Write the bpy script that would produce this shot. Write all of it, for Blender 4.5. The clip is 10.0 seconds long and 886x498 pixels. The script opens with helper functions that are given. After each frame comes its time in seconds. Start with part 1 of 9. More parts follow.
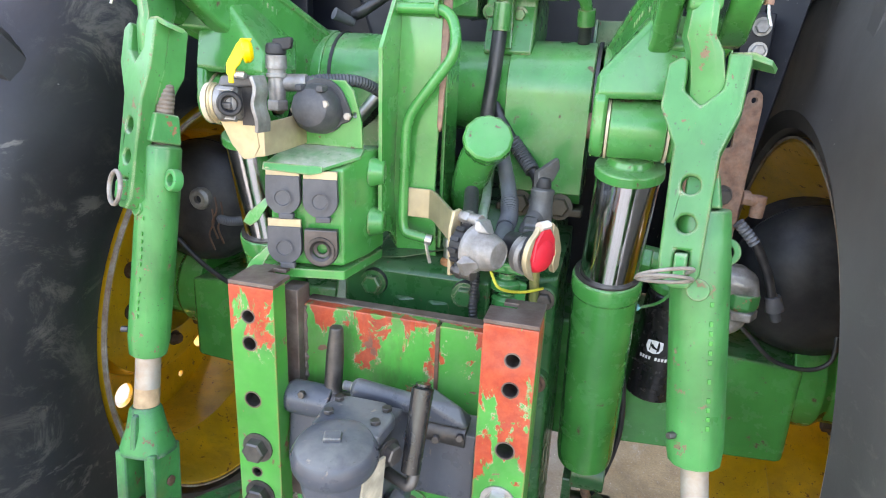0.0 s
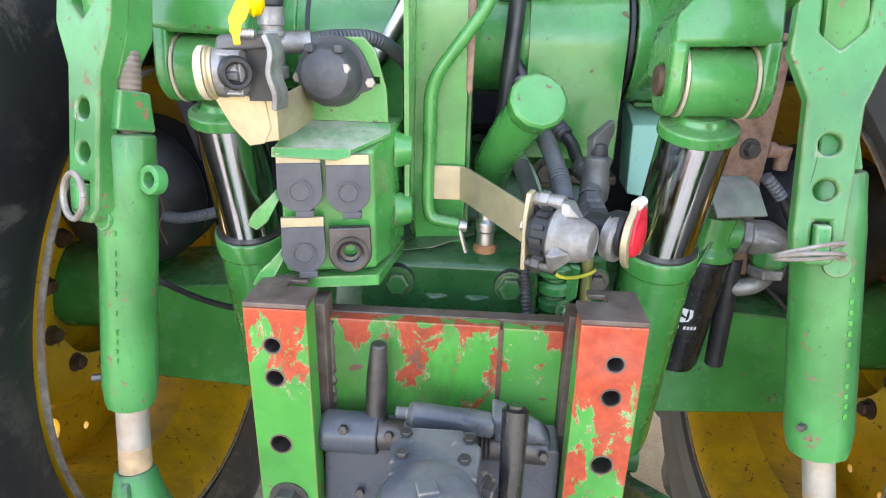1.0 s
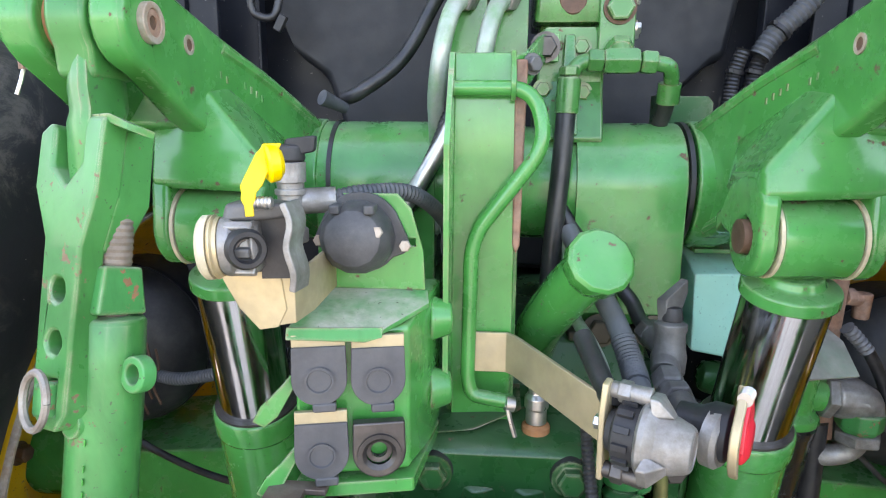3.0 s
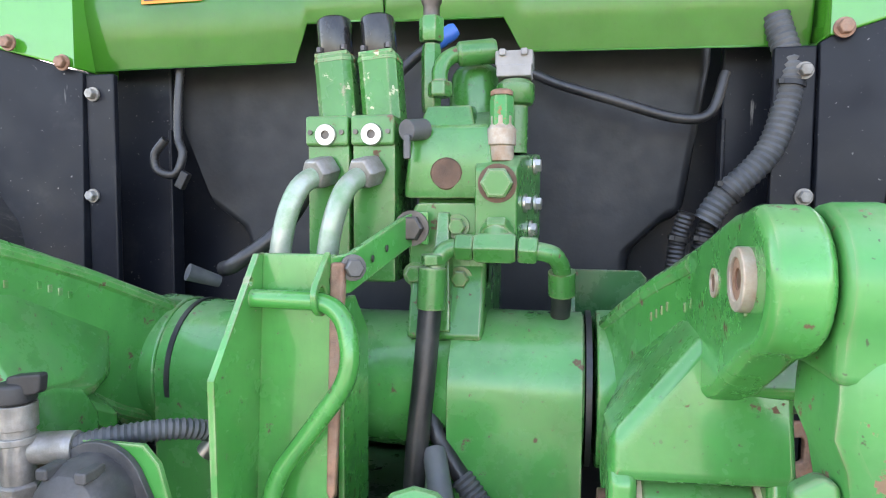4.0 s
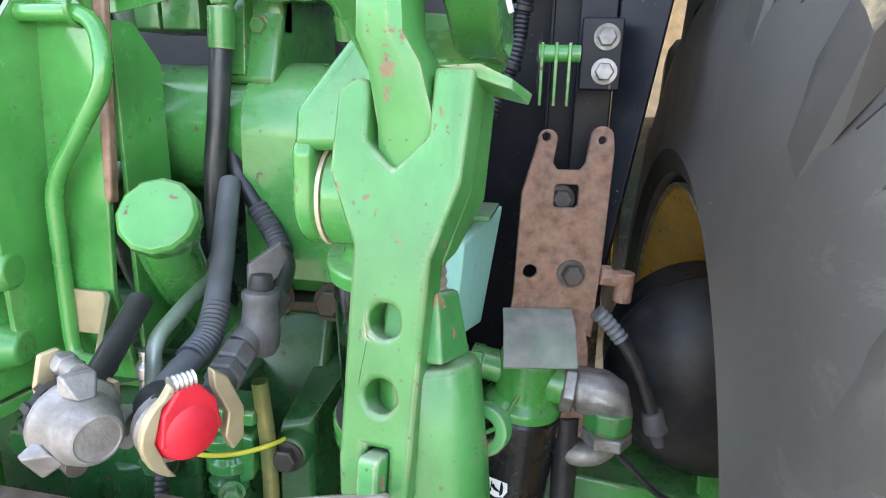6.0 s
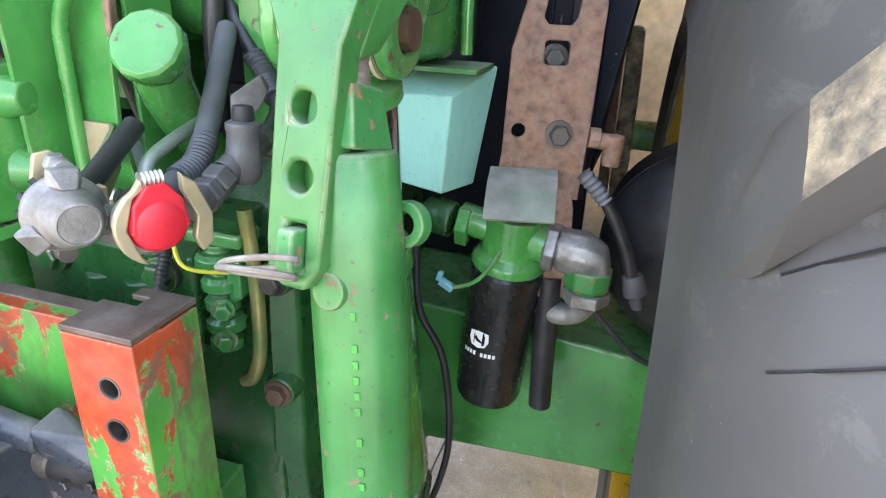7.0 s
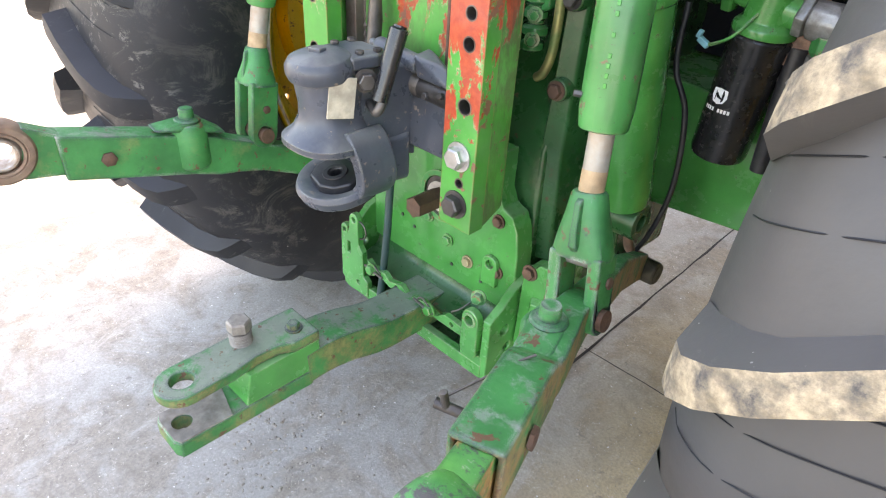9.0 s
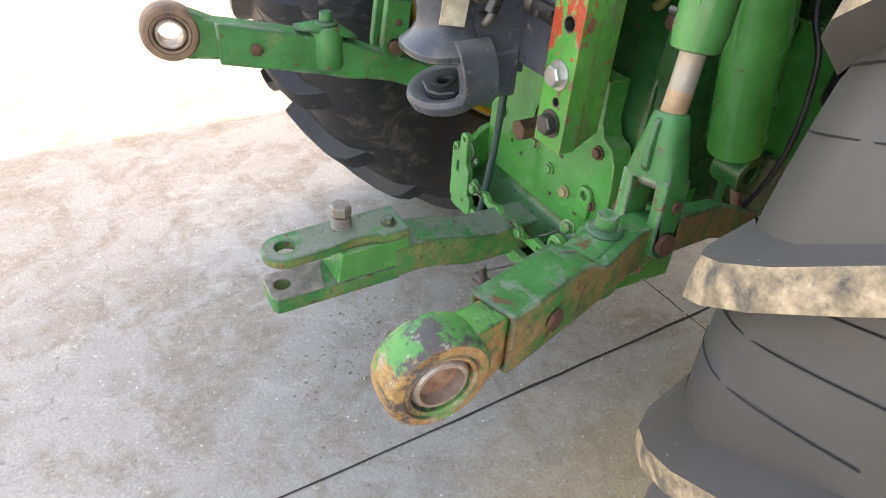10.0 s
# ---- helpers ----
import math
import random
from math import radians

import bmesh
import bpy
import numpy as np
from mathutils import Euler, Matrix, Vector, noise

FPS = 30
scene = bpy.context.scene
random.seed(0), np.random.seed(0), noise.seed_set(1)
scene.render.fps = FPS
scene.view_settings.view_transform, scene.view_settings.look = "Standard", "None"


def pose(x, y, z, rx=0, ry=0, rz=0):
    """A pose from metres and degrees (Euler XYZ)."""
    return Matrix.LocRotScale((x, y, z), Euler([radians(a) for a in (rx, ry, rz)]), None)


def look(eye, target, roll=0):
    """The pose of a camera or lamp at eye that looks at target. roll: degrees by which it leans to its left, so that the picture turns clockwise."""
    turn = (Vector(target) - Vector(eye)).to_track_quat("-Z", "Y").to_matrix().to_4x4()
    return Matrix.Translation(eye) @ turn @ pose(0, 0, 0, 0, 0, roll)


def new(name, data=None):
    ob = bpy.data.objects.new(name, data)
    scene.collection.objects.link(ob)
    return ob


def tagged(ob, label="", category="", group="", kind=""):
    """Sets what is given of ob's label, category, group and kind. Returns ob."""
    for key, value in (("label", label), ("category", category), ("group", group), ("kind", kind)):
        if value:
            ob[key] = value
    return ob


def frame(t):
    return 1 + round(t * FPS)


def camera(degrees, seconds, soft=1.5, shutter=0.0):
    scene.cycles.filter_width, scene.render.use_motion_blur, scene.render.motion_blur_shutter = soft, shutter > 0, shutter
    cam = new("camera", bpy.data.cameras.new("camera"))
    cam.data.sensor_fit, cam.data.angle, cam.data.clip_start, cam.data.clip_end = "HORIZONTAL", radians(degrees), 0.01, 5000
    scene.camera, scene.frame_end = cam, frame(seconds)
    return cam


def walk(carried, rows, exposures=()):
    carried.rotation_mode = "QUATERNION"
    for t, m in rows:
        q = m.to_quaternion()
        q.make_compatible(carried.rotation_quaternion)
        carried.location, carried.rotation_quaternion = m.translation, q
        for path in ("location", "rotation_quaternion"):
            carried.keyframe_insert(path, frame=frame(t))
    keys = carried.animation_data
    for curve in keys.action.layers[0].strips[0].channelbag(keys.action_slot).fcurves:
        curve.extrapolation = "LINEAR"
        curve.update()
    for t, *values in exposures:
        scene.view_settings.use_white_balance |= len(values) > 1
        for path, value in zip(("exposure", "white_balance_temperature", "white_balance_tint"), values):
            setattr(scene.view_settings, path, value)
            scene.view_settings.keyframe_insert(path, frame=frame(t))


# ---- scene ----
cam = camera(70.7, 10.0, soft=1.1)
# seconds, the eye, and the turn to the left, the tilt up and the roll in degrees
PATH = [
    (0, 0.2800, 0.0000, 1.5550, 14.674, -18.234, 2.632),
    (0.5, 0.1215, -0.0323, 1.5451, 8.733, -20.084, 1.634),
    (1, 0.0401, 0.1177, 1.5353, 3.839, -21.494, 1.212),
    (1.5, -0.0021, 0.2422, 1.5204, 1.586, -21.783, 0.975),
    (2, -0.0299, 0.2627, 1.5241, 1.655, -19.627, 0.713),
    (2.2, -0.0332, 0.2535, 1.5370, 2.260, -17.960, 0.580),
    (3.3, 0.0156, 0.2700, 1.5916, 5.990, -8.950, 0.370),
    (3.5, 0.0730, 0.3124, 1.6172, 7.497, -6.990, 0.363),
    (4, 0.2152, 0.4460, 1.6852, 11.071, -3.836, 0.316),
    (4.5, 0.2651, 0.4574, 1.7304, 12.607, -2.866, 0.476),
    (5, 0.3063, 0.4595, 1.7113, 12.500, -5.066, 0.656),
    (5.5, 0.4033, 0.4788, 1.6337, 11.702, -9.904, 0.908),
    (6, 0.4691, 0.4170, 1.5514, 11.355, -15.207, 1.455),
    (6.2, 0.4902, 0.3916, 1.5240, 11.820, -17.280, 1.450),
    (7.3, 0.5905, 0.3872, 1.4849, 19.650, -24.360, 2.590),
    (7.5, 0.5971, 0.3625, 1.4756, 21.913, -25.049, 2.600),
    (8, 0.6170, 0.2868, 1.4303, 28.198, -27.542, 2.949),
    (8.5, 0.6827, 0.1774, 1.3992, 34.911, -30.026, 3.397),
    (9, 0.7933, 0.0388, 1.3693, 42.752, -33.052, 3.701),
    (9.5, 0.8597, -0.0044, 1.3505, 50.911, -35.951, 3.874),
    (10, 0.9315, 0.0515, 1.3368, 57.803, -37.546, 4.233),
]
walk(cam, [(t, pose(x, y, z, 90 + tilt, 0, yaw) @ pose(0, 0, 0, 0, 0, roll)) for t, x, y, z, yaw, tilt, roll in PATH],
     exposures=[(0.0, 3.50, 8100.0, 18.0), (1.0, 3.45, 8100.0, 18.0), (2.0, 3.32, 8100.0, 18.0), (3.5, 3.31, 8100.0, 18.0), (4.5, 3.42, 8150.0, 18.5), (5.5, 3.50, 8200.0, 18.5), (6.0, 3.62, 8100.0, 18.0), (7.5, 3.72, 8100.0, 18.0), (8.0, 3.66, 8100.0, 18.0), (8.5, 3.70, 8300.0, 19.0), (9.0, 3.45, 8700.0, 19.0), (10.0, 3.02, 9500.0, 19.0)])

# ---- light ----
SUN_AZ, SUN_EL = -4.6, 52.0          # degrees: compass direction of the sun (from +y towards +x) and its height
world = bpy.data.worlds.new("sky")
scene.world = world
world.use_nodes = True
wn = world.node_tree
sky = wn.nodes.new("ShaderNodeTexSky")
sky.sky_type = "NISHITA"
sky.sun_disc = False
sky.sun_elevation, sky.sun_rotation = radians(SUN_EL), radians(SUN_AZ)
sky.dust_density, sky.ozone_density = 2.0, 1.0
wn.links.new(sky.outputs[0], wn.nodes["Background"].inputs[0])
wn.nodes["Background"].inputs[1].default_value = 0.15
sun_data = bpy.data.lights.new("sun", "SUN")
sun_data.energy, sun_data.angle, sun_data.color = 1.0, radians(0.5), (1.0, 0.94, 0.82)
sun = new("sun", sun_data)
SUN_DIR = Vector((math.sin(radians(SUN_AZ)) * math.cos(radians(SUN_EL)), math.cos(radians(SUN_AZ)) * math.cos(radians(SUN_EL)), math.sin(radians(SUN_EL))))
sun.matrix_world = look(SUN_DIR * 20, (0, 0, 0))


# ---- materials ----
class Nodes:
    """A material with its nodes, and short ways to add more."""

    def __init__(self, name):
        self.m = bpy.data.materials.new(name)
        self.m.use_nodes = True
        self.t = self.m.node_tree
        self.b = self.t.nodes["Principled BSDF"]
        self.tc = self.t.nodes.new("ShaderNodeTexCoord").outputs["Object"]

    def put(self, socket, value):
        if isinstance(value, bpy.types.NodeSocket):
            self.t.links.new(value, socket)
        elif isinstance(value, (tuple, list)) and len(value) == 3 and socket.type == "RGBA":
            socket.default_value = (*value, 1)
        else:
            socket.default_value = value

    def noise(self, scale, detail=4.0, rough=0.55, distort=0.0, at=None, stretch=None):
        n = self.t.nodes.new("ShaderNodeTexNoise")
        src = at or self.tc
        if stretch:
            mp = self.t.nodes.new("ShaderNodeMapping")
            mp.inputs["Scale"].default_value = stretch
            self.t.links.new(src, mp.inputs[0])
            src = mp.outputs[0]
        self.t.links.new(src, n.inputs["Vector"])
        n.inputs["Scale"].default_value, n.inputs["Detail"].default_value = scale, detail
        n.inputs["Roughness"].default_value, n.inputs["Distortion"].default_value = rough, distort
        return n.outputs["Fac"]

    def step(self, fac, lo, hi, a=0.0, b=1.0):
        n = self.t.nodes.new("ShaderNodeMapRange")
        n.inputs["From Min"].default_value, n.inputs["From Max"].default_value = lo, hi
        n.inputs["To Min"].default_value, n.inputs["To Max"].default_value = a, b
        self.t.links.new(fac, n.inputs["Value"])
        return n.outputs["Result"]

    def math(self, op, a, b=0.0):
        n = self.t.nodes.new("ShaderNodeMath")
        n.operation = op
        self.put(n.inputs[0], a)
        self.put(n.inputs[1], b)
        return n.outputs[0]

    def mix(self, fac, a, b):
        n = self.t.nodes.new("ShaderNodeMix")
        n.data_type = "RGBA"
        self.put(n.inputs[0], fac)
        self.put(n.inputs[6], a)
        self.put(n.inputs[7], b)
        return n.outputs[2]

    def pos(self):
        n = self.t.nodes.new("ShaderNodeSeparateXYZ")
        self.t.links.new(self.tc, n.inputs[0])
        return n.outputs

    def up(self):
        g = self.t.nodes.new("ShaderNodeNewGeometry")
        n = self.t.nodes.new("ShaderNodeSeparateXYZ")
        self.t.links.new(g.outputs["Normal"], n.inputs[0])
        return n.outputs[2]

    def sideways(self):
        """1 on faces that look along x, 0 on the others."""
        g = self.t.nodes.new("ShaderNodeNewGeometry")
        n = self.t.nodes.new("ShaderNodeSeparateXYZ")
        self.t.links.new(g.outputs["Normal"], n.inputs[0])
        return self.step(self.math("ABSOLUTE", n.outputs[0]), 0.6, 0.8)

    def edge(self, radius=0.005):
        """How sharply the surface turns within the radius: 1 along edges."""
        g = self.t.nodes.new("ShaderNodeNewGeometry")
        r = self.t.nodes.new("ShaderNodeBevel")
        r.samples = 3
        r.inputs["Radius"].default_value = radius
        d = self.t.nodes.new("ShaderNodeVectorMath")
        d.operation = "DOT_PRODUCT"
        self.t.links.new(g.outputs["True Normal"], d.inputs[0])
        self.t.links.new(r.outputs[0], d.inputs[1])
        return self.step(d.outputs["Value"], 0.97, 0.80)

    def random(self):
        return self.t.nodes.new("ShaderNodeObjectInfo").outputs["Random"]

    def bump(self, height, strength=0.3, distance=0.002):
        n = self.t.nodes.new("ShaderNodeBump")
        n.inputs["Strength"].default_value, n.inputs["Distance"].default_value = strength, distance
        self.t.links.new(height, n.inputs["Height"])
        self.t.links.new(n.outputs[0], self.b.inputs["Normal"])

    def coat(self, weight, rough=0.06):
        self.put(self.b.inputs["Coat Weight"], weight)
        self.put(self.b.inputs["Coat Roughness"], rough)

    def done(self, color, rough, metal=0.0, spec=0.5):
        self.put(self.b.inputs["Base Color"], color)
        self.put(self.b.inputs["Roughness"], rough)
        self.put(self.b.inputs["Metallic"], metal)
        self.put(self.b.inputs["Specular IOR Level"], spec)
        return self.m


def paint(name, color, chip=(0.075, 0.036, 0.022), chips=0.735, dust=0.35, rough=0.28, edges=0.7, tone=0.25, dust_color=(0.40, 0.39, 0.31), lacquer=0.0):
    """Sprayed paint on iron: uneven tone, chips down to rust, worn edges, dust on what faces up."""
    n = Nodes(name)
    dark = tuple(c * (1 - tone) for c in color)
    light = tuple(min(1, c * (1 + tone) + 0.01) for c in color)
    base = n.mix(n.step(n.noise(9, 5), 0.3, 0.7), dark, light)
    fine = n.noise(85, 6, 0.7)
    worn = n.math("MULTIPLY", n.step(n.math("ADD", n.noise(48, 7, 0.68, 0.1), n.math("MULTIPLY", fine, 0.12)), chips, chips + 0.015), 1.0)
    rim = n.math("MULTIPLY", n.edge(), n.step(n.noise(38, 4), 0.38, 0.52))
    rim = n.math("MULTIPLY", rim, edges)
    base = n.mix(rim, base, n.mix(n.step(n.noise(22, 3), 0.4, 0.6), tuple(0.4 * a + 0.6 * b for a, b in zip(chip, (0.30, 0.20, 0.13))), (0.42, 0.40, 0.27)))
    base = n.mix(worn, base, n.mix(fine, chip, tuple(c * 2.2 for c in chip)))
    flat = n.math("MULTIPLY", n.step(n.up(), 0.35, 0.95), n.step(n.noise(14, 5, 0.65), 0.35, 0.62))
    haze = n.step(n.noise(7, 7, 0.72, 0.4), 0.54, 0.76, 0.0, 0.24)
    dusty = n.math("MULTIPLY", n.math("MAXIMUM", flat, haze), dust)
    base = n.mix(dusty, base, dust_color)
    streak = n.step(n.noise(16, 7, 0.7, 0.3, stretch=(1, 1, 0.22)), 0.52, 0.72, 0.0, 0.55 * min(1.0, dust * 2.5))
    base = n.mix(streak, base, tuple(c * 0.42 for c in color))
    speck = n.math("MULTIPLY", n.step(n.noise(210, 3, 0.6), 0.665, 0.70), min(0.8, dust * 1.8))
    base = n.mix(speck, base, (0.05, 0.045, 0.03))
    r = n.math("ADD", n.math("MULTIPLY", n.math("MAXIMUM", dusty, worn), 0.4), n.step(n.noise(24, 5, 0.65), 0.3, 0.7, rough - 0.10, rough + 0.12))
    nick = n.math("MULTIPLY", n.step(n.noise(26, 8, 0.78, 0.15, stretch=(1, 1, 0.7)), chips - 0.045, chips - 0.035), n.step(n.noise(5, 3), 0.47, 0.53))
    base = n.mix(n.math("MULTIPLY", nick, 0.85 if chips < 0.8 else 0.0), base, n.mix(fine, chip, (0.24, 0.15, 0.09)))
    n.bump(n.math("SUBTRACT", n.math("MULTIPLY", n.noise(120, 4), 0.35), n.math("MAXIMUM", worn, nick)), 0.28, 0.0015)
    if lacquer:
        n.coat(n.math("MULTIPLY", n.step(n.math("MAXIMUM", dusty, worn), 0.5, 0.1), lacquer))
    return n.done(base, r, 0.0, 0.46)


def plain(name, color, rough=0.5, metal=0.0, tone=0.2, scale=20, grain=0.2, dust=0.0, dust_color=(0.36, 0.33, 0.28), spec=0.5, rust=None):
    """A bare material with uneven tone, fine grain and some dust or rust."""
    n = Nodes(name)
    base = n.mix(n.step(n.noise(scale, 5), 0.3, 0.7), tuple(c * (1 - tone) for c in color), tuple(min(1, c * (1 + tone)) for c in color))
    if rust:
        base = n.mix(n.step(n.noise(scale * 1.7, 6, 0.7), 0.52, 0.62), base, rust)
    soil = n.math("MULTIPLY", n.step(n.noise(scale * 0.6, 6, 0.7), 0.4, 0.68), dust)
    base = n.mix(soil, base, dust_color)
    n.bump(n.noise(scale * 9, 4), grain, 0.001)
    return n.done(base, n.math("ADD", n.step(n.noise(scale * 3, 4), 0.3, 0.7, rough - 0.07, rough + 0.1), n.math("MULTIPLY", soil, 0.4)), metal, spec)


OLIVE_PIPE = plain("olive_zinc_pipe", (0.30, 0.26, 0.10), 0.32, 0.5, 0.25, 26, 0.15, 0.8, (0.03, 0.15, 0.04))
PIPE = plain("half_bare_pipe", (0.36, 0.39, 0.34), 0.36, 0.45, 0.2, 22, 0.15, 0.8, (0.05, 0.25, 0.06))
def scratched_black(name):
    """Black enamel sheet with fine pale scratches, streaks and specks."""
    n = Nodes(name)
    base = n.mix(n.step(n.noise(6, 4), 0.3, 0.7), (0.007, 0.008, 0.012), (0.014, 0.016, 0.022))
    streak = n.step(n.noise(30, 6, 0.7, 0.2, stretch=(1, 1, 0.12)), 0.66, 0.72)
    speck = n.step(n.noise(170, 3, 0.6), 0.70, 0.74)
    dust = n.step(n.noise(12, 6, 0.7), 0.55, 0.8, 0, 0.16)
    base = n.mix(n.math("MULTIPLY", n.math("MAXIMUM", streak, speck), 0.45), base, (0.35, 0.34, 0.32))
    base = n.mix(dust, base, (0.10, 0.095, 0.09))
    n.bump(n.noise(60, 3), 0.06, 0.001)
    return n.done(base, n.step(n.noise(20, 5), 0.3, 0.7, 0.3, 0.5), 0.0, 0.2)


GREEN = paint("green_paint", (0.033, 0.25, 0.049), chips=0.715, dust=0.24, rough=0.22, lacquer=0.4)
# oily green, with the shade deep between parts put into its colour too
GREEN_SHADED = paint("oily_shaded_green_paint", (0.008, 0.080, 0.019), chips=0.70, dust=0.08)
LINK_GREEN = paint("scuffed_link_green", (0.030, 0.205, 0.046), chip=(0.12, 0.075, 0.045), chips=0.69, dust=0.5, rough=0.36, edges=1.0, tone=0.3, dust_color=(0.34, 0.36, 0.27), lacquer=0.15)
VALVE_GREEN = paint("grimy_valve_green", (0.028, 0.175, 0.034), chips=0.70, dust=0.35, rough=0.28, edges=0.9, lacquer=0.25)
GREEN_WET = paint("wet_oily_green_paint", (0.016, 0.17, 0.04), chips=0.74, dust=0.06, rough=0.16, lacquer=0.6)
GREEN_CAST = paint("green_cast_iron_paint", (0.034, 0.24, 0.050), chips=0.705, dust=0.28, edges=0.9, rough=0.24, lacquer=0.32)
GREEN_PANEL = paint("green_panel_lacquer", (0.036, 0.26, 0.02), chips=0.9, dust=0.1, rough=0.15, edges=0.0, tone=0.06, lacquer=0.7)
def link_paint(name, low_rust=0.44, upto=0.6, brown=0.9, grey=0.54):
    """Hard-used green: dark smears and bare rims along edges, fine pale scuffs on top, brown rust creeping up from below."""
    n = Nodes(name)
    fine = n.noise(95, 7, 0.72)
    base = n.mix(n.step(n.noise(13, 5), 0.3, 0.7), (0.012, 0.115, 0.03), (0.032, 0.235, 0.06))
    top = n.step(n.up(), 0.5, 0.95)
    scuff = n.math("MULTIPLY", top, n.step(n.noise(34, 8, 0.76, 0.3), 0.52, 0.62))
    base = n.mix(n.math("MULTIPLY", scuff, 0.42), base, (0.30, 0.31, 0.27))
    worn = n.math("MULTIPLY", top, n.step(n.noise(9, 6, 0.7), grey, grey + 0.08))
    base = n.mix(n.math("MULTIPLY", worn, 0.7), base, n.mix(fine, (0.12, 0.115, 0.105), (0.30, 0.28, 0.245)))
    low = n.math("MULTIPLY", n.step(n.up(), upto, upto - 0.9), n.step(n.noise(12, 7, 0.72, 0.2), low_rust, low_rust + 0.13))
    base = n.mix(n.math("MULTIPLY", low, brown), base, n.mix(n.step(fine, 0.35, 0.65), (0.17, 0.085, 0.035), (0.44, 0.28, 0.12)))
    smear = n.step(n.noise(17, 7, 0.74, 0.2, stretch=(1, 0.5, 1)), 0.60, 0.66)
    base = n.mix(n.math("MULTIPLY", smear, 0.65), base, (0.035, 0.036, 0.038))
    rim = n.step(n.math("ADD", n.edge(0.012), n.math("MULTIPLY", n.noise(34, 7, 0.72), 0.9)), 0.80, 0.92)
    base = n.mix(rim, base, n.mix(n.step(n.noise(16, 4), 0.54, 0.62), (0.035, 0.037, 0.045), (0.34, 0.33, 0.29)))
    spot = n.step(n.noise(42, 6, 0.66), 0.61, 0.64)
    base = n.mix(spot, base, (0.13, 0.062, 0.032))
    n.bump(n.math("ADD", n.math("MULTIPLY", fine, 0.7), n.math("MULTIPLY", n.math("ADD", scuff, low), -0.3)), 0.45, 0.0015)
    return n.done(base, n.step(fine, 0.3, 0.7, 0.38, 0.66))


def worn_eye(name):
    """Forged iron: tan dirt and ochre rust with remnants of green and black grease in patches, dark bare rims."""
    n = Nodes(name)
    fine = n.noise(110, 7, 0.72)
    tan = n.mix(n.step(fine, 0.35, 0.65), (0.20, 0.10, 0.035), (0.46, 0.28, 0.10))
    green = n.mix(n.step(n.noise(14, 4), 0.4, 0.6), (0.03, 0.19, 0.05), (0.07, 0.30, 0.06))
    lie = n.math("MULTIPLY", n.step(n.up(), -0.2, 0.7), 0.16)
    base = n.mix(n.step(n.math("ADD", n.noise(11, 7, 0.7, 0.2), lie), 0.595, 0.64), tan, green)
    base = n.mix(n.step(n.math("ADD", n.noise(15, 7, 0.74, 0.2), n.math("MULTIPLY", lie, 0.6)), 0.565, 0.61), base, n.mix(fine, (0.03, 0.03, 0.032), (0.10, 0.09, 0.08)))
    base = n.mix(n.math("MULTIPLY", n.step(n.noise(48, 8, 0.8), 0.56, 0.62), 0.7), base, (0.36, 0.34, 0.28))
    rim = n.math("MULTIPLY", n.edge(0.008), n.step(n.noise(26, 5, 0.7), 0.38, 0.5))
    base = n.mix(rim, base, n.mix(n.step(n.noise(12, 3), 0.46, 0.54), (0.03, 0.031, 0.034), (0.26, 0.15, 0.07)))
    n.bump(n.math("ADD", fine, n.noise(26, 5)), 0.5, 0.0018)
    return n.done(base, n.step(fine, 0.3, 0.7, 0.36, 0.62))


CHIPPED_GREEN = paint("chipped_bright_green", (0.030, 0.185, 0.034), chip=(0.30, 0.30, 0.20), chips=0.665, dust=0.15, edges=1.0)
TANK_BLACK = plain("dusty_black_tank_plastic", (0.014, 0.015, 0.018), 0.5, 0.0, 0.25, 12, 0.3, 0.14, (0.085, 0.085, 0.085), 0.35)
LINK_PAINT = link_paint("hard_used_green_paint", 0.52, 0.3, 0.75)
RUST_LINK = link_paint("rust_streaked_green_paint", 0.42, 0.9, 0.9)
DRAWBAR_PAINT = link_paint("half_bare_drawbar_paint", 0.45, 0.5, 0.9, 0.42)
GREEN_WORN = paint("worn_green_paint", (0.028, 0.24, 0.06), chip=(0.17, 0.085, 0.045), chips=0.655, dust=0.6, rough=0.5, edges=0.9)
DUSTY_GREEN = paint("dust_covered_green", (0.03, 0.22, 0.05), chips=0.7, dust=0.95, rough=0.5)
MINT = paint("pale_mint_paint", (0.34, 0.74, 0.60), chips=0.8, dust=0.25, rough=0.35, tone=0.08)
YELLOW = paint("yellow_rim_paint", (0.72, 0.40, 0.010), chip=(0.16, 0.07, 0.02), chips=0.68, dust=0.28, rough=0.4, tone=0.15, dust_color=(0.2, 0.13, 0.05))
GREY_BLUE = paint("grey_blue_paint", (0.056, 0.062, 0.074), chip=(0.13, 0.10, 0.08), chips=0.69, dust=0.25, rough=0.32, tone=0.2)
BLACK_PANEL = scratched_black("scratched_black_steel")
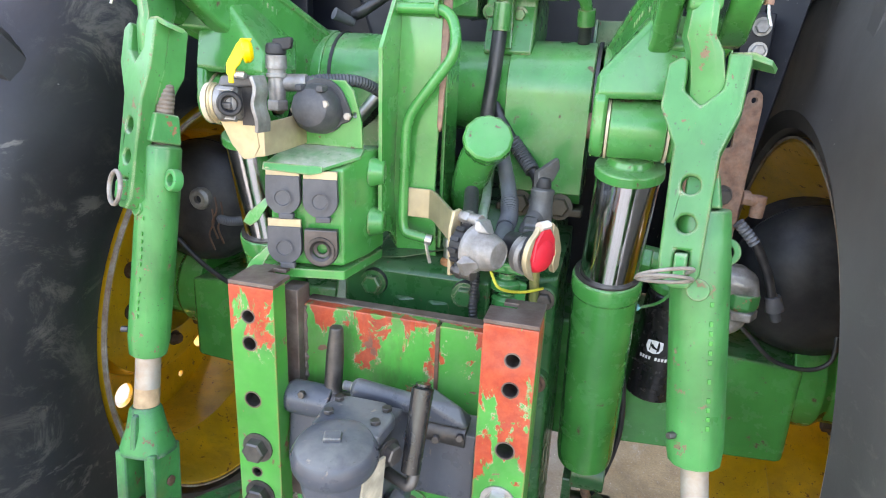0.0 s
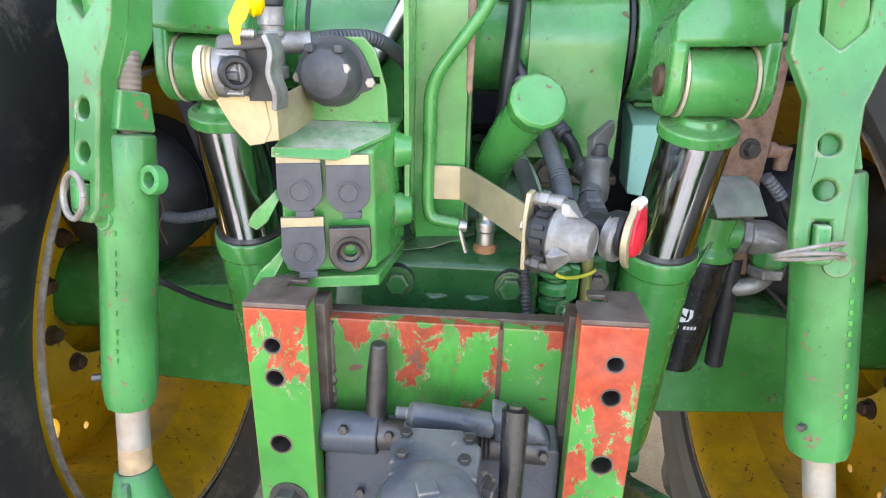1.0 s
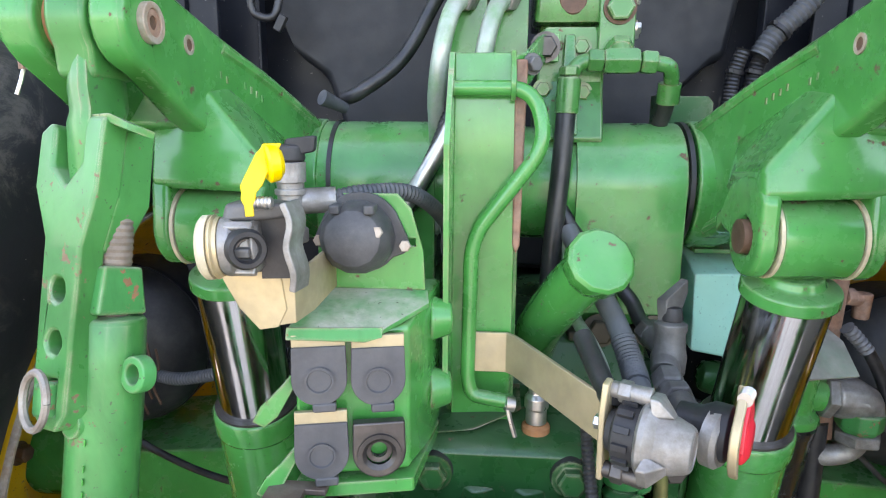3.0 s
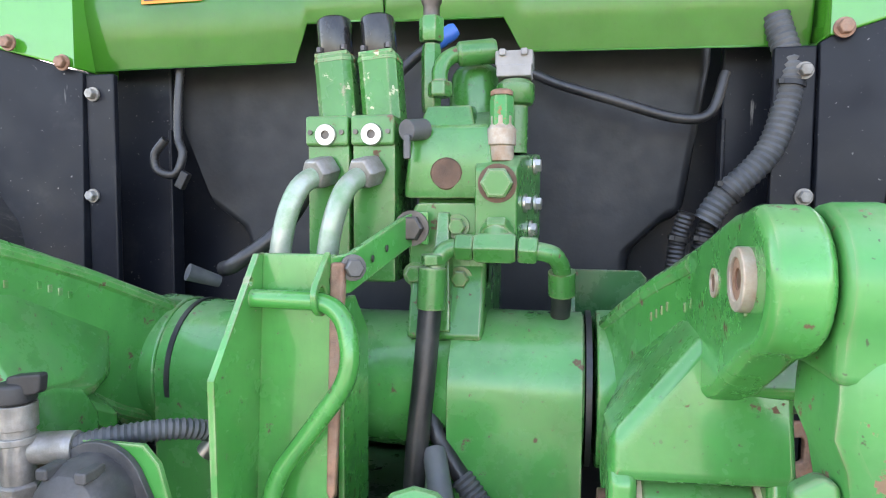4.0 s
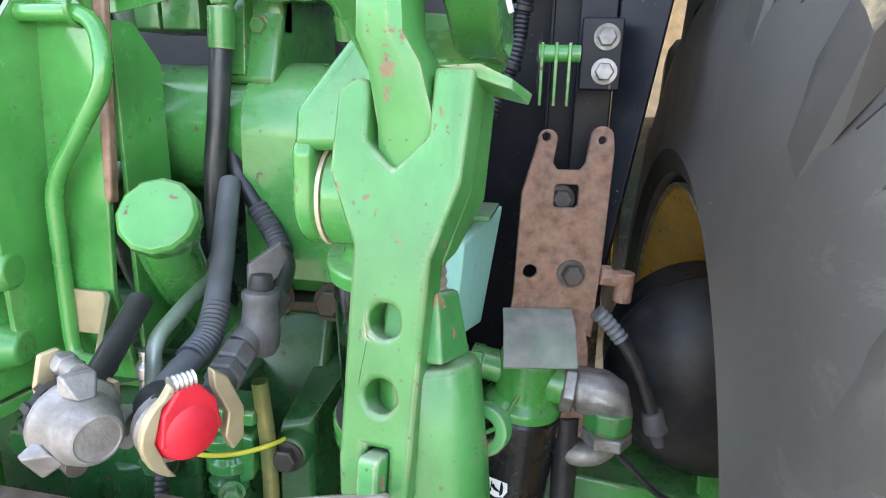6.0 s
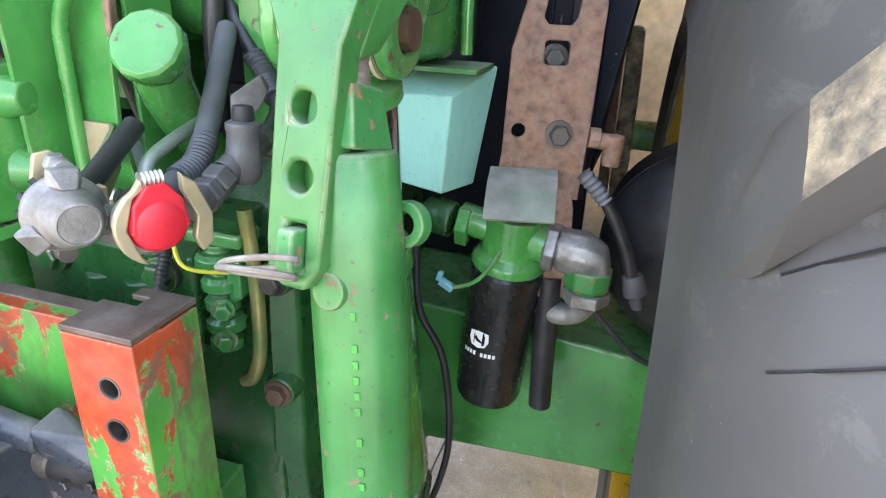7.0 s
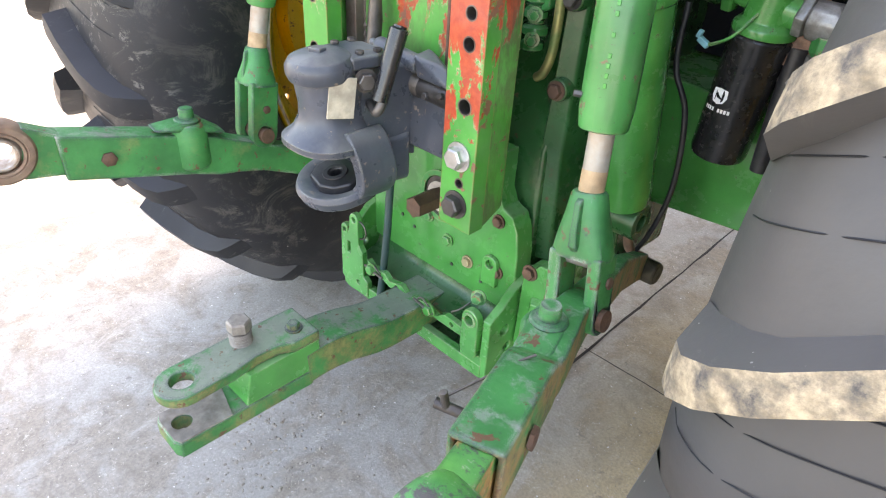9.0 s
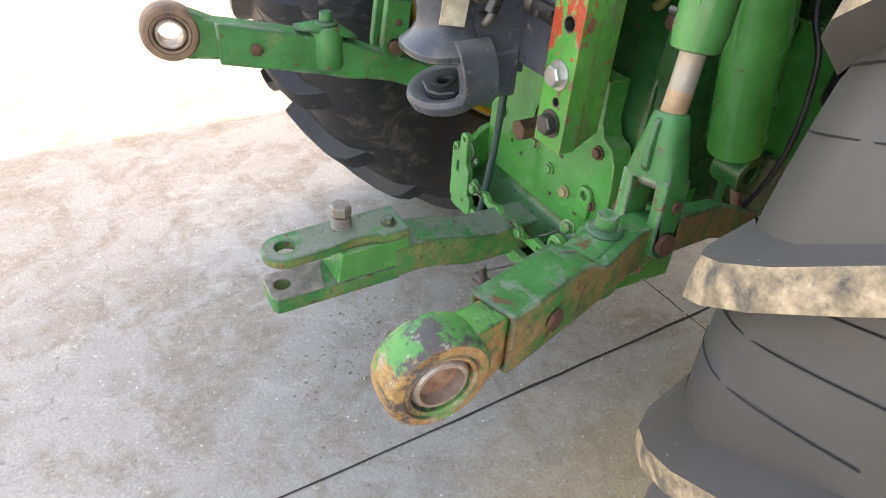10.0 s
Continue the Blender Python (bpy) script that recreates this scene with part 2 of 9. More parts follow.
def tyre_rubber(name, low, high, marks):
    """Black rubber, greyed by use, with fine pale scuffs, crumbs of dried mud and long faint smears."""
    n = Nodes(name)
    base = n.mix(n.step(n.noise(2.2, 3, 0.5), 0.32, 0.68), low, high)
    smear = n.step(n.noise(5, 6, 0.66, 0.3, stretch=(1, 0.5, 0.8)), 0.46, 0.74, 0, 0.22)
    base = n.mix(smear, base, tuple(0.5 * c + 0.055 for c in high))
    scuff = n.step(n.noise(26, 8, 0.78, 0.6, stretch=(1, 0.35, 1)), 0.545, 0.60)
    patch = n.step(n.noise(3.2, 4, 0.6), 0.50, 0.62)
    base = n.mix(n.math("MULTIPLY", n.math("MULTIPLY", scuff, patch), marks), base, (0.17, 0.155, 0.135))
    mud = n.step(n.noise(11, 9, 0.8, 0.9, stretch=(1, 0.6, 0.8)), 0.53, 0.62)
    base = n.mix(n.math("MULTIPLY", n.math("MULTIPLY", mud, n.step(n.noise(1.7, 3, 0.5), 0.42, 0.54)), marks), base, (0.095, 0.086, 0.074))
    speck = n.math("MULTIPLY", n.step(n.noise(150, 2, 0.5), 0.755, 0.775), n.step(n.noise(9, 3), 0.54, 0.60))
    base = n.mix(n.math("MULTIPLY", speck, 0.8), base, (0.46, 0.44, 0.40))
    n.bump(n.math("ADD", n.noise(110, 4), n.noise(9, 3)), 0.12, 0.002)
    return n.done(base, n.step(n.noise(7, 4), 0.3, 0.7, 0.40, 0.58), 0.0, 0.42)


OILY_BROWN = plain("oily_brown_iron", (0.05, 0.042, 0.026), 0.4, 0.3, 0.4, 35, 0.3, 0.4, (0.10, 0.085, 0.05))
RUST_PLATE = plain("rusty_brown_plate", (0.235, 0.12, 0.075), 0.6, 0.0, 0.4, 80, 0.5, 0.3, (0.42, 0.33, 0.27))
RUST = plain("brown_rust", (0.105, 0.055, 0.034), 0.65, 0.1, 0.4, 40, 0.6)
ORANGE_RUST = plain("orange_rust", (0.33, 0.14, 0.055), 0.7, 0.1, 0.3, 30, 0.4, 0.2)
RUBBER = tyre_rubber("black_tyre_rubber", (0.014, 0.014, 0.016), (0.028, 0.027, 0.028), 0.75)
RUBBER_GREY = tyre_rubber("grey_dusty_tyre_rubber", (0.060, 0.056, 0.053), (0.112, 0.104, 0.096), 0.3)
TREAD = plain("dusty_tread_face", (0.40, 0.31, 0.20), 0.9, 0.0, 0.5, 55, 1.0, 1.0, (0.085, 0.078, 0.07))
HOSE = plain("black_hose_rubber", (0.016, 0.016, 0.018), 0.34, 0.0, 0.2, 40, 0.2, 0.25, (0.12, 0.11, 0.1))
PLASTIC = plain("black_plastic", (0.016, 0.016, 0.018), 0.42, 0.0, 0.2, 25, 0.25, 0.3, (0.10, 0.096, 0.09), 0.35)
GREY_PLASTIC = plain("grey_plastic", (0.062, 0.062, 0.066), 0.5, 0.0, 0.12, 30, 0.2, 0.25, (0.2, 0.19, 0.18))
TEAL_PIPE = plain("dark_teal_paint", (0.016, 0.05, 0.048), 0.4, 0.0, 0.25, 30, 0.2, 0.2, (0.08, 0.09, 0.08))
PALE_GREY = plain("pale_grey_plastic", (0.26, 0.25, 0.24), 0.5, 0.0, 0.15, 40, 0.2, 0.4, (0.2, 0.19, 0.17))
CONDUIT = plain("grey_conduit", (0.05, 0.055, 0.062), 0.5, 0.0, 0.2, 30, 0.2, 0.4, (0.18, 0.17, 0.155))
SLEEVE_AIR = plain("grey_air_hose", (0.085, 0.092, 0.10), 0.45, 0.0, 0.2, 30, 0.2, 0.4, (0.16, 0.155, 0.145))
SOCKET_GREY = plain("dusty_black_socket", (0.040, 0.040, 0.042), 0.45, 0.0, 0.25, 30, 0.3, 0.6, (0.14, 0.135, 0.13))
CHROME = plain("polished_chrome", (0.75, 0.74, 0.72), 0.1, 1.0, 0.06, 25, 0.03, 0.1, (0.45, 0.4, 0.33))
STEEL = plain("bright_steel", (0.55, 0.53, 0.5), 0.32, 0.9, 0.2, 40, 0.15, 0.2)
CAST_ALLOY = plain("cast_alloy", (0.30, 0.29, 0.275), 0.42, 0.65, 0.4, 40, 0.4, 0.8, (0.2, 0.175, 0.145))
DARK_ALLOY = plain("dull_cast_alloy", (0.13, 0.128, 0.125), 0.5, 0.5, 0.35, 40, 0.35, 0.6, (0.1, 0.088, 0.075))
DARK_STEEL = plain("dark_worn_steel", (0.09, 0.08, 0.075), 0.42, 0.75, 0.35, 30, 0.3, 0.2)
ZINC = plain("yellow_zinc_plate", (0.46, 0.37, 0.22), 0.4, 0.5, 0.25, 20, 0.2, 0.4, (0.3, 0.26, 0.2))
CREAM = plain("cream_plastic", (0.58, 0.50, 0.34), 0.5, 0.0, 0.2, 40, 0.1, 0.5, (0.25, 0.21, 0.16))
RED = plain("red_plastic", (0.62, 0.02, 0.035), 0.4, 0.0, 0.15, 30, 0.1)
SIGNAL_YELLOW = plain("yellow_plastic", (0.75, 0.52, 0.0), 0.4, 0.0, 0.1, 30, 0.1)
WIRE_YELLOW = plain("yellow_wire", (0.6, 0.55, 0.05), 0.4, 0.0, 0.1, 30, 0.1)
WHITE = plain("white_print", (0.8, 0.8, 0.78), 0.5, 0.0, 0.04, 30, 0.05)
BLUE = plain("blue_plastic", (0.02, 0.12, 0.45), 0.4, 0.0, 0.1, 30, 0.1)
LABEL_ORANGE = plain("orange_print", (0.75, 0.25, 0.02), 0.4, 0.0, 0.05, 30, 0.05)
LABEL_BLACK = plain("black_print", (0.03, 0.03, 0.04), 0.4, 0.0, 0.1, 30, 0.05)
LABEL_PAPER = plain("aged_paper_label", (0.46, 0.40, 0.29), 0.6, 0.0, 0.3, 40, 0.2, 0.6, (0.2, 0.17, 0.13))
GLOSS_BLACK = plain("gloss_black_enamel", (0.012, 0.012, 0.013), 0.2, 0.0, 0.1, 25, 0.06, 0.06)
BUSH_STEEL = plain("pale_worn_bush_steel", (0.40, 0.35, 0.29), 0.5, 0.3, 0.3, 40, 0.3, 0.8, (0.26, 0.13, 0.06))
WOOD = plain("weathered_wood", (0.40, 0.28, 0.16), 0.75, 0.0, 0.25, 12, 0.4, 0.4)


def chipped_rail_paint(name, top, amount, fade=-0.14, old=0.0):
    """Green over red primer: the primer shows in ragged patches, most of all near the top; bare steel in spots."""
    n = Nodes(name)
    z = n.pos()[2]
    grad = n.step(z, top - 0.22, top, fade, 0.16)
    ragged = n.math("ADD", n.noise(18, 8, 0.68, 0.5, stretch=(1, 1, 0.6)), grad)
    ragged = n.math("SUBTRACT", ragged, n.math("MULTIPLY", n.sideways(), 0.10))
    red = n.step(ragged, amount, amount + 0.02)
    fine = n.noise(70, 5, 0.7)
    green = n.mix(n.step(n.noise(10, 4), 0.3, 0.7), (0.025, 0.2, 0.03), (0.05, 0.34, 0.05))
    primer = n.mix(n.step(fine, 0.35, 0.65), (0.36, 0.036, 0.013), (0.49, 0.075, 0.025))
    base = n.mix(red, green, primer)
    rim = n.math("MULTIPLY", n.step(n.math("ABSOLUTE", n.math("SUBTRACT", ragged, amount)), 0.0, 0.012, 1, 0), n.step(fine, 0.45, 0.6))
    base = n.mix(rim, base, (0.45, 0.36, 0.25))
    bare = n.step(n.noise(21, 6, 0.66, 0.3), 0.62, 0.64)
    base = n.mix(bare, base, n.mix(fine, (0.13, 0.05, 0.035), (0.3, 0.12, 0.07)))
    base = n.mix(n.math("MULTIPLY", n.edge(), n.step(n.noise(24, 5), 0.36, 0.5)), base, n.mix(fine, (0.48, 0.09, 0.03), (0.3, 0.16, 0.1)))
    if old:
        stain = n.step(n.noise(15, 7, 0.74, 0.2, stretch=(1, 1, 0.35)), 0.46, 0.56)
        base = n.mix(n.math("MULTIPLY", stain, old), base, n.mix(fine, (0.03, 0.022, 0.016), (0.11, 0.05, 0.026)))
    dust = n.math("MULTIPLY", n.step(n.noise(8, 6, 0.7), 0.45, 0.8), 0.2)
    base = n.mix(dust, base, (0.4, 0.36, 0.3))
    n.bump(n.math("SUBTRACT", n.math("MULTIPLY", fine, 0.3), n.math("ADD", red, bare)), 0.35, 0.0012)
    return n.done(base, n.math("ADD", 0.4, n.math("MULTIPLY", dust, 0.5)))


RAIL = chipped_rail_paint("chipped_green_over_red", 1.22, 0.605)
RAIL_WEB = chipped_rail_paint("streaked_green_over_red", 1.24, 0.53, -0.04, 0.6)
RAIL_RED = chipped_rail_paint("chipped_red_over_green", 1.20, 0.515, -0.04)
CROSS = chipped_rail_paint("dusty_green_over_red", 1.195, 0.595, -0.12, 0.3)
RAIL_TOP = plain("bare_brown_steel", (0.125, 0.082, 0.064), 0.5, 0.4, 0.3, 30, 0.4, 0.3)


def concrete(name):
    """A dusty floor: cloudy tones, trowel scuffs, darker damp patches, fine grit, pale specks, and tan ground paled for
    light from ahead.
    """
    n = Nodes(name)
    big, mid, fine = n.noise(0.9, 6, 0.6), n.noise(6, 8, 0.68, 0.8), n.noise(130, 5, 0.7)
    x, y = n.pos()[0], n.pos()[1]
    # tan ground ahead on the right, its colour raised for the light there
    lit_earth = n.math("MULTIPLY", n.step(n.math("ADD", x, n.math("MULTIPLY", n.noise(1.6, 5, 0.6), 0.6)), 0.42, 0.75), n.step(n.math("ADD", y, n.math("MULTIPLY", big, 0.5)), 0.65, 1.15))
    base = n.mix(n.step(big, 0.3, 0.7), (0.315, 0.295, 0.26), (0.42, 0.395, 0.35))
    soil = n.step(n.noise(3.4, 9, 0.74, 0.7), 0.47, 0.57)
    base = n.mix(n.math("MULTIPLY", soil, 0.7), base, n.mix(n.step(n.noise(30, 6, 0.7), 0.35, 0.65), (0.19, 0.155, 0.115), (0.36, 0.30, 0.23)))
    base = n.mix(lit_earth, base, n.mix(n.step(n.noise(3, 6, 0.65), 0.35, 0.65), (0.44, 0.32, 0.18), (0.58, 0.45, 0.275)))
    base = n.mix(n.math("MULTIPLY", n.step(mid, 0.50, 0.66), 0.45), base, (0.215, 0.185, 0.145))
    scuff = n.step(n.noise(7, 7, 0.72, 1.6, stretch=(1.0, 0.45, 1)), 0.56, 0.68)
    base = n.mix(n.math("MULTIPLY", scuff, 0.5), base, (0.54, 0.50, 0.44))
    base = n.mix(n.math("MULTIPLY", n.step(fine, 0.42, 0.66), 0.38), base, (0.13, 0.115, 0.095))
    scratch = n.step(n.noise(42, 8, 0.8, 2.2), 0.57, 0.63)
    base = n.mix(n.math("MULTIPLY", scratch, 0.6), base, (0.61, 0.55, 0.47))
    pit = n.step(n.noise(26, 7, 0.75, 1.0), 0.60, 0.66)
    base = n.mix(n.math("MULTIPLY", pit, 0.65), base, (0.17, 0.15, 0.125))
    base = n.mix(n.step(n.noise(75, 2, 0.5), 0.715, 0.74), base, (0.68, 0.65, 0.6))
    n.bump(n.math("ADD", n.math("ADD", mid, n.math("MULTIPLY", scuff, 0.3)), n.math("MULTIPLY", fine, 0.3)), 0.55, 0.006)
    return n.done(base, n.step(mid, 0.3, 0.7, 0.6, 0.95), 0.0, 0.3)


CONCRETE = concrete("dusty_concrete")


# ---- building ----
def V(*a):
    return Vector(a[0]) if len(a) == 1 else Vector(a)


def turned(p0, axis):
    """The pose at p0 whose z points along axis."""
    return Matrix.Translation(p0) @ Vector(axis).to_track_quat("Z", "Y").to_matrix().to_4x4()


def box(bm, c, s, m=None):
    r = bmesh.ops.create_cube(bm, size=1, matrix=(Matrix.Translation(c) @ (m or Matrix()) @ Matrix.Diagonal((*s, 1))))
    return r["verts"]


def hull(bm, pts):
    vs = [bm.verts.new(p) for p in pts]
    r = bmesh.ops.convex_hull(bm, input=vs)
    bmesh.ops.delete(bm, geom=list({g for g in r["geom_interior"] + r["geom_unused"] if isinstance(g, bmesh.types.BMVert)}), context="VERTS")


def lathe(bm, prof, p0, axis, seg=28, closed=False):
    """Spin (r, h) pairs round the axis at p0; r 0 closes to a point."""
    m = turned(p0, axis)
    rings = []
    for r, h in prof:
        if r <= 1e-6:
            rings.append([bm.verts.new(m @ V(0, 0, h))])
        else:
            rings.append([bm.verts.new(m @ V(r * math.cos(2 * math.pi * i / seg), r * math.sin(2 * math.pi * i / seg), h)) for i in range(seg)])
    pairs = list(zip(rings, rings[1:])) + ([(rings[-1], rings[0])] if closed else [])
    for a, b in pairs:
        for i in range(seg):
            j = (i + 1) % seg
            if len(a) == 1 and len(b) > 1:
                bm.faces.new((a[0], b[i], b[j]))
            elif len(b) == 1 and len(a) > 1:
                bm.faces.new((a[i], b[0], a[j]))
            elif len(a) > 1:
                bm.faces.new((a[i], a[j], b[j], b[i]))


def cyl(bm, p0, p1, r, r1=None, seg=24):
    p0, p1 = V(p0), V(p1)
    h = (p1 - p0).length
    lathe(bm, [(0, 0), (r, 0), (r if r1 is None else r1, h), (0, h)], p0, p1 - p0, seg)


def ring(bm, p0, p1, r, hole, seg=24):
    p0, p1 = V(p0), V(p1)
    h = (p1 - p0).length
    lathe(bm, [(hole, 0), (r, 0), (r, h), (hole, h)], p0, p1 - p0, seg, True)


def spline(pts, n=6):
    pts = [V(p) for p in pts]
    out = []
    for i in range(len(pts) - 1):
        a, b = pts[i], pts[i + 1]
        p, q = pts[i - 1] if i else a * 2 - b, pts[i + 2] if i + 2 < len(pts) else b * 2 - a
        for k in range(n):
            t = k / n
            out.append(0.5 * (2 * a + (b - p) * t + (2 * p - 5 * a + 4 * b - q) * t * t + (3 * a - p - 3 * b + q) * t ** 3))
    out.append(pts[-1])
    return out


def bent(pts, r, n=5):
    """A rod's line with its corners rounded to radius r."""
    pts = [V(p) for p in pts]
    out = [pts[0]]
    for a, b, c in zip(pts, pts[1:], pts[2:]):
        u, w = (a - b).normalized(), (c - b).normalized()
        d = min(r, (a - b).length * 0.48, (c - b).length * 0.48)
        for k in range(n + 1):
            t = k / n
            out.append((b + u * d) * (1 - t) ** 2 + b * 2 * t * (1 - t) + (b + w * d) * t * t)
    return out + [pts[-1]]


def sweep(bm, pts, r, seg=10, ribs=0.0, pitch=0.006, caps=True):
    """A round bar or hose along the points; ribs: the depth of a conduit's rings."""
    pts = [V(p) for p in pts]
    if ribs:
        fine, left = [pts[0]], 0.0
        step = pitch / 2
        for a, b in zip(pts, pts[1:]):
            d = (b - a).length
            s = step - left
            while s <= d:
                fine.append(a + (b - a) * (s / d))
                s += step
            left = d - (s - step)
        pts = fine
    x = None
    rings = []
    for i, p in enumerate(pts):
        t = (pts[min(i + 1, len(pts) - 1)] - pts[max(i - 1, 0)]).normalized()
        if x is None:
            x = t.orthogonal().normalized()
        x = (x - t * x.dot(t)).normalized()
        y = t.cross(x)
        rr = r(i / (len(pts) - 1)) if callable(r) else r
        rr -= ribs * (i % 2)
        rings.append([bm.verts.new(p + (x * math.cos(a) + y * math.sin(a)) * rr) for a in (2 * math.pi * k / seg for k in range(seg))])
    for a, b in zip(rings, rings[1:]):
        for i in range(seg):
            j = (i + 1) % seg
            bm.faces.new((a[i], a[j], b[j], b[i]))
    if caps:
        bm.faces.new(rings[0][::-1])
        bm.faces.new(rings[-1])


def ribbon(bm, pts, across, thick):
    """A bent flat bar: the line pts, a width vector (or one per point), and a thickness."""
    pts = [V(p) for p in pts]
    rows = []
    for i, p in enumerate(pts):
        w = V(across[i]) if isinstance(across, list) else V(across)
        t = (pts[min(i + 1, len(pts) - 1)] - pts[max(i - 1, 0)]).normalized()
        nrm = t.cross(w).normalized() * thick / 2
        rows.append([bm.verts.new(q) for q in (p - w / 2 - nrm, p + w / 2 - nrm, p + w / 2 + nrm, p - w / 2 + nrm)])
    for a, b in zip(rows, rows[1:]):
        for i in range(4):
            j = (i + 1) % 4
            bm.faces.new((a[i], a[j], b[j], b[i]))
    bm.faces.new(rows[0][::-1])
    bm.faces.new(rows[-1])


def arc(cx, cy, r, a0, a1, n=10):
    return [(cx + r * math.cos(radians(a0 + (a1 - a0) * i / n)), cy + r * math.sin(radians(a0 + (a1 - a0) * i / n))) for i in range(n + 1)]


def plate(bm, outline, thick, m, holes=()):
    """A cut plate: an outline in the pose's x, y, thick along z both ways from its plane, with round holes (x, y, r) or outlines."""
    loops = [[V(x, y, 0) for x, y in outline]]
    for h in holes:
        loops.append([V(x, y, 0) for x, y in (arc(*h, 0, 360 - 360 / 16, 15) if len(h) == 3 and not isinstance(h[0], tuple) else h)])
    tmp = bmesh.new()
    edges = []
    for lp in loops:
        vs = [tmp.verts.new(p) for p in lp]
        edges += [tmp.edges.new((vs[i], vs[(i + 1) % len(vs)])) for i in range(len(vs))]
    bmesh.ops.triangle_fill(tmp, edges=edges, use_beauty=True, use_dissolve=False)
    tmp.verts.index_update()
    tri = [[v.index for v in f.verts] for f in tmp.faces]
    nrm = sum((f.normal.z for f in tmp.faces), 0.0)
    tmp.free()
    flat = [p for lp in loops for p in lp]
    lo = [bm.verts.new(m @ (p - V(0, 0, thick / 2))) for p in flat]
    hi = [bm.verts.new(m @ (p + V(0, 0, thick / 2))) for p in flat]
    for t in tri:
        bm.faces.new([hi[i] for i in t])
        bm.faces.new([lo[i] for i in t[::-1]])
    k = 0
    for lp in loops:
        c = len(lp)
        for i in range(c):
            a, b = k + i, k + (i + 1) % c
            bm.faces.new((lo[a], lo[b], hi[b], hi[a]))
        k += c


# planes to cut plates in: local x, y -> world
def face_y(y):
    """Local (x, y) lie at world (x, z); the plate stands across the tractor at this y."""
    return Matrix(((1, 0, 0, 0), (0, 0, -1, y), (0, 1, 0, 0), (0, 0, 0, 1)))


def face_x(x):
    """Local (x, y) lie at world (y, z); the plate stands along the tractor at this x."""
    return Matrix(((0, 0, 1, x), (1, 0, 0, 0), (0, 1, 0, 0), (0, 0, 0, 1)))


def face_z(z):
    return Matrix.Translation((0, 0, z))


def thing(name, at, label, category, group="", kind=""):
    ob = new(name)
    ob.location = at
    ob.empty_display_size = 0.05
    return tagged(ob, label, category, group, kind)


def mesh_of(name, bm, mats, bevel=0.0, sharp=32.0):
    bmesh.ops.recalc_face_normals(bm, faces=bm.faces)
    for f in bm.faces:
        f.smooth = True
    lim = radians(sharp)
    for e in bm.edges:
        if len(e.link_faces) == 2 and e.calc_face_angle(0) > lim:
            e.smooth = False
    me = bpy.data.meshes.new(name)
    bm.to_mesh(me)
    bm.free()
    for m in mats if isinstance(mats, (list, tuple)) else [mats]:
        me.materials.append(m)
    return me


def origin_of(ob):
    """Where a thing stands; its parts keep world places, so theirs is zero."""
    return V(ob.location) if ob.parent is None else V(0, 0, 0)


def part(name, bm, mats, parent, label="", bevel=0.0, seg=2):
    """One mesh in world places, linked under a thing or a part."""
    ob = new(name, mesh_of(name, bm, mats))
    if parent:
        ob.parent = parent
        ob.matrix_parent_inverse = Matrix.Translation(-origin_of(parent))
    if bevel:
        mod = ob.modifiers.new("bevel", "BEVEL")
        mod.width, mod.segments, mod.limit_method, mod.angle_limit = bevel, seg, "ANGLE", radians(32)
        mod.harden_normals = True
    return tagged(ob, label)


def bolt(parent, p, axis, r=0.012, h=0.009, mat=None, washer=True, name="bolt"):
    """A hexagon head with its washer, standing out of a face at p along axis."""
    bm = bmesh.new()
    a = V(axis).normalized()
    if washer:
        cyl(bm, p, V(p) + a * 0.003, r * 1.35, seg=18)
    lathe(bm, [(0, 0), (r, 0), (r, h * 0.85), (r * 0.85, h), (0, h)], V(p) + a * 0.0025, a, 6)
    return part(name, bm, mat or GREEN, parent)


def union_nut(bm, p, axis, r, h):
    lathe(bm, [(0, 0), (r * 0.86, 0), (r, h * 0.12), (r, h * 0.88), (r * 0.86, h), (0, h)], p, axis, 6)

# ---- setting ----
bm = bmesh.new()
box(bm, (0, 0, -0.15), (600, 600, 0.3))
ground = tagged(new("ground", mesh_of("ground", bm, CONCRETE)), "dusty grey concrete yard floor with scuffs and a sawn joint", "floor", kind="structure")

# sawn joint lines: thin dark grooves, as strips laid just over the slab
JOINT = plain("dirt_filled_joint", (0.035, 0.03, 0.026), 0.95, 0.0, 0.4, 60, 0.5)


def joint(p, q, width):
    rng = random.Random(int(1000 * (p[0] + q[1])))
    bm = bmesh.new()
    n = 60
    left, right = [], []
    d = (V(*q, 0) - V(*p, 0)).normalized()
    s = V(-d.y, d.x, 0)
    for i in range(n + 1):
        c = V(*p, 0).lerp(V(*q, 0), i / n)
        w = width * rng.uniform(0.45, 1.0)
        o = rng.uniform(-0.002, 0.002)
        left.append(bm.verts.new(c + s * (w / 2 + o) + V(0, 0, 0.0015)))
        right.append(bm.verts.new(c + s * (o - w / 2) + V(0, 0, 0.0015)))
    for i in range(n):
        bm.faces.new((left[i], right[i], right[i + 1], left[i + 1]))
    return tagged(new("floor_joint", mesh_of("floor_joint", bm, JOINT)), "dark dirt-filled joint sawn in the concrete", "floor joint", kind="structure")


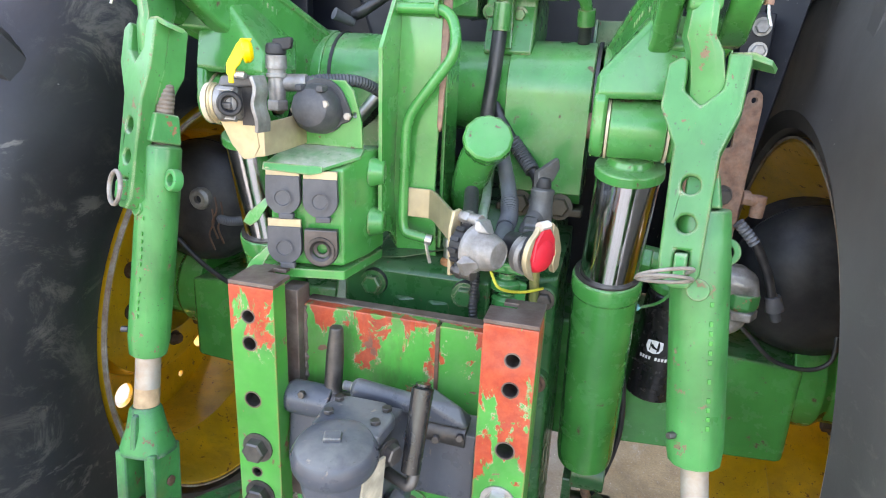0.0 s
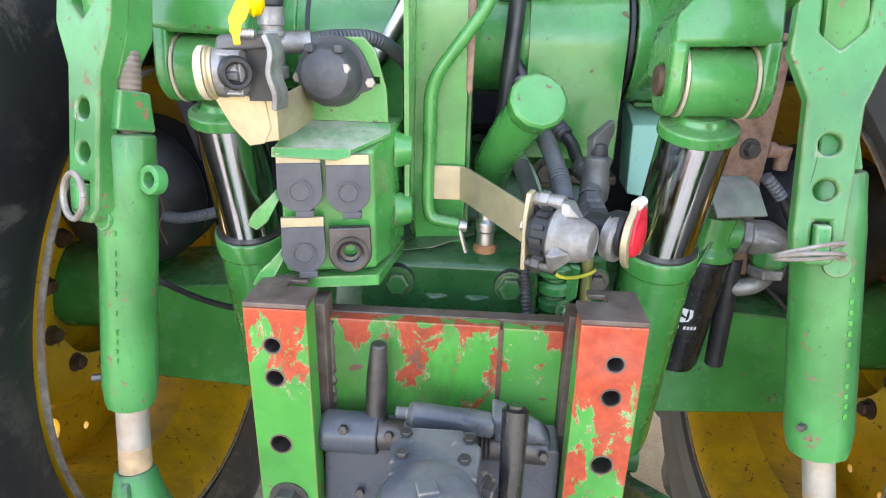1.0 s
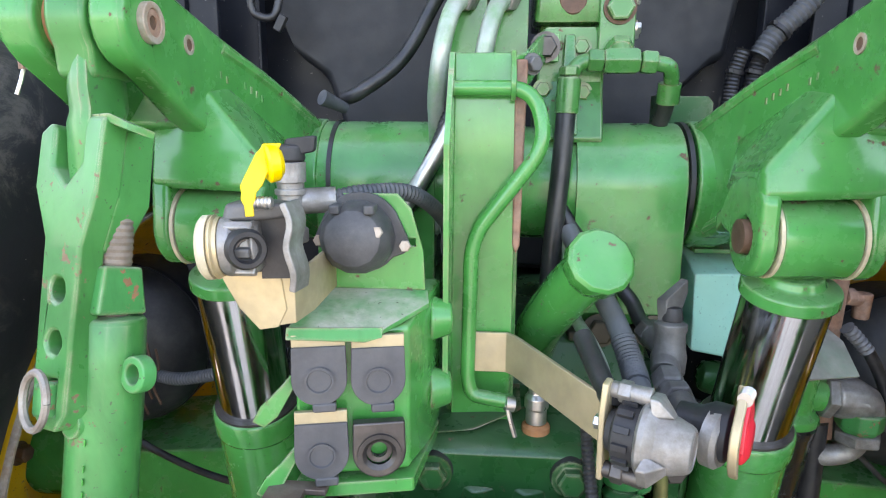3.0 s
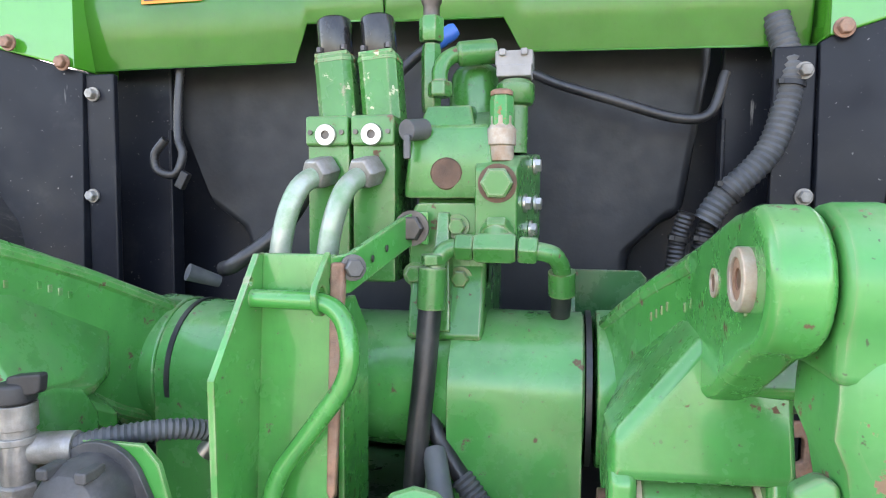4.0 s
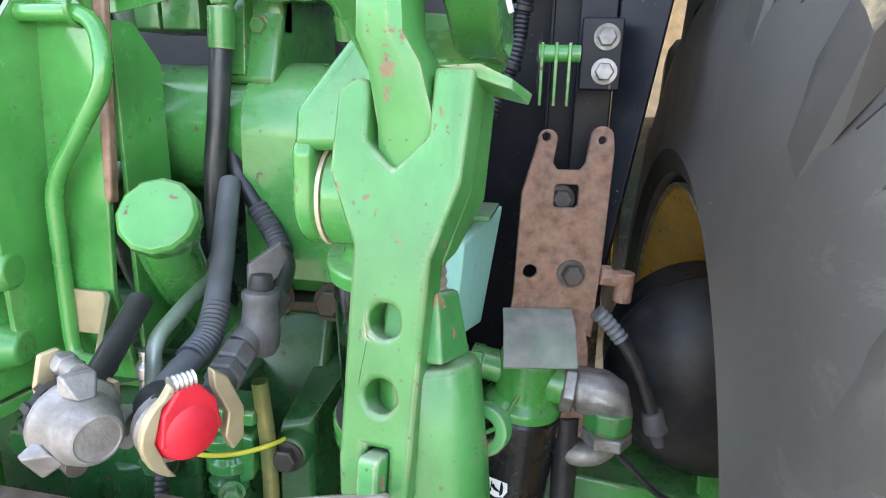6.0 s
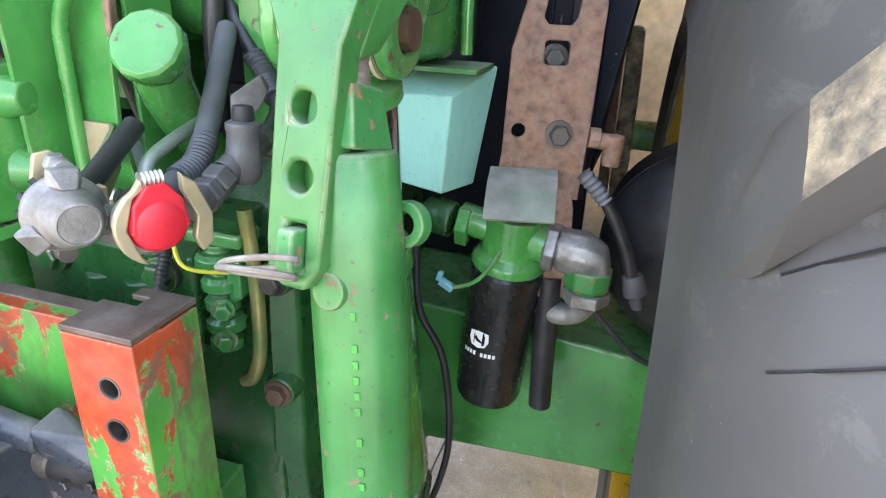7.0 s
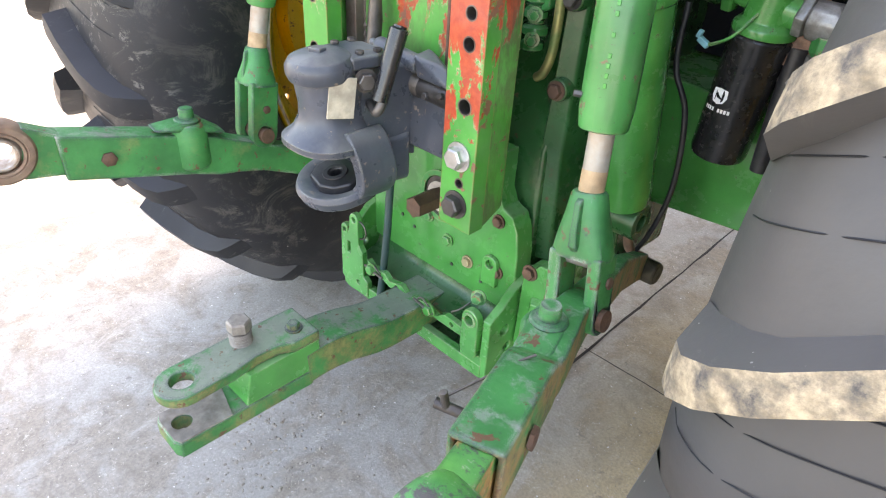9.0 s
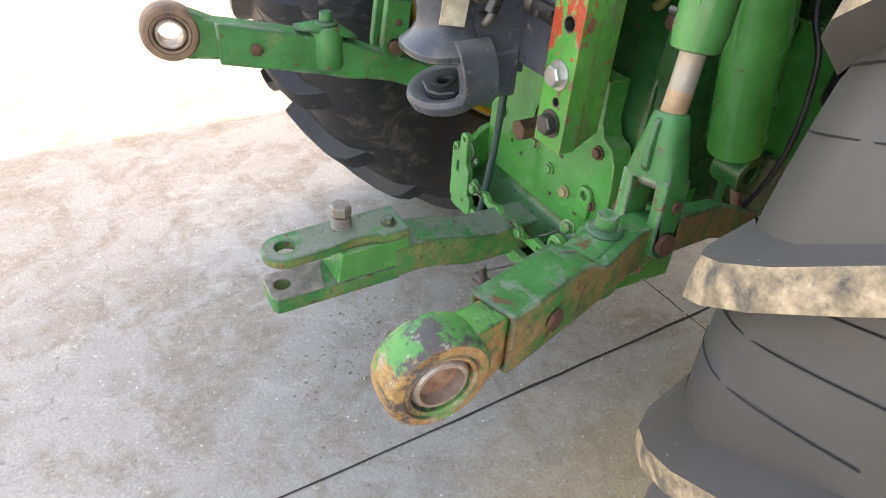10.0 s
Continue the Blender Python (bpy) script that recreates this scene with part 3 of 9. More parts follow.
# unseen roof and walls, added to keep the sun off the tractor; their shade ends along its far side
bm = bmesh.new()
box(bm, (0.55, 5.7, 1.9), (5.1, 0.2, 3.8))
tagged(new("shade_wall_north", mesh_of("shade_wall_north", bm, WOOD)), "unseen timber wall added ahead to block sun and sky", "wall", kind="structure")
bm = bmesh.new()
box(bm, (6.1, 1.9, 1.0), (0.2, 9.8, 2.0))
tagged(new("shade_wall_east", mesh_of("shade_wall_east", bm, WOOD)), "unseen brown timber wall added on the right to hold back sky light", "wall", kind="structure")
bm = bmesh.new()
hull(bm, [(x, y, z) for x in (-2.05, 3.35) for y, z in ((0.87, 3.81), (0.87, 3.9), (5.85, 3.81), (5.85, 4.2))])
tagged(new("shade_roof", mesh_of("shade_roof", bm, WOOD)), "unseen timber roof added to shade the tractor", "roof", kind="structure")

joint((0.118, -1.5), (0.085, 5.0), 0.011)
joint((-1.0, 1.505), (0.08, 1.515), 0.006)
joint((0.09, 1.516), (2.5, 1.545), 0.006)


# ---- wheels ----
AX_Y, AX_Z = 1.38, 0.90
TYRE_MID = 0.88


def rear_wheel(side, label, rubber):
    ax = V(side, 0, 0)
    hub = V(0, AX_Y, AX_Z)
    w = thing("tractor_tyre_and_rim", (side * TYRE_MID, AX_Y, 0), label, "wheel", "rear wheels")
    # tyre casing
    half = [(0.508, -0.235), (0.525, -0.264), (0.56, -0.278), (0.62, -0.292), (0.70, -0.292), (0.77, -0.275), (0.82, -0.245), (0.852, -0.205), (0.868, -0.15), (0.875, -0.08), (0.877, 0.0)]
    wide = 0.865 if side > 0 else 1.0
    half = [(r, h * (wide if h < -0.2 and r > 0.6 else 0.955 if side > 0 and r < 0.6 else 1)) for r, h in half]
    prof = half + [(r, -h) for r, h in half[-2::-1]]
    prof += [(0.5, 0.19), (0.495, 0.0), (0.5, -0.19)]
    bm = bmesh.new()
    lathe(bm, [(r, h + TYRE_MID) for r, h in prof], hub, ax, 96, True)
    tyre = part("tyre", bm, rubber, w, "black ribbed rubber tyre grey with dust")
    # one lug, then its repeats on the same mesh
    for hand in (-1, 1):
        bm = bmesh.new()
        stations = [(-0.012, 0.928, 0.866, 0.022, 0.0), (-0.07, 0.926, 0.862, 0.022, 0.05), (-0.14, 0.918, 0.855, 0.023, 0.108), (-0.185, 0.905, 0.84, 0.024, 0.142), (-0.215, 0.885, 0.815, 0.025, 0.162), (-0.232, 0.852, 0.79, 0.026, 0.174)]
        rows = []
        for h, top, foot, wid, turn in stations:
            row = []
            for r, k in ((foot, -1.7), (top, -1.0), (top + 0.002, 0), (top, 1.0), (foot, 1.7)):
                a = turn + k * wid / r
                x = TYRE_MID + h * hand * -1
                row.append(bm.verts.new((side * x, r * math.cos(a), r * math.sin(a))))
            rows.append(row)
        for a, b in zip(rows, rows[1:]):
            for i in range(4):
                f = bm.faces.new((a[i], a[i + 1], b[i + 1], b[i]))
                f.material_index = 1 if i in (1, 2) else 0
        bm.faces.new(rows[0])
        # the end runs out into the sidewall
        last = rows[-1]
        foot = [bm.verts.new((side * (TYRE_MID + (-0.285) * wide * -hand), 0.72 * math.cos(0.205 + k * 0.028), 0.72 * math.sin(0.205 + k * 0.028))) for k in (-1, 1)]
        bm.faces.new((last[1], last[2], foot[0]))
        bm.faces.new((last[2], foot[1], foot[0]))
        bm.faces.new((last[2], last[3], foot[1]))
        bm.faces.new((last[0], last[1], foot[0]))
        bm.faces.new((last[3], last[4], foot[1]))
        me = mesh_of("tread_lug", bm, [rubber, TREAD if side > 0 else rubber])
        n = 21
        for i in range(n):
            lug = new("tread_lug", me)
            lug.parent = tyre
            lug.matrix_parent_inverse = Matrix.Translation(-origin_of(tyre) + V(0, 0, 0))
            a = LUG_TURN[side] + (i + (0.5 if hand > 0 else 0.0)) * 2 * math.pi / n
            lug.matrix_basis = Matrix.Translation(hub) @ Matrix.Rotation(a, 4, "X")
    # fine mould lines across the casing between the lugs, black in place of their shadows
    bm = bmesh.new()
    rl = random.Random(5)
    for i in range(84):
        if i % 4 == 0:
            continue
        a0 = 2 * math.pi * i / 84 + LUG_TURN[side] + rl.uniform(-0.008, 0.008)
        pts = []
        for h, r in ((0.02, 0.8780), (0.08, 0.8762), (0.13, 0.8712), (0.17, 0.8570), (0.205, 0.8285), (0.225, 0.795)) if side > 0 else ((0.02, 0.8775), (0.08, 0.8757), (0.15, 0.8687), (0.2, 0.854), (0.232, 0.826)):
            a = a0 + h * 0.34
            pts.append((side * (TYRE_MID - h), AX_Y + r * math.cos(a), AX_Z + r * math.sin(a)))
        sweep(bm, spline(pts, 3), 0.0010, 5)
    tagged(part("mould_relief", bm, RUBBER, tyre), "thin moulded lines coloured black for their shaded edges", kind="stuff")
    # rim: well, flanges, dished disc with round hand holes and slots
    bm = bmesh.new()
    lathe(bm, [(r, h * (1.0 if side < 0 else 0.915) + TYRE_MID) for r, h in ((0.498, -0.262), (0.506, -0.262), (0.506, -0.25), (0.51, -0.235), (0.485, -0.225), (0.47, -0.16), (0.43, -0.12), (0.43, 0.08), (0.47, 0.13), (0.485, 0.225), (0.506, 0.25), (0.506, 0.262), (0.498, 0.262), (0.472, 0.22), (0.46, 0.13), (0.418, 0.075), (0.418, -0.115), (0.458, -0.165), (0.472, -0.232))], hub, ax, 96, True)
    rim = part("rim", bm, YELLOW, w, "yellow painted steel rim with dirty bottom")
    bm = bmesh.new()
    x_ = TYRE_MID - 0.262 * (1.0 if side < 0 else 0.915)
    lathe(bm, [(0.504, x_ - 0.006), (0.5085, x_ - 0.006), (0.5085, x_ + 0.004), (0.504, x_ + 0.004)], hub, ax, 96, True)
    part("rim_edge", bm, BUSH_STEEL, rim, "pale rim edge rubbed bare")
    bm = bmesh.new()
    m = face_x(side * DISC_X)
    m.translation += V(0, AX_Y, AX_Z)
    holes = []
    for i in range(6):
        a = radians(DISC_TURN[side] + i * 60)
        holes.append((0.34 * math.cos(a), 0.34 * math.sin(a), 0.034))
        for d in (-9, 9):
            b = a + radians(30 + d)
            holes.append((0.37 * math.cos(b), 0.37 * math.sin(b), 0.010))
    plate(bm, arc(0, 0, 0.425, 0, 360 - 5, 71), 0.012, m, holes)
    part("disc", bm, YELLOW, w, "yellow wheel disc with round holes")
    bm = bmesh.new()
    lathe(bm, [(0.285, DISC_X - 0.007), (0.27, DISC_X - 0.05), (0.2, DISC_X - 0.085), (0.15, DISC_X - 0.085), (0.15, DISC_X - 0.006), (0.285, DISC_X - 0.0065)], hub, ax, 64, True)
    part("dish", bm, YELLOW, w, "rusty yellow dished centre")
    for i in range(10):
        a = radians(i * 36 + 10)
        bolt(w, hub + V(side * (DISC_X - 0.085), 0.175 * math.cos(a), 0.175 * math.sin(a)), (-side, 0, 0), 0.016, 0.018, RUST, name="wheel_nut")
    return w


LUG_TURN = {1: 0.207, -1: 0.07}
DISC_TURN = {1: -70.0, -1: -56.0}
DISC_X = 0.938
rear_wheel(-1, "large black rear tractor tyre on a dirty yellow rim", RUBBER)
rear_wheel(1, "large rear tractor tyre, tan dust on lugs, yellow rim", RUBBER_GREY)

# ---- axle and transmission ----
ax = thing("rear_axle", (0, 1.4, 0.72), "green painted cast rear axle, its transmission case coloured darker for shade", "axle")
for s in (-1, 1):
    bm = bmesh.new()
    hull(bm, [(s * x, y, z) for x, y, z in ((0.14, 1.28, 0.70), (0.14, 1.28, 1.00), (0.14, 1.55, 0.70), (0.14, 1.55, 1.0), (0.705, 1.26, 0.75), (0.705, 1.26, 0.965), (0.705, 1.5, 0.75), (0.705, 1.5, 0.965))])
    part("axle_housing", bm, GREEN, ax, "green axle housing with brown stains", 0.012)
    bm = bmesh.new()
    lathe(bm, [(0, 0.69), (0.115, 0.69), (0.115, 0.75), (0.10, 0.77), (0.10, 0.90), (0, 0.90)], (0, AX_Y, AX_Z + 0.01), (s, 0, 0), 40)
    part("axle_hub", bm, GREEN, ax, "green axle hub with brown stains", 0.004)
# recessed case: its colour takes in the shade as well as the oil
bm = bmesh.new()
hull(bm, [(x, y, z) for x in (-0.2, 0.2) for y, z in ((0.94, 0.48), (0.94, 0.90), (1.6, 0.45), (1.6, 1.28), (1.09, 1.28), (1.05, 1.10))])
part("transmission_case", bm, GREEN_SHADED, ax, "oily green transmission case coloured darker for shade", 0.012)

# ---- rockshaft ----
RY, RZ, RR = 1.165, 1.482, 0.083
rock = thing("rockshaft", (0, RY, 1.29), "green cast rockshaft housing with black seals at its ends", "rockshaft")
bm = bmesh.new()
lathe(bm, [(0, -0.262), (RR, -0.262), (RR, -0.12), (RR - 0.004, -0.115), (RR - 0.004, 0.1), (RR, 0.11), (RR, 0.238), (0, 0.238)], (0, RY, RZ), (1, 0, 0), 48)
part("tube", bm, GREEN_CAST, rock, "", 0.003)
for x in (-0.233, 0.242):
    bm = bmesh.new()
    ring(bm, (x - 0.003, RY, RZ), (x + 0.003, RY, RZ), RR + 0.0035, RR - 0.02, 48)
    part("seal", bm, HOSE, rock, "black rubber seal with oily dirt")
bm = bmesh.new()
hull(bm, [(x, y, z) for x in (0.095, 0.236) for y, z in [(1.0815, 1.315), (1.10, 1.295), (1.3, 1.295), (1.3, 1.5)] + [(RY + (RR + 0.0015) * math.cos(radians(u)), RZ + (RR + 0.0015) * math.sin(radians(u))) for u in range(60, 190, 10)]])
part("cheek", bm, GREEN_CAST, rock, "", 0.004, 2)
bm = bmesh.new()
hull(bm, [(x, y, z) for x in (-0.25, -0.09) for y, z in [(1.0815, 1.33), (1.10, 1.31), (1.3, 1.30), (1.3, 1.5)] + [(RY + (RR + 0.0015) * math.cos(radians(u)), RZ + (RR + 0.0015) * math.sin(radians(u))) for u in range(60, 190, 10)]])
part("cheek", bm, GREEN_CAST, rock, "", 0.004, 2)
bm = bmesh.new()
box(bm, (0.168, 1.10, 1.283), (0.15, 0.05, 0.014))
part("foot", bm, OILY_BROWN, rock, "oily brown foot of the housing", 0.003)
for x in (0.134, 0.204):
    bolt(rock, (x, 1.078, 1.292), (0, -1, 0.15), 0.017, 0.016, OILY_BROWN)
bolt(rock, (0.075, RY - RR + 0.002, 1.485), (0, -1, 0), 0.006, 0.006, DARK_STEEL, False)


def lift_arm(s):
    """Forged arm from the rockshaft up to a forked end, with lugs below for the cylinder's pin."""
    a = thing("lift_arm_assembly", (s * 0.3, RY, 1.4), "green forged lift arm with a forked upper end and worn edges", "lift arm", "lift arms")
    PY, PZ = 0.798, 1.648
    bm = bmesh.new()
    lathe(bm, [(0, 0.246), (RR + 0.004, 0.250), (RR + 0.006, 0.29), (RR - 0.006, 0.335), (0.06, 0.345), (0, 0.345)], (0, RY, RZ), (s, 0, 0), 40)
    part("hub", bm, GREEN_CAST, a, "", 0.003)
    # main beam: a profile in y, z that also runs outward from hub to fork
    def out_at(y):
        return 0.325 if y < 0.93 else 0.325 - 0.272 * (y - 0.93)
    bm = bmesh.new()
    prof = [(1.205, 1.556), (1.13, 1.572)] + [(0.95, 1.652), (0.84, 1.682)] + arc(PY, PZ, 0.040, 70, 250, 12) + [(0.80, 1.605), (0.87, 1.565), (0.95, 1.53), (1.02, 1.47), (1.08, 1.425), (1.15, 1.402), (1.22, 1.42)]
    prof = [q for i, q in enumerate(prof) if i != 2]
    prof[2:2] = [(0.99, 1.635), (0.93, 1.66)]
    plate(bm, prof, 0.031, face_x(0), [(PY, PZ, 0.011)])
    for v in bm.verts:
        v.co.x += s * out_at(v.co.y)
    part("beam", bm, GREEN_CAST, a, "green forged beam with small cast marks", 0.008, 3)
    # raised edges of the beam on its inner side
    for line, r in (([(1.13, 1.56), (1.02, 1.612), (0.94, 1.643)], 0.009), ([(0.94, 1.54), (0.97, 1.525), (1.04, 1.465), (1.1, 1.43)], 0.009)):
        bm = bmesh.new()
        sweep(bm, spline([(s * (out_at(y) - 0.010), y, z) for y, z in line], 5), r, 10)
        part("raised_edge", bm, GREEN_CAST, a)
    for i in range(7):
        bm = bmesh.new()
        yy = 1.005 - i * 0.010 - (0.02 if i > 3 else 0)
        box(bm, (s * (out_at(yy) - 0.0152), yy, 1.592 + i * 0.0045), (0.002, 0.0055, 0.008))
        part("cast_mark", bm, GREEN_CAST, a, "", 0.0008)
    # outer lug and the bridge to it
    bm = bmesh.new()
    plate(bm, [(0.90, 1.562), (0.93, 1.58), (0.90, 1.62)] + arc(PY, PZ, 0.040, 45, 235, 14) + [(0.81, 1.594), (0.85, 1.568)], 0.034, face_x(s * 0.402), [(PY, PZ, 0.011)])
    part("outer_lug", bm, GREEN_CAST, a, "", 0.007, 3)
    bm = bmesh.new()
    hull(bm, [(s * x, y, z) for x, y, z in ((0.31, 0.96, 1.61), (0.31, 1.0, 1.52), (0.415, 0.92, 1.60), (0.415, 0.93, 1.555), (0.318, 0.89, 1.560), (0.415, 0.88, 1.565), (0.34, 1.06, 1.56), (0.34, 1.06, 1.47))])
    part("bridge", bm, GREEN_CAST, a, "", 0.018, 4)
    bm = bmesh.new()
    cyl(bm, (s * 0.306, PY, PZ), (s * 0.42, PY, PZ), 0.0108, seg=28)
    part("pin", bm, RUST, a, "rusty steel pin")
    bm = bmesh.new()
    ring(bm, (s * 0.305, PY, PZ), (s * 0.311, PY, PZ), 0.0125, 0.006, 24)
    part("bush", bm, RUST_PLATE, a, "rusty steel bush")
    bm = bmesh.new()
    ring(bm, (s * 0.3035, PY, PZ), (s * 0.311, PY, PZ), 0.0175, 0.0115, 28)
    part("bush_ring", bm, BUSH_STEEL, a, "pale worn steel ring", 0.001)
    bm = bmesh.new()
    ring(bm, (s * 0.308, 0.868, 1.638), (s * 0.311, 0.868, 1.638), 0.0095, 0.006, 20)
    part("hole_rim", bm, BUSH_STEEL, a, "bare rim of a small hole")
    bm = bmesh.new()
    cyl(bm, (s * 0.309, 0.868, 1.638), (s * 0.312, 0.868, 1.638), 0.0062, seg=18)
    part("hole_plug", bm, RUST, a, "rusty bottom of the small hole")
    bm = bmesh.new()
    cyl(bm, (s * 0.4185, PY, PZ), (s * 0.436, PY, PZ), 0.023, 0.021, 32)
    part("boss", bm, GREEN_CAST, a, "", 0.004)
    bm = bmesh.new()
    cyl(bm, (s * 0.425, PY, PZ - 0.018), (s * 0.425, PY, PZ - 0.038), 0.0055, seg=14)
    part("retaining_pin", bm, RUST_PLATE, a, "small rusty retaining pin")
    bm = bmesh.new()
    sweep(bm, [(s * 0.424, PY - 0.002, PZ - 0.034), (s * 0.426, PY - 0.006, PZ - 0.048), (s * 0.430, PY - 0.008, PZ - 0.06)], 0.0018, 6)
    part("cotter", bm, STEEL, a, "bright steel cotter")
    bm = bmesh.new()
    ring(bm, (s * 0.3765, PY, PZ), (s * 0.386, PY, PZ), 0.0275, 0.0105, 32)
    part("collar", bm, ORANGE_RUST, a, "orange rusted collar")
    # lower lugs for the cylinder
    for x0, x1 in ((0.248, 0.268), (0.352, 0.372)):
        bm = bmesh.new()
        out = arc(0.925, 1.452, 0.043, 165, 350, 16)
        out += [(0.995, 1.45), (0.995, 1.475), (0.975, 1.505), (0.94, 1.518), (0.905, 1.518), (0.884, 1.495)] if x0 < 0.3 else [(1.0, 1.49), (1.06, 1.52), (1.06, 1.56), (0.97, 1.59), (0.915, 1.55), (0.887, 1.50)]
        plate(bm, out, x1 - x0, face_x(s * (x0 + x1) / 2), [(0.925, 1.452, 0.0185)])
        part("cylinder_lug", bm, GREEN_CAST, a, "", 0.007, 3)
    bm = bmesh.new()
    cyl(bm, (s * 0.243, 0.925, 1.452), (s * 0.378, 0.925, 1.452), 0.0182, seg=28)
    part("cylinder_pin", bm, RUST, a, "rusty brown pin end")
    bm = bmesh.new()
    hull(bm, [(s * x, y, z) for x, y, z in ((0.252, 0.975, 1.488), (0.368, 0.97, 1.575), (0.252, 1.03, 1.46), (0.368, 1.08, 1.50), (0.252, 0.962, 1.478), (0.368, 0.945, 1.525), (0.252, 1.03, 1.43), (0.368, 1.06, 1.46))])
    part("lower_bridge", bm, GREEN_CAST, a, "", 0.018, 4)
    bm = bmesh.new()
    hull(bm, [(s * x, y, z) for x, y, z in ((0.2487, 0.886, 1.492), (0.2487, 0.893, 1.523), (0.2487, 0.965, 1.517), (0.2487, 0.99, 1.495), (0.312, 0.898, 1.600), (0.3085, 0.95, 1.606), (0.283, 1.055, 1.552), (0.283, 1.055, 1.495), (0.371, 0.884, 1.497), (0.371, 0.90, 1.565), (0.36, 1.0, 1.497))])
    part("web", bm, GREEN_CAST, a, "green saddle joining the lugs to the beam", 0.009, 4)
    return a


lift_arm(-1)
lift_arm(1)


def lift_cylinder(s):
    c = thing("lift_cylinder", (s * 0.31, 1.1, 0.78), "green hydraulic lift cylinder with a polished chrome rod", "hydraulic cylinder", "lift cylinders")
    top, mid, low = V(s * 0.308, 0.925, 1.452), V(s * (0.308 if s < 0 else 0.298), 0.985, 1.215), V(s * 0.312, 1.085, 0.79)
    d = (low - top).normalized()
    bm = bmesh.new()
    lathe(bm, [(0, 0.0), (0.0535, 0.0), (0.056, 0.004), (0.056, 0.03), (0.053, 0.034), (0.053, 0.40), (0.05, 0.43), (0, 0.43)], mid, d, 40)
    part("barrel", bm, GREEN, c, "", 0.002)
    bm = bmesh.new()
    ring(bm, mid - d * 0.003, mid + d * 0.006, 0.052, 0.045, 40)
    part("wiper", bm, DARK_STEEL, c, "dark wiper ring")
    bm = bmesh.new()
    cyl(bm, top + d * 0.062, mid + d * 0.03, 0.0455, seg=48)
    part("rod", bm, CHROME, c, "polished chrome rod")
    bm = bmesh.new()
    lathe(bm, [(0, 0.04), (0.03, 0.04), (0.034, 0.05), (0.05, 0.054), (0.0505, 0.07), (0, 0.07)], top, d, 40)
    part("rod_flange", bm, GREEN_CAST, c, "", 0.003)
    bm = bmesh.new()
    ring(bm, (s * 0.272, top.y, top.z), (s * 0.348, top.y, top.z), 0.0425, 0.0188, 36)
    part("rod_eye", bm, GREEN_CAST, c, "", 0.003)
    for x in (0.2685, 0.3485):
        bm = bmesh.new()
        ring(bm, (s * x, top.y, top.z), (s * (x + 0.0035), top.y, top.z), 0.0435, 0.0188, 36)
        part("seal", bm, CREAM, c, "cream sealing ring")
    bm = bmesh.new()
    ring(bm, (s * 0.28, 1.10, 0.755), (s * 0.345, 1.10, 0.755), 0.038, 0.018, 30)
    part("base_eye", bm, GREEN_SHADED, c, "", 0.003)
    return c


lift_cylinder(-1)
lift_cylinder(1)


# ---- lift links ----
RING_WIRE = plain("dull_ring_wire", (0.27, 0.245, 0.21), 0.5, 0.4, 0.3, 60, 0.2, 0.5, (0.16, 0.09, 0.05))
THREAD = plain("dusty_thread", (0.24, 0.2, 0.16), 0.6, 0.4, 0.3, 50, 0.3, 0.4, (0.2, 0.12, 0.07))
GREEN_PLAIN = paint("plain_green_paint", (0.024, 0.27, 0.038), chips=0.9, edges=0.0)
TAN_RUST = plain("tan_rust", (0.40, 0.27, 0.15), 0.6, 0.2, 0.3, 45, 0.3, 0.3, (0.2, 0.11, 0.06))
BARE_ROD = plain("bare_rod", (0.36, 0.335, 0.28), 0.42, 0.3, 0.2, 26, 0.15, 0.5, (0.32, 0.16, 0.07))


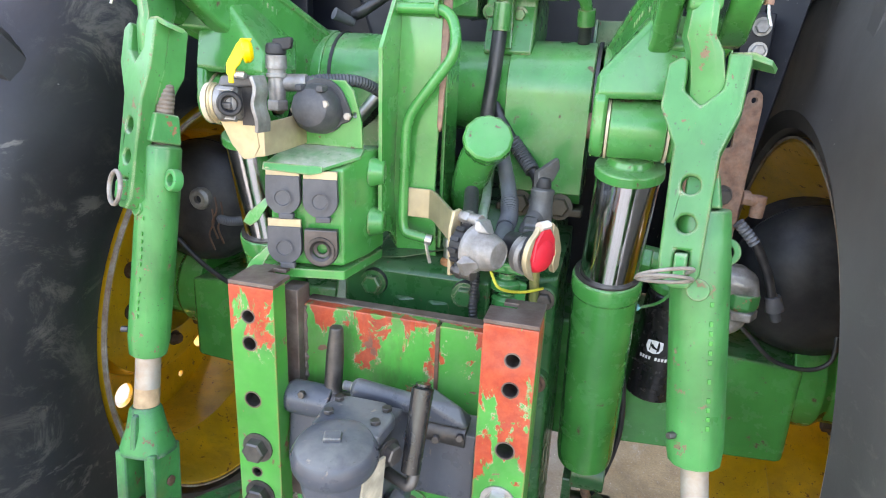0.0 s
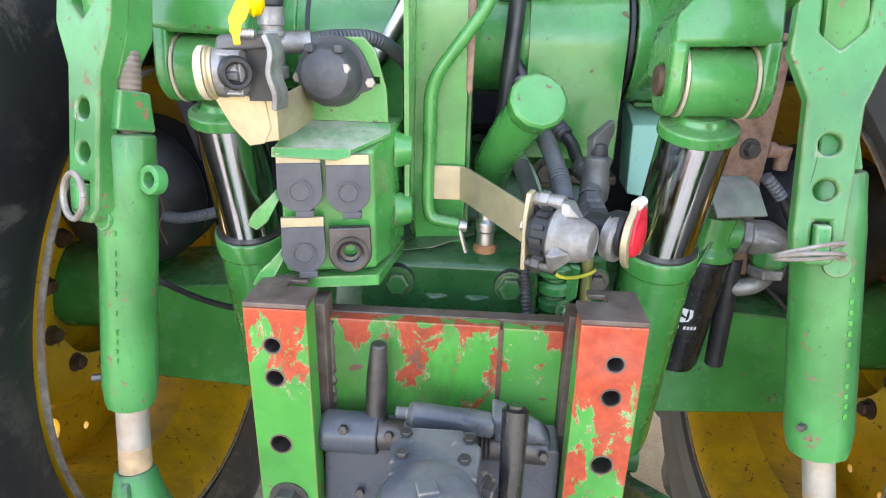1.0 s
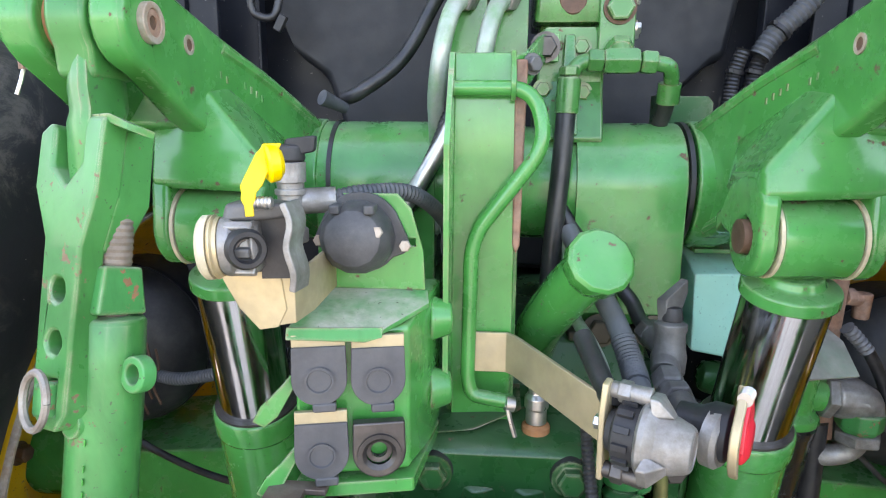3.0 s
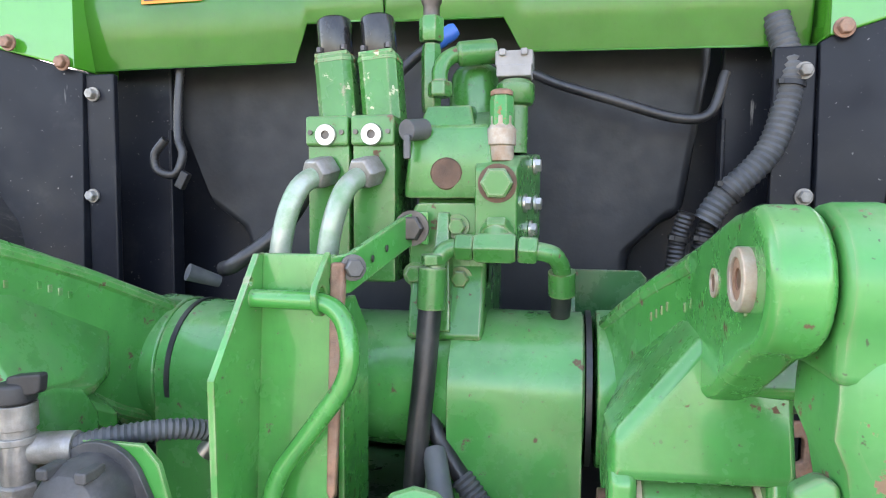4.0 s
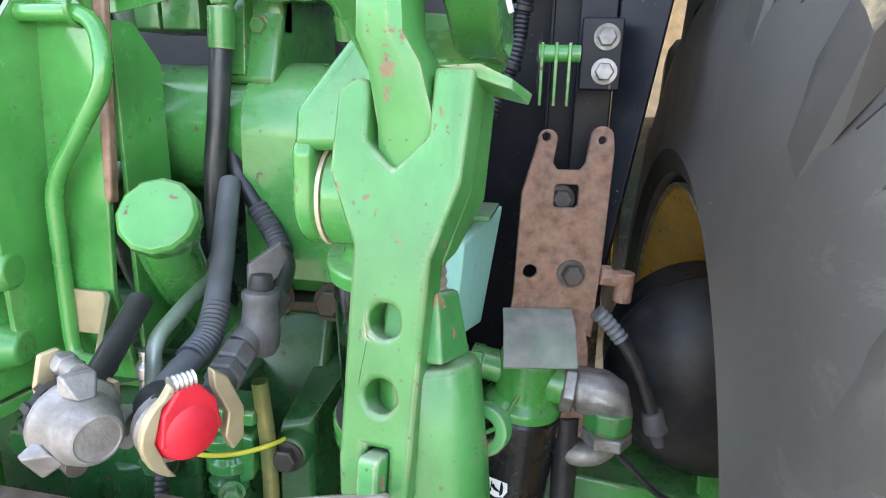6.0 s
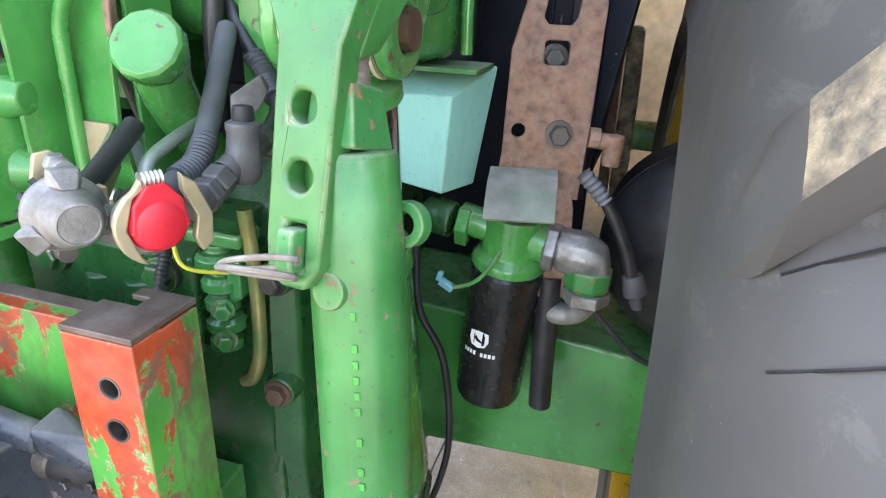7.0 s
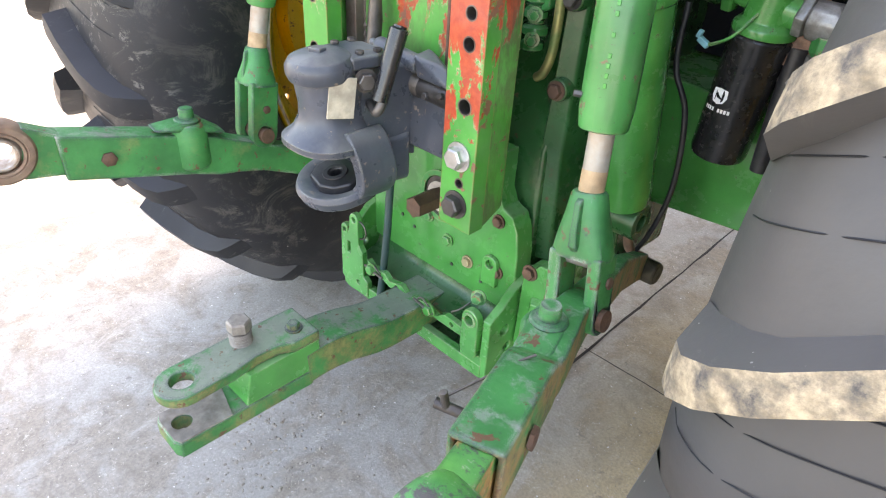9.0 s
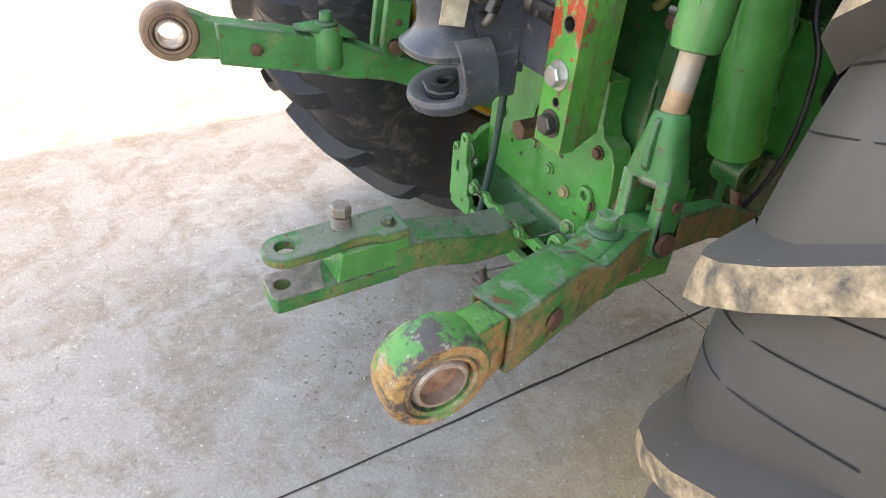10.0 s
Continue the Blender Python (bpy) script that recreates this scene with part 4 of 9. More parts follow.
def lift_link(s, crotch, hole, a, b, c, pin, turn, tr, rr):
    """Telescopic link: forked plate with adjusting holes, tube, screw rod and clevis.
    crotch, hole: on the plate's rear face; a, b: the tube's ends; c: the clevis's top; pin: its pin; tr, rr: the tube's and the rod's radius."""
    k = thing("lift_link", pin, "green adjustable lift link with a forked plate and a tube", "lift link", "lift links")
    crotch, hole, a, b, c, pin = V(crotch), V(hole), V(a), V(b), V(c), V(pin)
    up = (crotch - hole).normalized()
    side = V(math.cos(radians(turn)), -math.sin(radians(turn)), 0)
    side = (side - up * side.dot(up)).normalized()
    rear = side.cross(up)                                        # towards the rear of the tractor
    m = Matrix.Translation(crotch) @ Matrix((side, up, rear)).transposed().to_4x4()
    out = [(-0.018, 0.050), (-0.026, 0.054), (-0.040, 0.046), (-0.043, -0.002), (-0.024, -0.046), (-0.025, -0.175), (-0.023, -0.196), (-0.010, -0.207), (0.010, -0.207), (0.021, -0.19), (0.0265, -0.052), (0.042, -0.008), (0.047, 0.055), (0.022, 0.057), (0.021, 0.018), (0.0, -0.001), (-0.019, 0.016)]
    bm = bmesh.new()
    plate(bm, out, 0.024, m @ Matrix.Translation((0, 0, -0.012)), [(0, -0.089, 0.0105), (0, -0.133, 0.0105), [(-0.008, -0.163), (0.008, -0.163), (0.008, -0.192), (-0.008, -0.192)]])
    part("forked_plate", bm, LINK_GREEN, k, "green forged plate with round adjusting holes", 0.004, 3)
    bm = bmesh.new()
    hull(bm, [m @ V(*p) for p in ((0.026, 0.052, -0.02), (0.046, 0.052, -0.02), (0.028, 0.05, -0.052), (0.043, 0.05, -0.052), (0.026, -0.02, -0.02), (0.041, -0.012, -0.02), (0.027, -0.018, -0.055), (0.039, -0.012, -0.055), (0.018, -0.058, -0.02), (0.025, -0.058, -0.02), (0.016, -0.05, -0.046), (0.025, -0.048, -0.046))])
    part("fork_cheek", bm, LINK_GREEN, k, "deep green cheek behind the fork", 0.004, 3)
    bm = bmesh.new()
    hull(bm, [m @ V(*p) for p in ((0.024, 0.058, -0.002), (0.048, 0.058, -0.002), (0.024, 0.052, -0.03), (0.048, 0.05, -0.03), (0.066, 0.050, -0.008), (0.072, 0.046, -0.03), (0.066, 0.044, -0.008), (0.070, 0.040, -0.03))])
    part("stop_tab", bm, LINK_GREEN, k, "", 0.002)
    # eye bar that hangs from the lift arm
    bm = bmesh.new()
    ex = s * 0.359
    plate(bm, arc(0.798, 1.648, 0.041, -35, 215, 20) + [(0.766, 1.60), (0.83, 1.60)], 0.0345, face_x(ex), [(0.798, 1.648, 0.0112)])
    part("eye", bm, LINK_GREEN, k, "", 0.007, 3)
    bm = bmesh.new()
    e = V(ex, 0.796, 1.60)
    rows = []
    lo1, lo2 = m @ V(0, 0.03, -0.027), m @ V(0, -0.035, -0.031)
    for cc, w, dp in ((e + V(0, 0, 0.03), 0.013, 0.026), (e + V(0, 0, 0.012), 0.0155, 0.031), (e - V(0, 0, 0.006), 0.0165, 0.034), (e - V(0, 0, 0.025), 0.0175, 0.033), (e.lerp(lo1, 0.55), 0.0195, 0.031), (lo1, 0.0215, 0.027), (lo1.lerp(lo2, 0.6), 0.020, 0.022), (lo2, 0.014, 0.018)):
        row = []
        for i in range(16):
            an = 2 * math.pi * i / 16
            ca, sa = math.cos(an), math.sin(an)
            g_ = (abs(ca) ** 4 + abs(sa) ** 4) ** -0.25
            row.append(bm.verts.new(cc + side * w * g_ * ca + V(0, 1, 0) * dp * g_ * sa))
        rows.append(row)
    for r0, r1 in zip(rows, rows[1:]):
        for i in range(16):
            j = (i + 1) % 16
            bm.faces.new((r0[i], r0[j], r1[j], r1[i]))
    bm.faces.new(rows[0])
    bm.faces.new(rows[-1])
    part("bar", bm, LINK_GREEN, k, "", 0.0)
    ad = (b - a).normalized()
    n = (b - a).length
    bm = bmesh.new()
    sweep(bm, [a - ad * 0.10, a - ad * 0.05, a + ad * 0.02], 0.0145, 20, 0.001, 0.006)
    part("screw", bm, THREAD, k, "dusty threaded neck")
    bm = bmesh.new()
    hull(bm, [a + ad * l + side * x + rear * z for l, x, z in ((-0.042, -0.016, 0.02), (-0.042, 0.017, 0.02), (0.0, -0.02, 0.027), (0.0, 0.021, 0.027), (-0.042, -0.016, -0.016), (-0.042, 0.017, -0.016), (0.0, -0.02, -0.02), (0.0, 0.021, -0.02))])
    part("lock_collar", bm, GREEN_WORN, k, "", 0.003)
    bm = bmesh.new()
    lathe(bm, [(0.015, 0), (tr - 0.004, 0.002), (tr - 0.002, 0.006), (tr - 0.001, 0.05), (tr, 0.06), (tr, n - 0.03), (tr - 0.0035, n - 0.004), (0.015, n)], a, ad, 12, True)
    tube = part("tube", bm, LINK_GREEN, k, "green tube with raised cast marks", 0.002)
    for i in range(14):
        if i in (1, 7, 9):
            continue
        bm = bmesh.new()
        q = turned((0, 0, 0), ad).to_3x3().to_4x4()
        cm = a + ad * (0.11 + i * 0.0115) + (rear * 0.89 + side * 0.46) * (tr - 0.0005)
        box(bm, cm, (0.0045, 0.0016, 0.006), q @ Matrix.Rotation(0.48, 4, "Z"))
        part("cast_mark", bm, GREEN_PLAIN, tube, "", 0.0006)
    bm = bmesh.new()
    e0 = a + ad * 0.05 + side * (0.041 if s < 0 else 0.026) - (rear * 0.026 if s > 0 else V(0, 0, 0))
    ring(bm, e0 - rear * 0.007, e0 + rear * 0.007, 0.016 if s < 0 else 0.017, 0.0085, 24)
    part("locking_eye", bm, GREEN_WORN, k, "", 0.002)
    bm = bmesh.new()
    cyl(bm, a + ad * 0.095 + rear * (tr - 0.006), a + ad * 0.095 + rear * (tr + 0.0015), 0.0135, 0.013, 24)
    part("boss", bm, LINK_GREEN, k, "", 0.001)
    bolt(k, b - ad * 0.04 + (rear * 0.75 - side * 0.62) * (tr - 0.002), rear - side * 0.8, 0.0045, 0.010, DARK_STEEL, False, "grease_nipple")
    bm = bmesh.new()
    lp = m @ V(0, -0.178, 0.006)
    hull(bm, [lp + side * x + up * y + rear * z for x in (-0.007, 0.007) for y in (-0.017, 0.012) for z in (-0.04, 0.004)])
    part("locking_pin", bm, GREEN_WORN, k, "worn locking pin", 0.004)
    if s < 0:
        bm = bmesh.new()
        loop = [lp + rear * 0.010 + side * (math.cos(u) * 0.016 + 0.008) + up * math.sin(u) * 0.023 for u in (2 * math.pi * i / 22 for i in range(23))]
        sweep(bm, loop, 0.0034, 8)
        part("pin_ring", bm, RING_WIRE, k, "thin dull steel wire ring")
    for j in range(2 if s > 0 else 0):
        bm = bmesh.new()
        o = lp + rear * (0.010 + 0.002 * j) - up * (0.012 + 0.006 * j) - side * 0.014
        loop = [o + side * math.cos(u) * 0.030 + rear * math.sin(u) * 0.016 + up * (0.008 * math.cos(u) + 0.005 * math.sin(u) - 0.005 * j * math.cos(u)) for u in (2 * math.pi * i / 22 for i in range(23))]
        sweep(bm, loop, 0.0022, 8)
        part("pin_ring", bm, RING_WIRE, k, "dull steel wire ring")
    # rod and clevis; the head of the right one is longer
    hl = 0.016 if s > 0 else 0.0
    dp = 0.0235 if s > 0 else 0.031
    q = (pin - c).normalized()
    bm = bmesh.new()
    cyl(bm, b - ad * 0.03, c + q * 0.02, rr, seg=24)
    part("rod", bm, BARE_ROD, k, "bare steel rod with paint traces and rust")
    bm = bmesh.new()
    mid_ = (b - ad * 0.03).lerp(c + q * 0.02, 0.62)
    cyl(bm, mid_, c + q * 0.015, rr + 0.0003, seg=24)
    part("rusty_band", bm, TAN_RUST, k, "tan rusty lower half of the rod")
    sx = V(1, 0, 0)
    sx = (sx - q * sx.dot(q)).normalized()
    sy = q.cross(sx)
    bm = bmesh.new()
    rows = []
    for l, x, y in ((0.0, 0.021, 0.020), (0.004, 0.0245, 0.022), (0.03, 0.0285, 0.024), (0.058, 0.0355, dp + 0.0015), (0.074 + hl * 0.5, 0.0400, dp + 0.002), (0.074 + hl, 0.0395, dp + 0.0015)):
        row = []
        for i in range(20):
            an = 2 * math.pi * i / 20
            ca, sa = math.cos(an), math.sin(an)
            g_ = (abs(ca) ** (2 + 22 * l) + abs(sa) ** (2 + 22 * l)) ** (-1 / (2 + 22 * l))
            row.append(bm.verts.new(c + q * l + sx * x * g_ * ca + sy * y * g_ * sa))
        rows.append(row)
    for r0, r1 in zip(rows, rows[1:]):
        for i in range(20):
            bm.faces.new((r0[i], r0[(i + 1) % 20], r1[(i + 1) % 20], r1[i]))
    bm.faces.new(rows[0])
    bm.faces.new(rows[-1])
    part("clevis_head", bm, LINK_PAINT, k, "worn green clevis", 0.0)
    for w in (-1, 1):
        bm = bmesh.new()
        hull(bm, [c + q * l + sx * x * u + sy * y * w for l, x, y in ((0.004, 0.006, 0.018), (0.010, 0.004, 0.028), (0.05, 0.0045, 0.033), (0.072, 0.006, 0.032), (0.08, 0.005, 0.024), (0.065, 0.008, 0.018)) for u in (-1, 1)])
        part("clevis_rib", bm, LINK_PAINT, k, "", 0.003)
    bm = bmesh.new()
    cyl(bm, c + q * (0.078 + hl) - sx * 0.020, c + q * (0.078 + hl) + sx * 0.020, 0.0105, seg=18)
    part("spacer", bm, CAST_ALLOY, k, "pale worn spacer")
    for u in (-1, 1):
        bm = bmesh.new()
        m3 = Matrix((q, sy, sx * u)).transposed().to_4x4()
        m3.translation = c + sx * u * (0.0298 if s > 0 else 0.026)
        plate(bm, [(0.066 + hl, -dp), (0.066 + hl, dp), (0.172, dp)] + [(0.172 + dp * math.sin(radians(w)), dp * math.cos(radians(w))) for w in range(15, 180, 15)] + [(0.172, -dp)], 0.0195, m3, [(0.172, 0.0, 0.0155)])
        part("clevis_leg", bm, LINK_PAINT, k, "worn green clevis leg", 0.004)
    bm = bmesh.new()
    cyl(bm, pin - sx * 0.046, pin + sx * 0.046, 0.0155, seg=20)
    part("clevis_pin", bm, RUST, k, "rusty clevis pin")
    for u in (-1, 1):
        bolt(k, pin - q * 0.055 + sx * u * (0.040 if s > 0 else 0.036), sx * u, 0.0085, 0.004, RUST, False)
    return k


lift_link(1, (0.369, 0.761, 1.502), (0.3705, 0.7295, 1.373), (0.391, 0.768, 1.385), (0.426, 0.718, 1.073), (0.436, 0.699, 1.001), (0.467, 0.672, 0.834), 12.0, 0.0345, 0.0165)
lift_link(-1, (-0.373, 0.758, 1.514), (-0.377, 0.7275, 1.386), (-0.347, 0.764, 1.400), (-0.375, 0.722, 1.075), (-0.370, 0.700, 1.000), (-0.358, 0.672, 0.828), 24.0, 0.031, 0.0185)

# ---- ladder hitch ----
lad = thing("ladder_hitch", (0, 0.8, 0.822), "chipped green and red ladder hitch frame with two drilled rails", "hitch frame")
HOLES = [(1.172, 0.0098), (1.129, 0.0106), (1.036, 0.0125), (0.907, 0.0078)]
for s, mat in ((-1, RAIL), (1, RAIL_RED)):
    bm = bmesh.new()
    x = s * 0.1855
    plate(bm, [(x - 0.036, 0.822), (x + 0.036, 0.822), (x + 0.036, 1.218), (x - 0.036, 1.218)], 0.034, face_y(0.735), [(s * 0.191, z, r) for z, r in HOLES])
    rail = part("rail", bm, mat, lad, "thick drilled rail with chipped paint", 0.0015)
    # dark discs and linings give the holes their shade by colour
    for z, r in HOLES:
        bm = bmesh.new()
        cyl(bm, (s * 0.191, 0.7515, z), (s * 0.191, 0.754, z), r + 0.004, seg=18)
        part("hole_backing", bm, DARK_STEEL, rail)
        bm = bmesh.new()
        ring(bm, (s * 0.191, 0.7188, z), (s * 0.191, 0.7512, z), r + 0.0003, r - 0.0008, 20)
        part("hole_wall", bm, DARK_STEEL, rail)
        bm = bmesh.new()
        ring(bm, (s * 0.191, 0.7172, z), (s * 0.191, 0.719, z), r + 0.0014, r - 0.0003, 20)
        part("bare_ring", bm, RAIL_TOP, rail, "bare steel ring worn round the hole")
    bm = bmesh.new()
    plate(bm, [(0.7505, 0.824), (0.797, 0.848), (0.797, 1.216), (0.7505, 1.216)], 0.0333, face_x(s * 0.20465))
    part("outer_web", bm, RAIL_WEB, lad, "", 0.0025)
    bm = bmesh.new()
    box(bm, (s * 0.161, 0.80, 1.01), (0.03, 0.04, 0.37))
    part("inner_web", bm, RAIL_TOP, lad, "bare worn steel guide", 0.002)
    bm = bmesh.new()
    plate(bm, [(s * 0.149, 0.7185), (s * 0.2215, 0.7185), (s * 0.2215, 0.797), (s * 0.165, 0.797), (s * 0.165, 0.782), (s * 0.185, 0.782), (s * 0.185, 0.766), (s * 0.149, 0.766)], 0.006, face_z(1.2215))
    part("rail_cap", bm, RAIL_TOP, lad, "bare brown steel top", 0.001)
    for z, mt in ((0.953, DARK_STEEL if s < 0 else STEEL), (0.867, DARK_STEEL)):
        bolt(lad, (s * 0.187, 0.7185, z), (0, -1, 0), 0.0185, 0.017, mt)
bm = bmesh.new()
box(bm, (-0.04, 0.812, 1.08), (0.214, 0.022, 0.172))
part("cross_plate", bm, CROSS, lad, "chipped green plate over red primer", 0.002)
bm = bmesh.new()
box(bm, (0.108, 0.814, 1.077), (0.076, 0.022, 0.172))
part("cross_plate", bm, RAIL, lad, "", 0.002)
bm = bmesh.new()
box(bm, (0.068, 0.807, 1.077), (0.006, 0.012, 0.17))
part("weld_strip", bm, RUST, lad, "rusty vertical strip")
bm = bmesh.new()
sweep(bm, [(-0.145 + 0.001 * math.sin(i * 2.1), 0.803, 0.995 + 0.008 * i) for i in range(22)], lambda u: 0.0045 + 0.0015 * math.sin(u * 70), 7)
part("weld_bead", bm, RAIL_TOP, lad, "rough weld bead")
bm = bmesh.new()
box(bm, (0, 0.828, 1.164), (0.3, 0.02, 0.008))
part("top_edge", bm, RAIL_TOP, lad, "bare brown steel edge", 0.001)

# ---- grey coupler between the rails ----
cpl = thing("trailer_coupler", (0, 0.75, 0.83), "grey-blue painted automatic trailer coupler with a lever", "trailer coupler")
bm = bmesh.new()
hull(bm, [(x, y, z) for x in (-0.147, 0.147) for y, z in ((0.75, 1.025), (0.79, 1.035), (0.79, 0.895), (0.735, 0.925))])
part("back_plate", bm, GREY_BLUE, cpl, "", 0.006, 3)
bm = bmesh.new()
lathe(bm, [(0, -0.152), (0.022, -0.152), (0.026, -0.146), (0.026, -0.078), (0, -0.078)], (0, 0.757, 1.030), (1, 0, 0), 28)
part("end_bush", bm, GREY_BLUE, cpl, "", 0.003)
bm = bmesh.new()
cyl(bm, (-0.078, 0.757, 1.030), (0.13, 0.757, 1.022), 0.0195, seg=24)
part("cross_shaft", bm, DARK_STEEL, cpl, "worn bare cross shaft")
bm = bmesh.new()
sweep(bm, [(0.045 + i * 0.0028, 0.757, 1.026) for i in range(8)], lambda u: 0.022, 20, 0.003, 0.005)
part("spring", bm, DARK_STEEL, cpl, "dark coil spring")
bm = bmesh.new()
sweep(bm, bent([(-0.079, 0.772, 1.151), (-0.083, 0.772, 1.085), (-0.083, 0.765, 1.045), (-0.07, 0.757, 1.03)], 0.03), lambda u: 0.0135 if u > 0.04 else 0.010, 16)
part("upright_lever", bm, DARK_STEEL, cpl, "polished worn upright lever", 0.003)
bm = bmesh.new()
cyl(bm, (-0.055, 0.742, 1.075), (-0.037, 0.742, 1.074), 0.007, seg=16)
lathe(bm, [(0, 0), (0.011, 0), (0.0155, 0.006), (0.0155, 0.10), (0.0125, 0.105), (0, 0.105)], (-0.040, 0.742, 1.074), (1, 0, -0.10), 24)
part("lock_tube", bm, GREY_BLUE, cpl, "pale grey lock tube", 0.002)
bm = bmesh.new()
hull(bm, [(x, y, z) for x, y, z in ((0.06, 0.73, 1.082), (0.06, 0.77, 1.088), (0.12, 0.75, 1.070), (0.135, 0.74, 1.04), (0.135, 0.775, 1.04), (0.065, 0.735, 1.045), (0.07, 0.775, 1.04))])
part("lock_arm", bm, GREY_BLUE, cpl, "", 0.005, 3)
# head: lofted body that flares into a lip
def loft(bm, sections, seg=32):
    """Rings of (z, centre x, centre y, half width, reach to the rear, reach to the front)."""
    rows = []
    for z, cx, cy, rx, rf, rb in sections:
        row = []
        for i in range(seg):
            a = 2 * math.pi * i / seg
            ca, sa = math.cos(a), math.sin(a)
            k = (abs(ca) ** 2.6 + abs(sa) ** 2.6) ** (-1 / 2.6)
            row.append(bm.verts.new((cx + rx * k * ca, cy + (rb if sa > 0 else rf) * k * sa, z)))
        rows.append(row)
    for a, b in zip(rows, rows[1:]):
        for i in range(seg):
            j = (i + 1) % seg
            bm.faces.new((a[i], a[j], b[j], b[i]))
    bm.faces.new(rows[0])
    bm.faces.new(rows[-1][::-1])


bm = bmesh.new()
loft(bm, [(1.062, 0, 0.605, 0.045, 0.048, 0.06), (1.045, 0, 0.605, 0.046, 0.049, 0.06), (1.015, 0, 0.606, 0.043, 0.045, 0.06), (0.994, 0, 0.606, 0.044, 0.046, 0.06), (0.976, 0, 0.606, 0.052, 0.055, 0.06), (0.965, 0, 0.606, 0.064, 0.066, 0.06), (0.958, 0, 0.606, 0.073, 0.072, 0.06), (0.948, 0, 0.606, 0.074, 0.072, 0.06), (0.942, 0, 0.606, 0.064, 0.055, 0.05)])
part("head", bm, GREY_BLUE, cpl, "sculpted head with a flared lip", 0.0)
bm = bmesh.new()
hull(bm, [(x * u, y, z) for u in (-1, 1) for x, y, z in ((0.036, 0.63, 1.07), (0.045, 0.75, 1.06), (0.036, 0.63, 0.955), (0.052, 0.75, 0.90), (0.05, 0.70, 0.92), (0.04, 0.70, 1.068))])
part("neck", bm, GREY_BLUE, cpl, "", 0.012, 3)
bm = bmesh.new()
lathe(bm, [(0, 0.022), (0.03, 0.021), (0.048, 0.014), (0.054, 0.004), (0.054, -0.008), (0.05, -0.018), (0, -0.018)], (0.0, 0.594, 1.074), (0, -0.08, 1), 36)
part("cap", bm, GREY_BLUE, cpl, "rounded grey-blue cap with a worn rim", 0.002)
bm = bmesh.new()
plate(bm, [(-0.046, 0.62), (0.046, 0.62), (0.05, 0.672), (0.03, 0.698), (-0.03, 0.698), (-0.05, 0.672)], 0.02, face_z(1.079))
part("cap_plate", bm, GREY_BLUE, cpl, "", 0.005, 3)
bm = bmesh.new()
box(bm, (-0.002, 0.592, 1.097), (0.022, 0.018, 0.008), Matrix.Rotation(0.3, 4, "Z"))
part("cap_knob", bm, GREY_BLUE, cpl, "worn square knob", 0.002)
for x, y in ((-0.034, 0.648), (0.032, 0.645), (-0.034, 0.682), (0.036, 0.678)):
    bolt(cpl, (x, y, 1.088), (0, 0, 1), 0.007, 0.005, DARK_STEEL, False)
bm = bmesh.new()
lathe(bm, [(0.026, -0.022), (0.055, -0.024), (0.072, -0.012), (0.077, 0.004), (0.072, 0.014), (0.058, 0.012), (0.04, 0.0), (0.027, -0.004)], (0.004, 0.620, 0.872), (0, -0.26, 1), 40, True)
part("lower_jaw", bm, GREY_BLUE, cpl, "worn grey lower jaw with a dark eye", 0.002)
bm = bmesh.new()
jm = Matrix.Translation((0.004, 0.614, 0.877)) @ Matrix.Rotation(0.26, 4, "X")
plate(bm, [(-0.050, -0.004), (-0.036, -0.030), (0.004, -0.040), (0.030, -0.030), (0.047, -0.006), (0.046, 0.018), (0.028, 0.040), (-0.028, 0.040), (-0.046, 0.020)], 0.024, jm, [(0.0, 0.0, 0.0135)])
part("jaw_insert", bm, HOSE, cpl, "cracked black rubber insert with a round hole", 0.005)
bm = bmesh.new()
ring(bm, jm @ V(0, 0, 0.011), jm @ V(0, 0, 0.0145), 0.022, 0.0132, 26)
part("insert_ring", bm, PLASTIC, cpl, "raised ring round the hole", 0.001)
bm = bmesh.new()
cyl(bm, jm @ V(0, 0, -0.018), jm @ V(0, 0, -0.013), 0.03, seg=22)
part("insert_floor", bm, HOSE, cpl, "dark bottom of the hole")
bm = bmesh.new()
hull(bm, [(x * u, y, z) for u in (-1, 1) for x, y, z in ((0.056, 0.74, 0.95), (0.05, 0.675, 0.95), (0.056, 0.74, 0.855), (0.058, 0.672, 0.862))])
part("jaw_back", bm, GREY_BLUE, cpl, "", 0.012, 3)
bm = bmesh.new()
ribbon(bm, spline([(0.046, 0.632, 0.972), (0.064, 0.634, 0.955), (0.077, 0.638, 0.92), (0.077, 0.64, 0.89), (0.064, 0.636, 0.868)], 5), (0.0, 0.074, 0), 0.022)
part("jaw_side", bm, GREY_BLUE, cpl, "", 0.009, 3)
bm = bmesh.new()
box(bm, (0.0475, 0.597, 1.034), (0.004, 0.044, 0.064), Matrix.Rotation(-0.28, 4, "Z") @ Matrix.Rotation(-0.12, 4, "X"))
part("type_plate", bm, LABEL_PAPER, cpl, "worn cream paper label", 0.0008)
bolt(cpl, (0.052, 0.64, 1.055), (1, -0.4, 0), 0.014, 0.012, DARK_STEEL)
bm = bmesh.new()
sweep(bm, bent([(0.045, 0.655, 1.012), (0.085, 0.635, 1.012), (0.087, 0.645, 1.03)], 0.012), 0.008, 12)
part("lever_crank", bm, DARK_STEEL, cpl, "dull steel lever crank", 0.001)
bm = bmesh.new()
line = [V(0.082, 0.643, 1.03).lerp(V(0.084, 0.682, 1.138), i / 40) for i in range(41)]
sweep(bm, line, lambda u: (0.0128 + 0.002 * u ) * (1 if u < 0.96 else 0.7), 16)
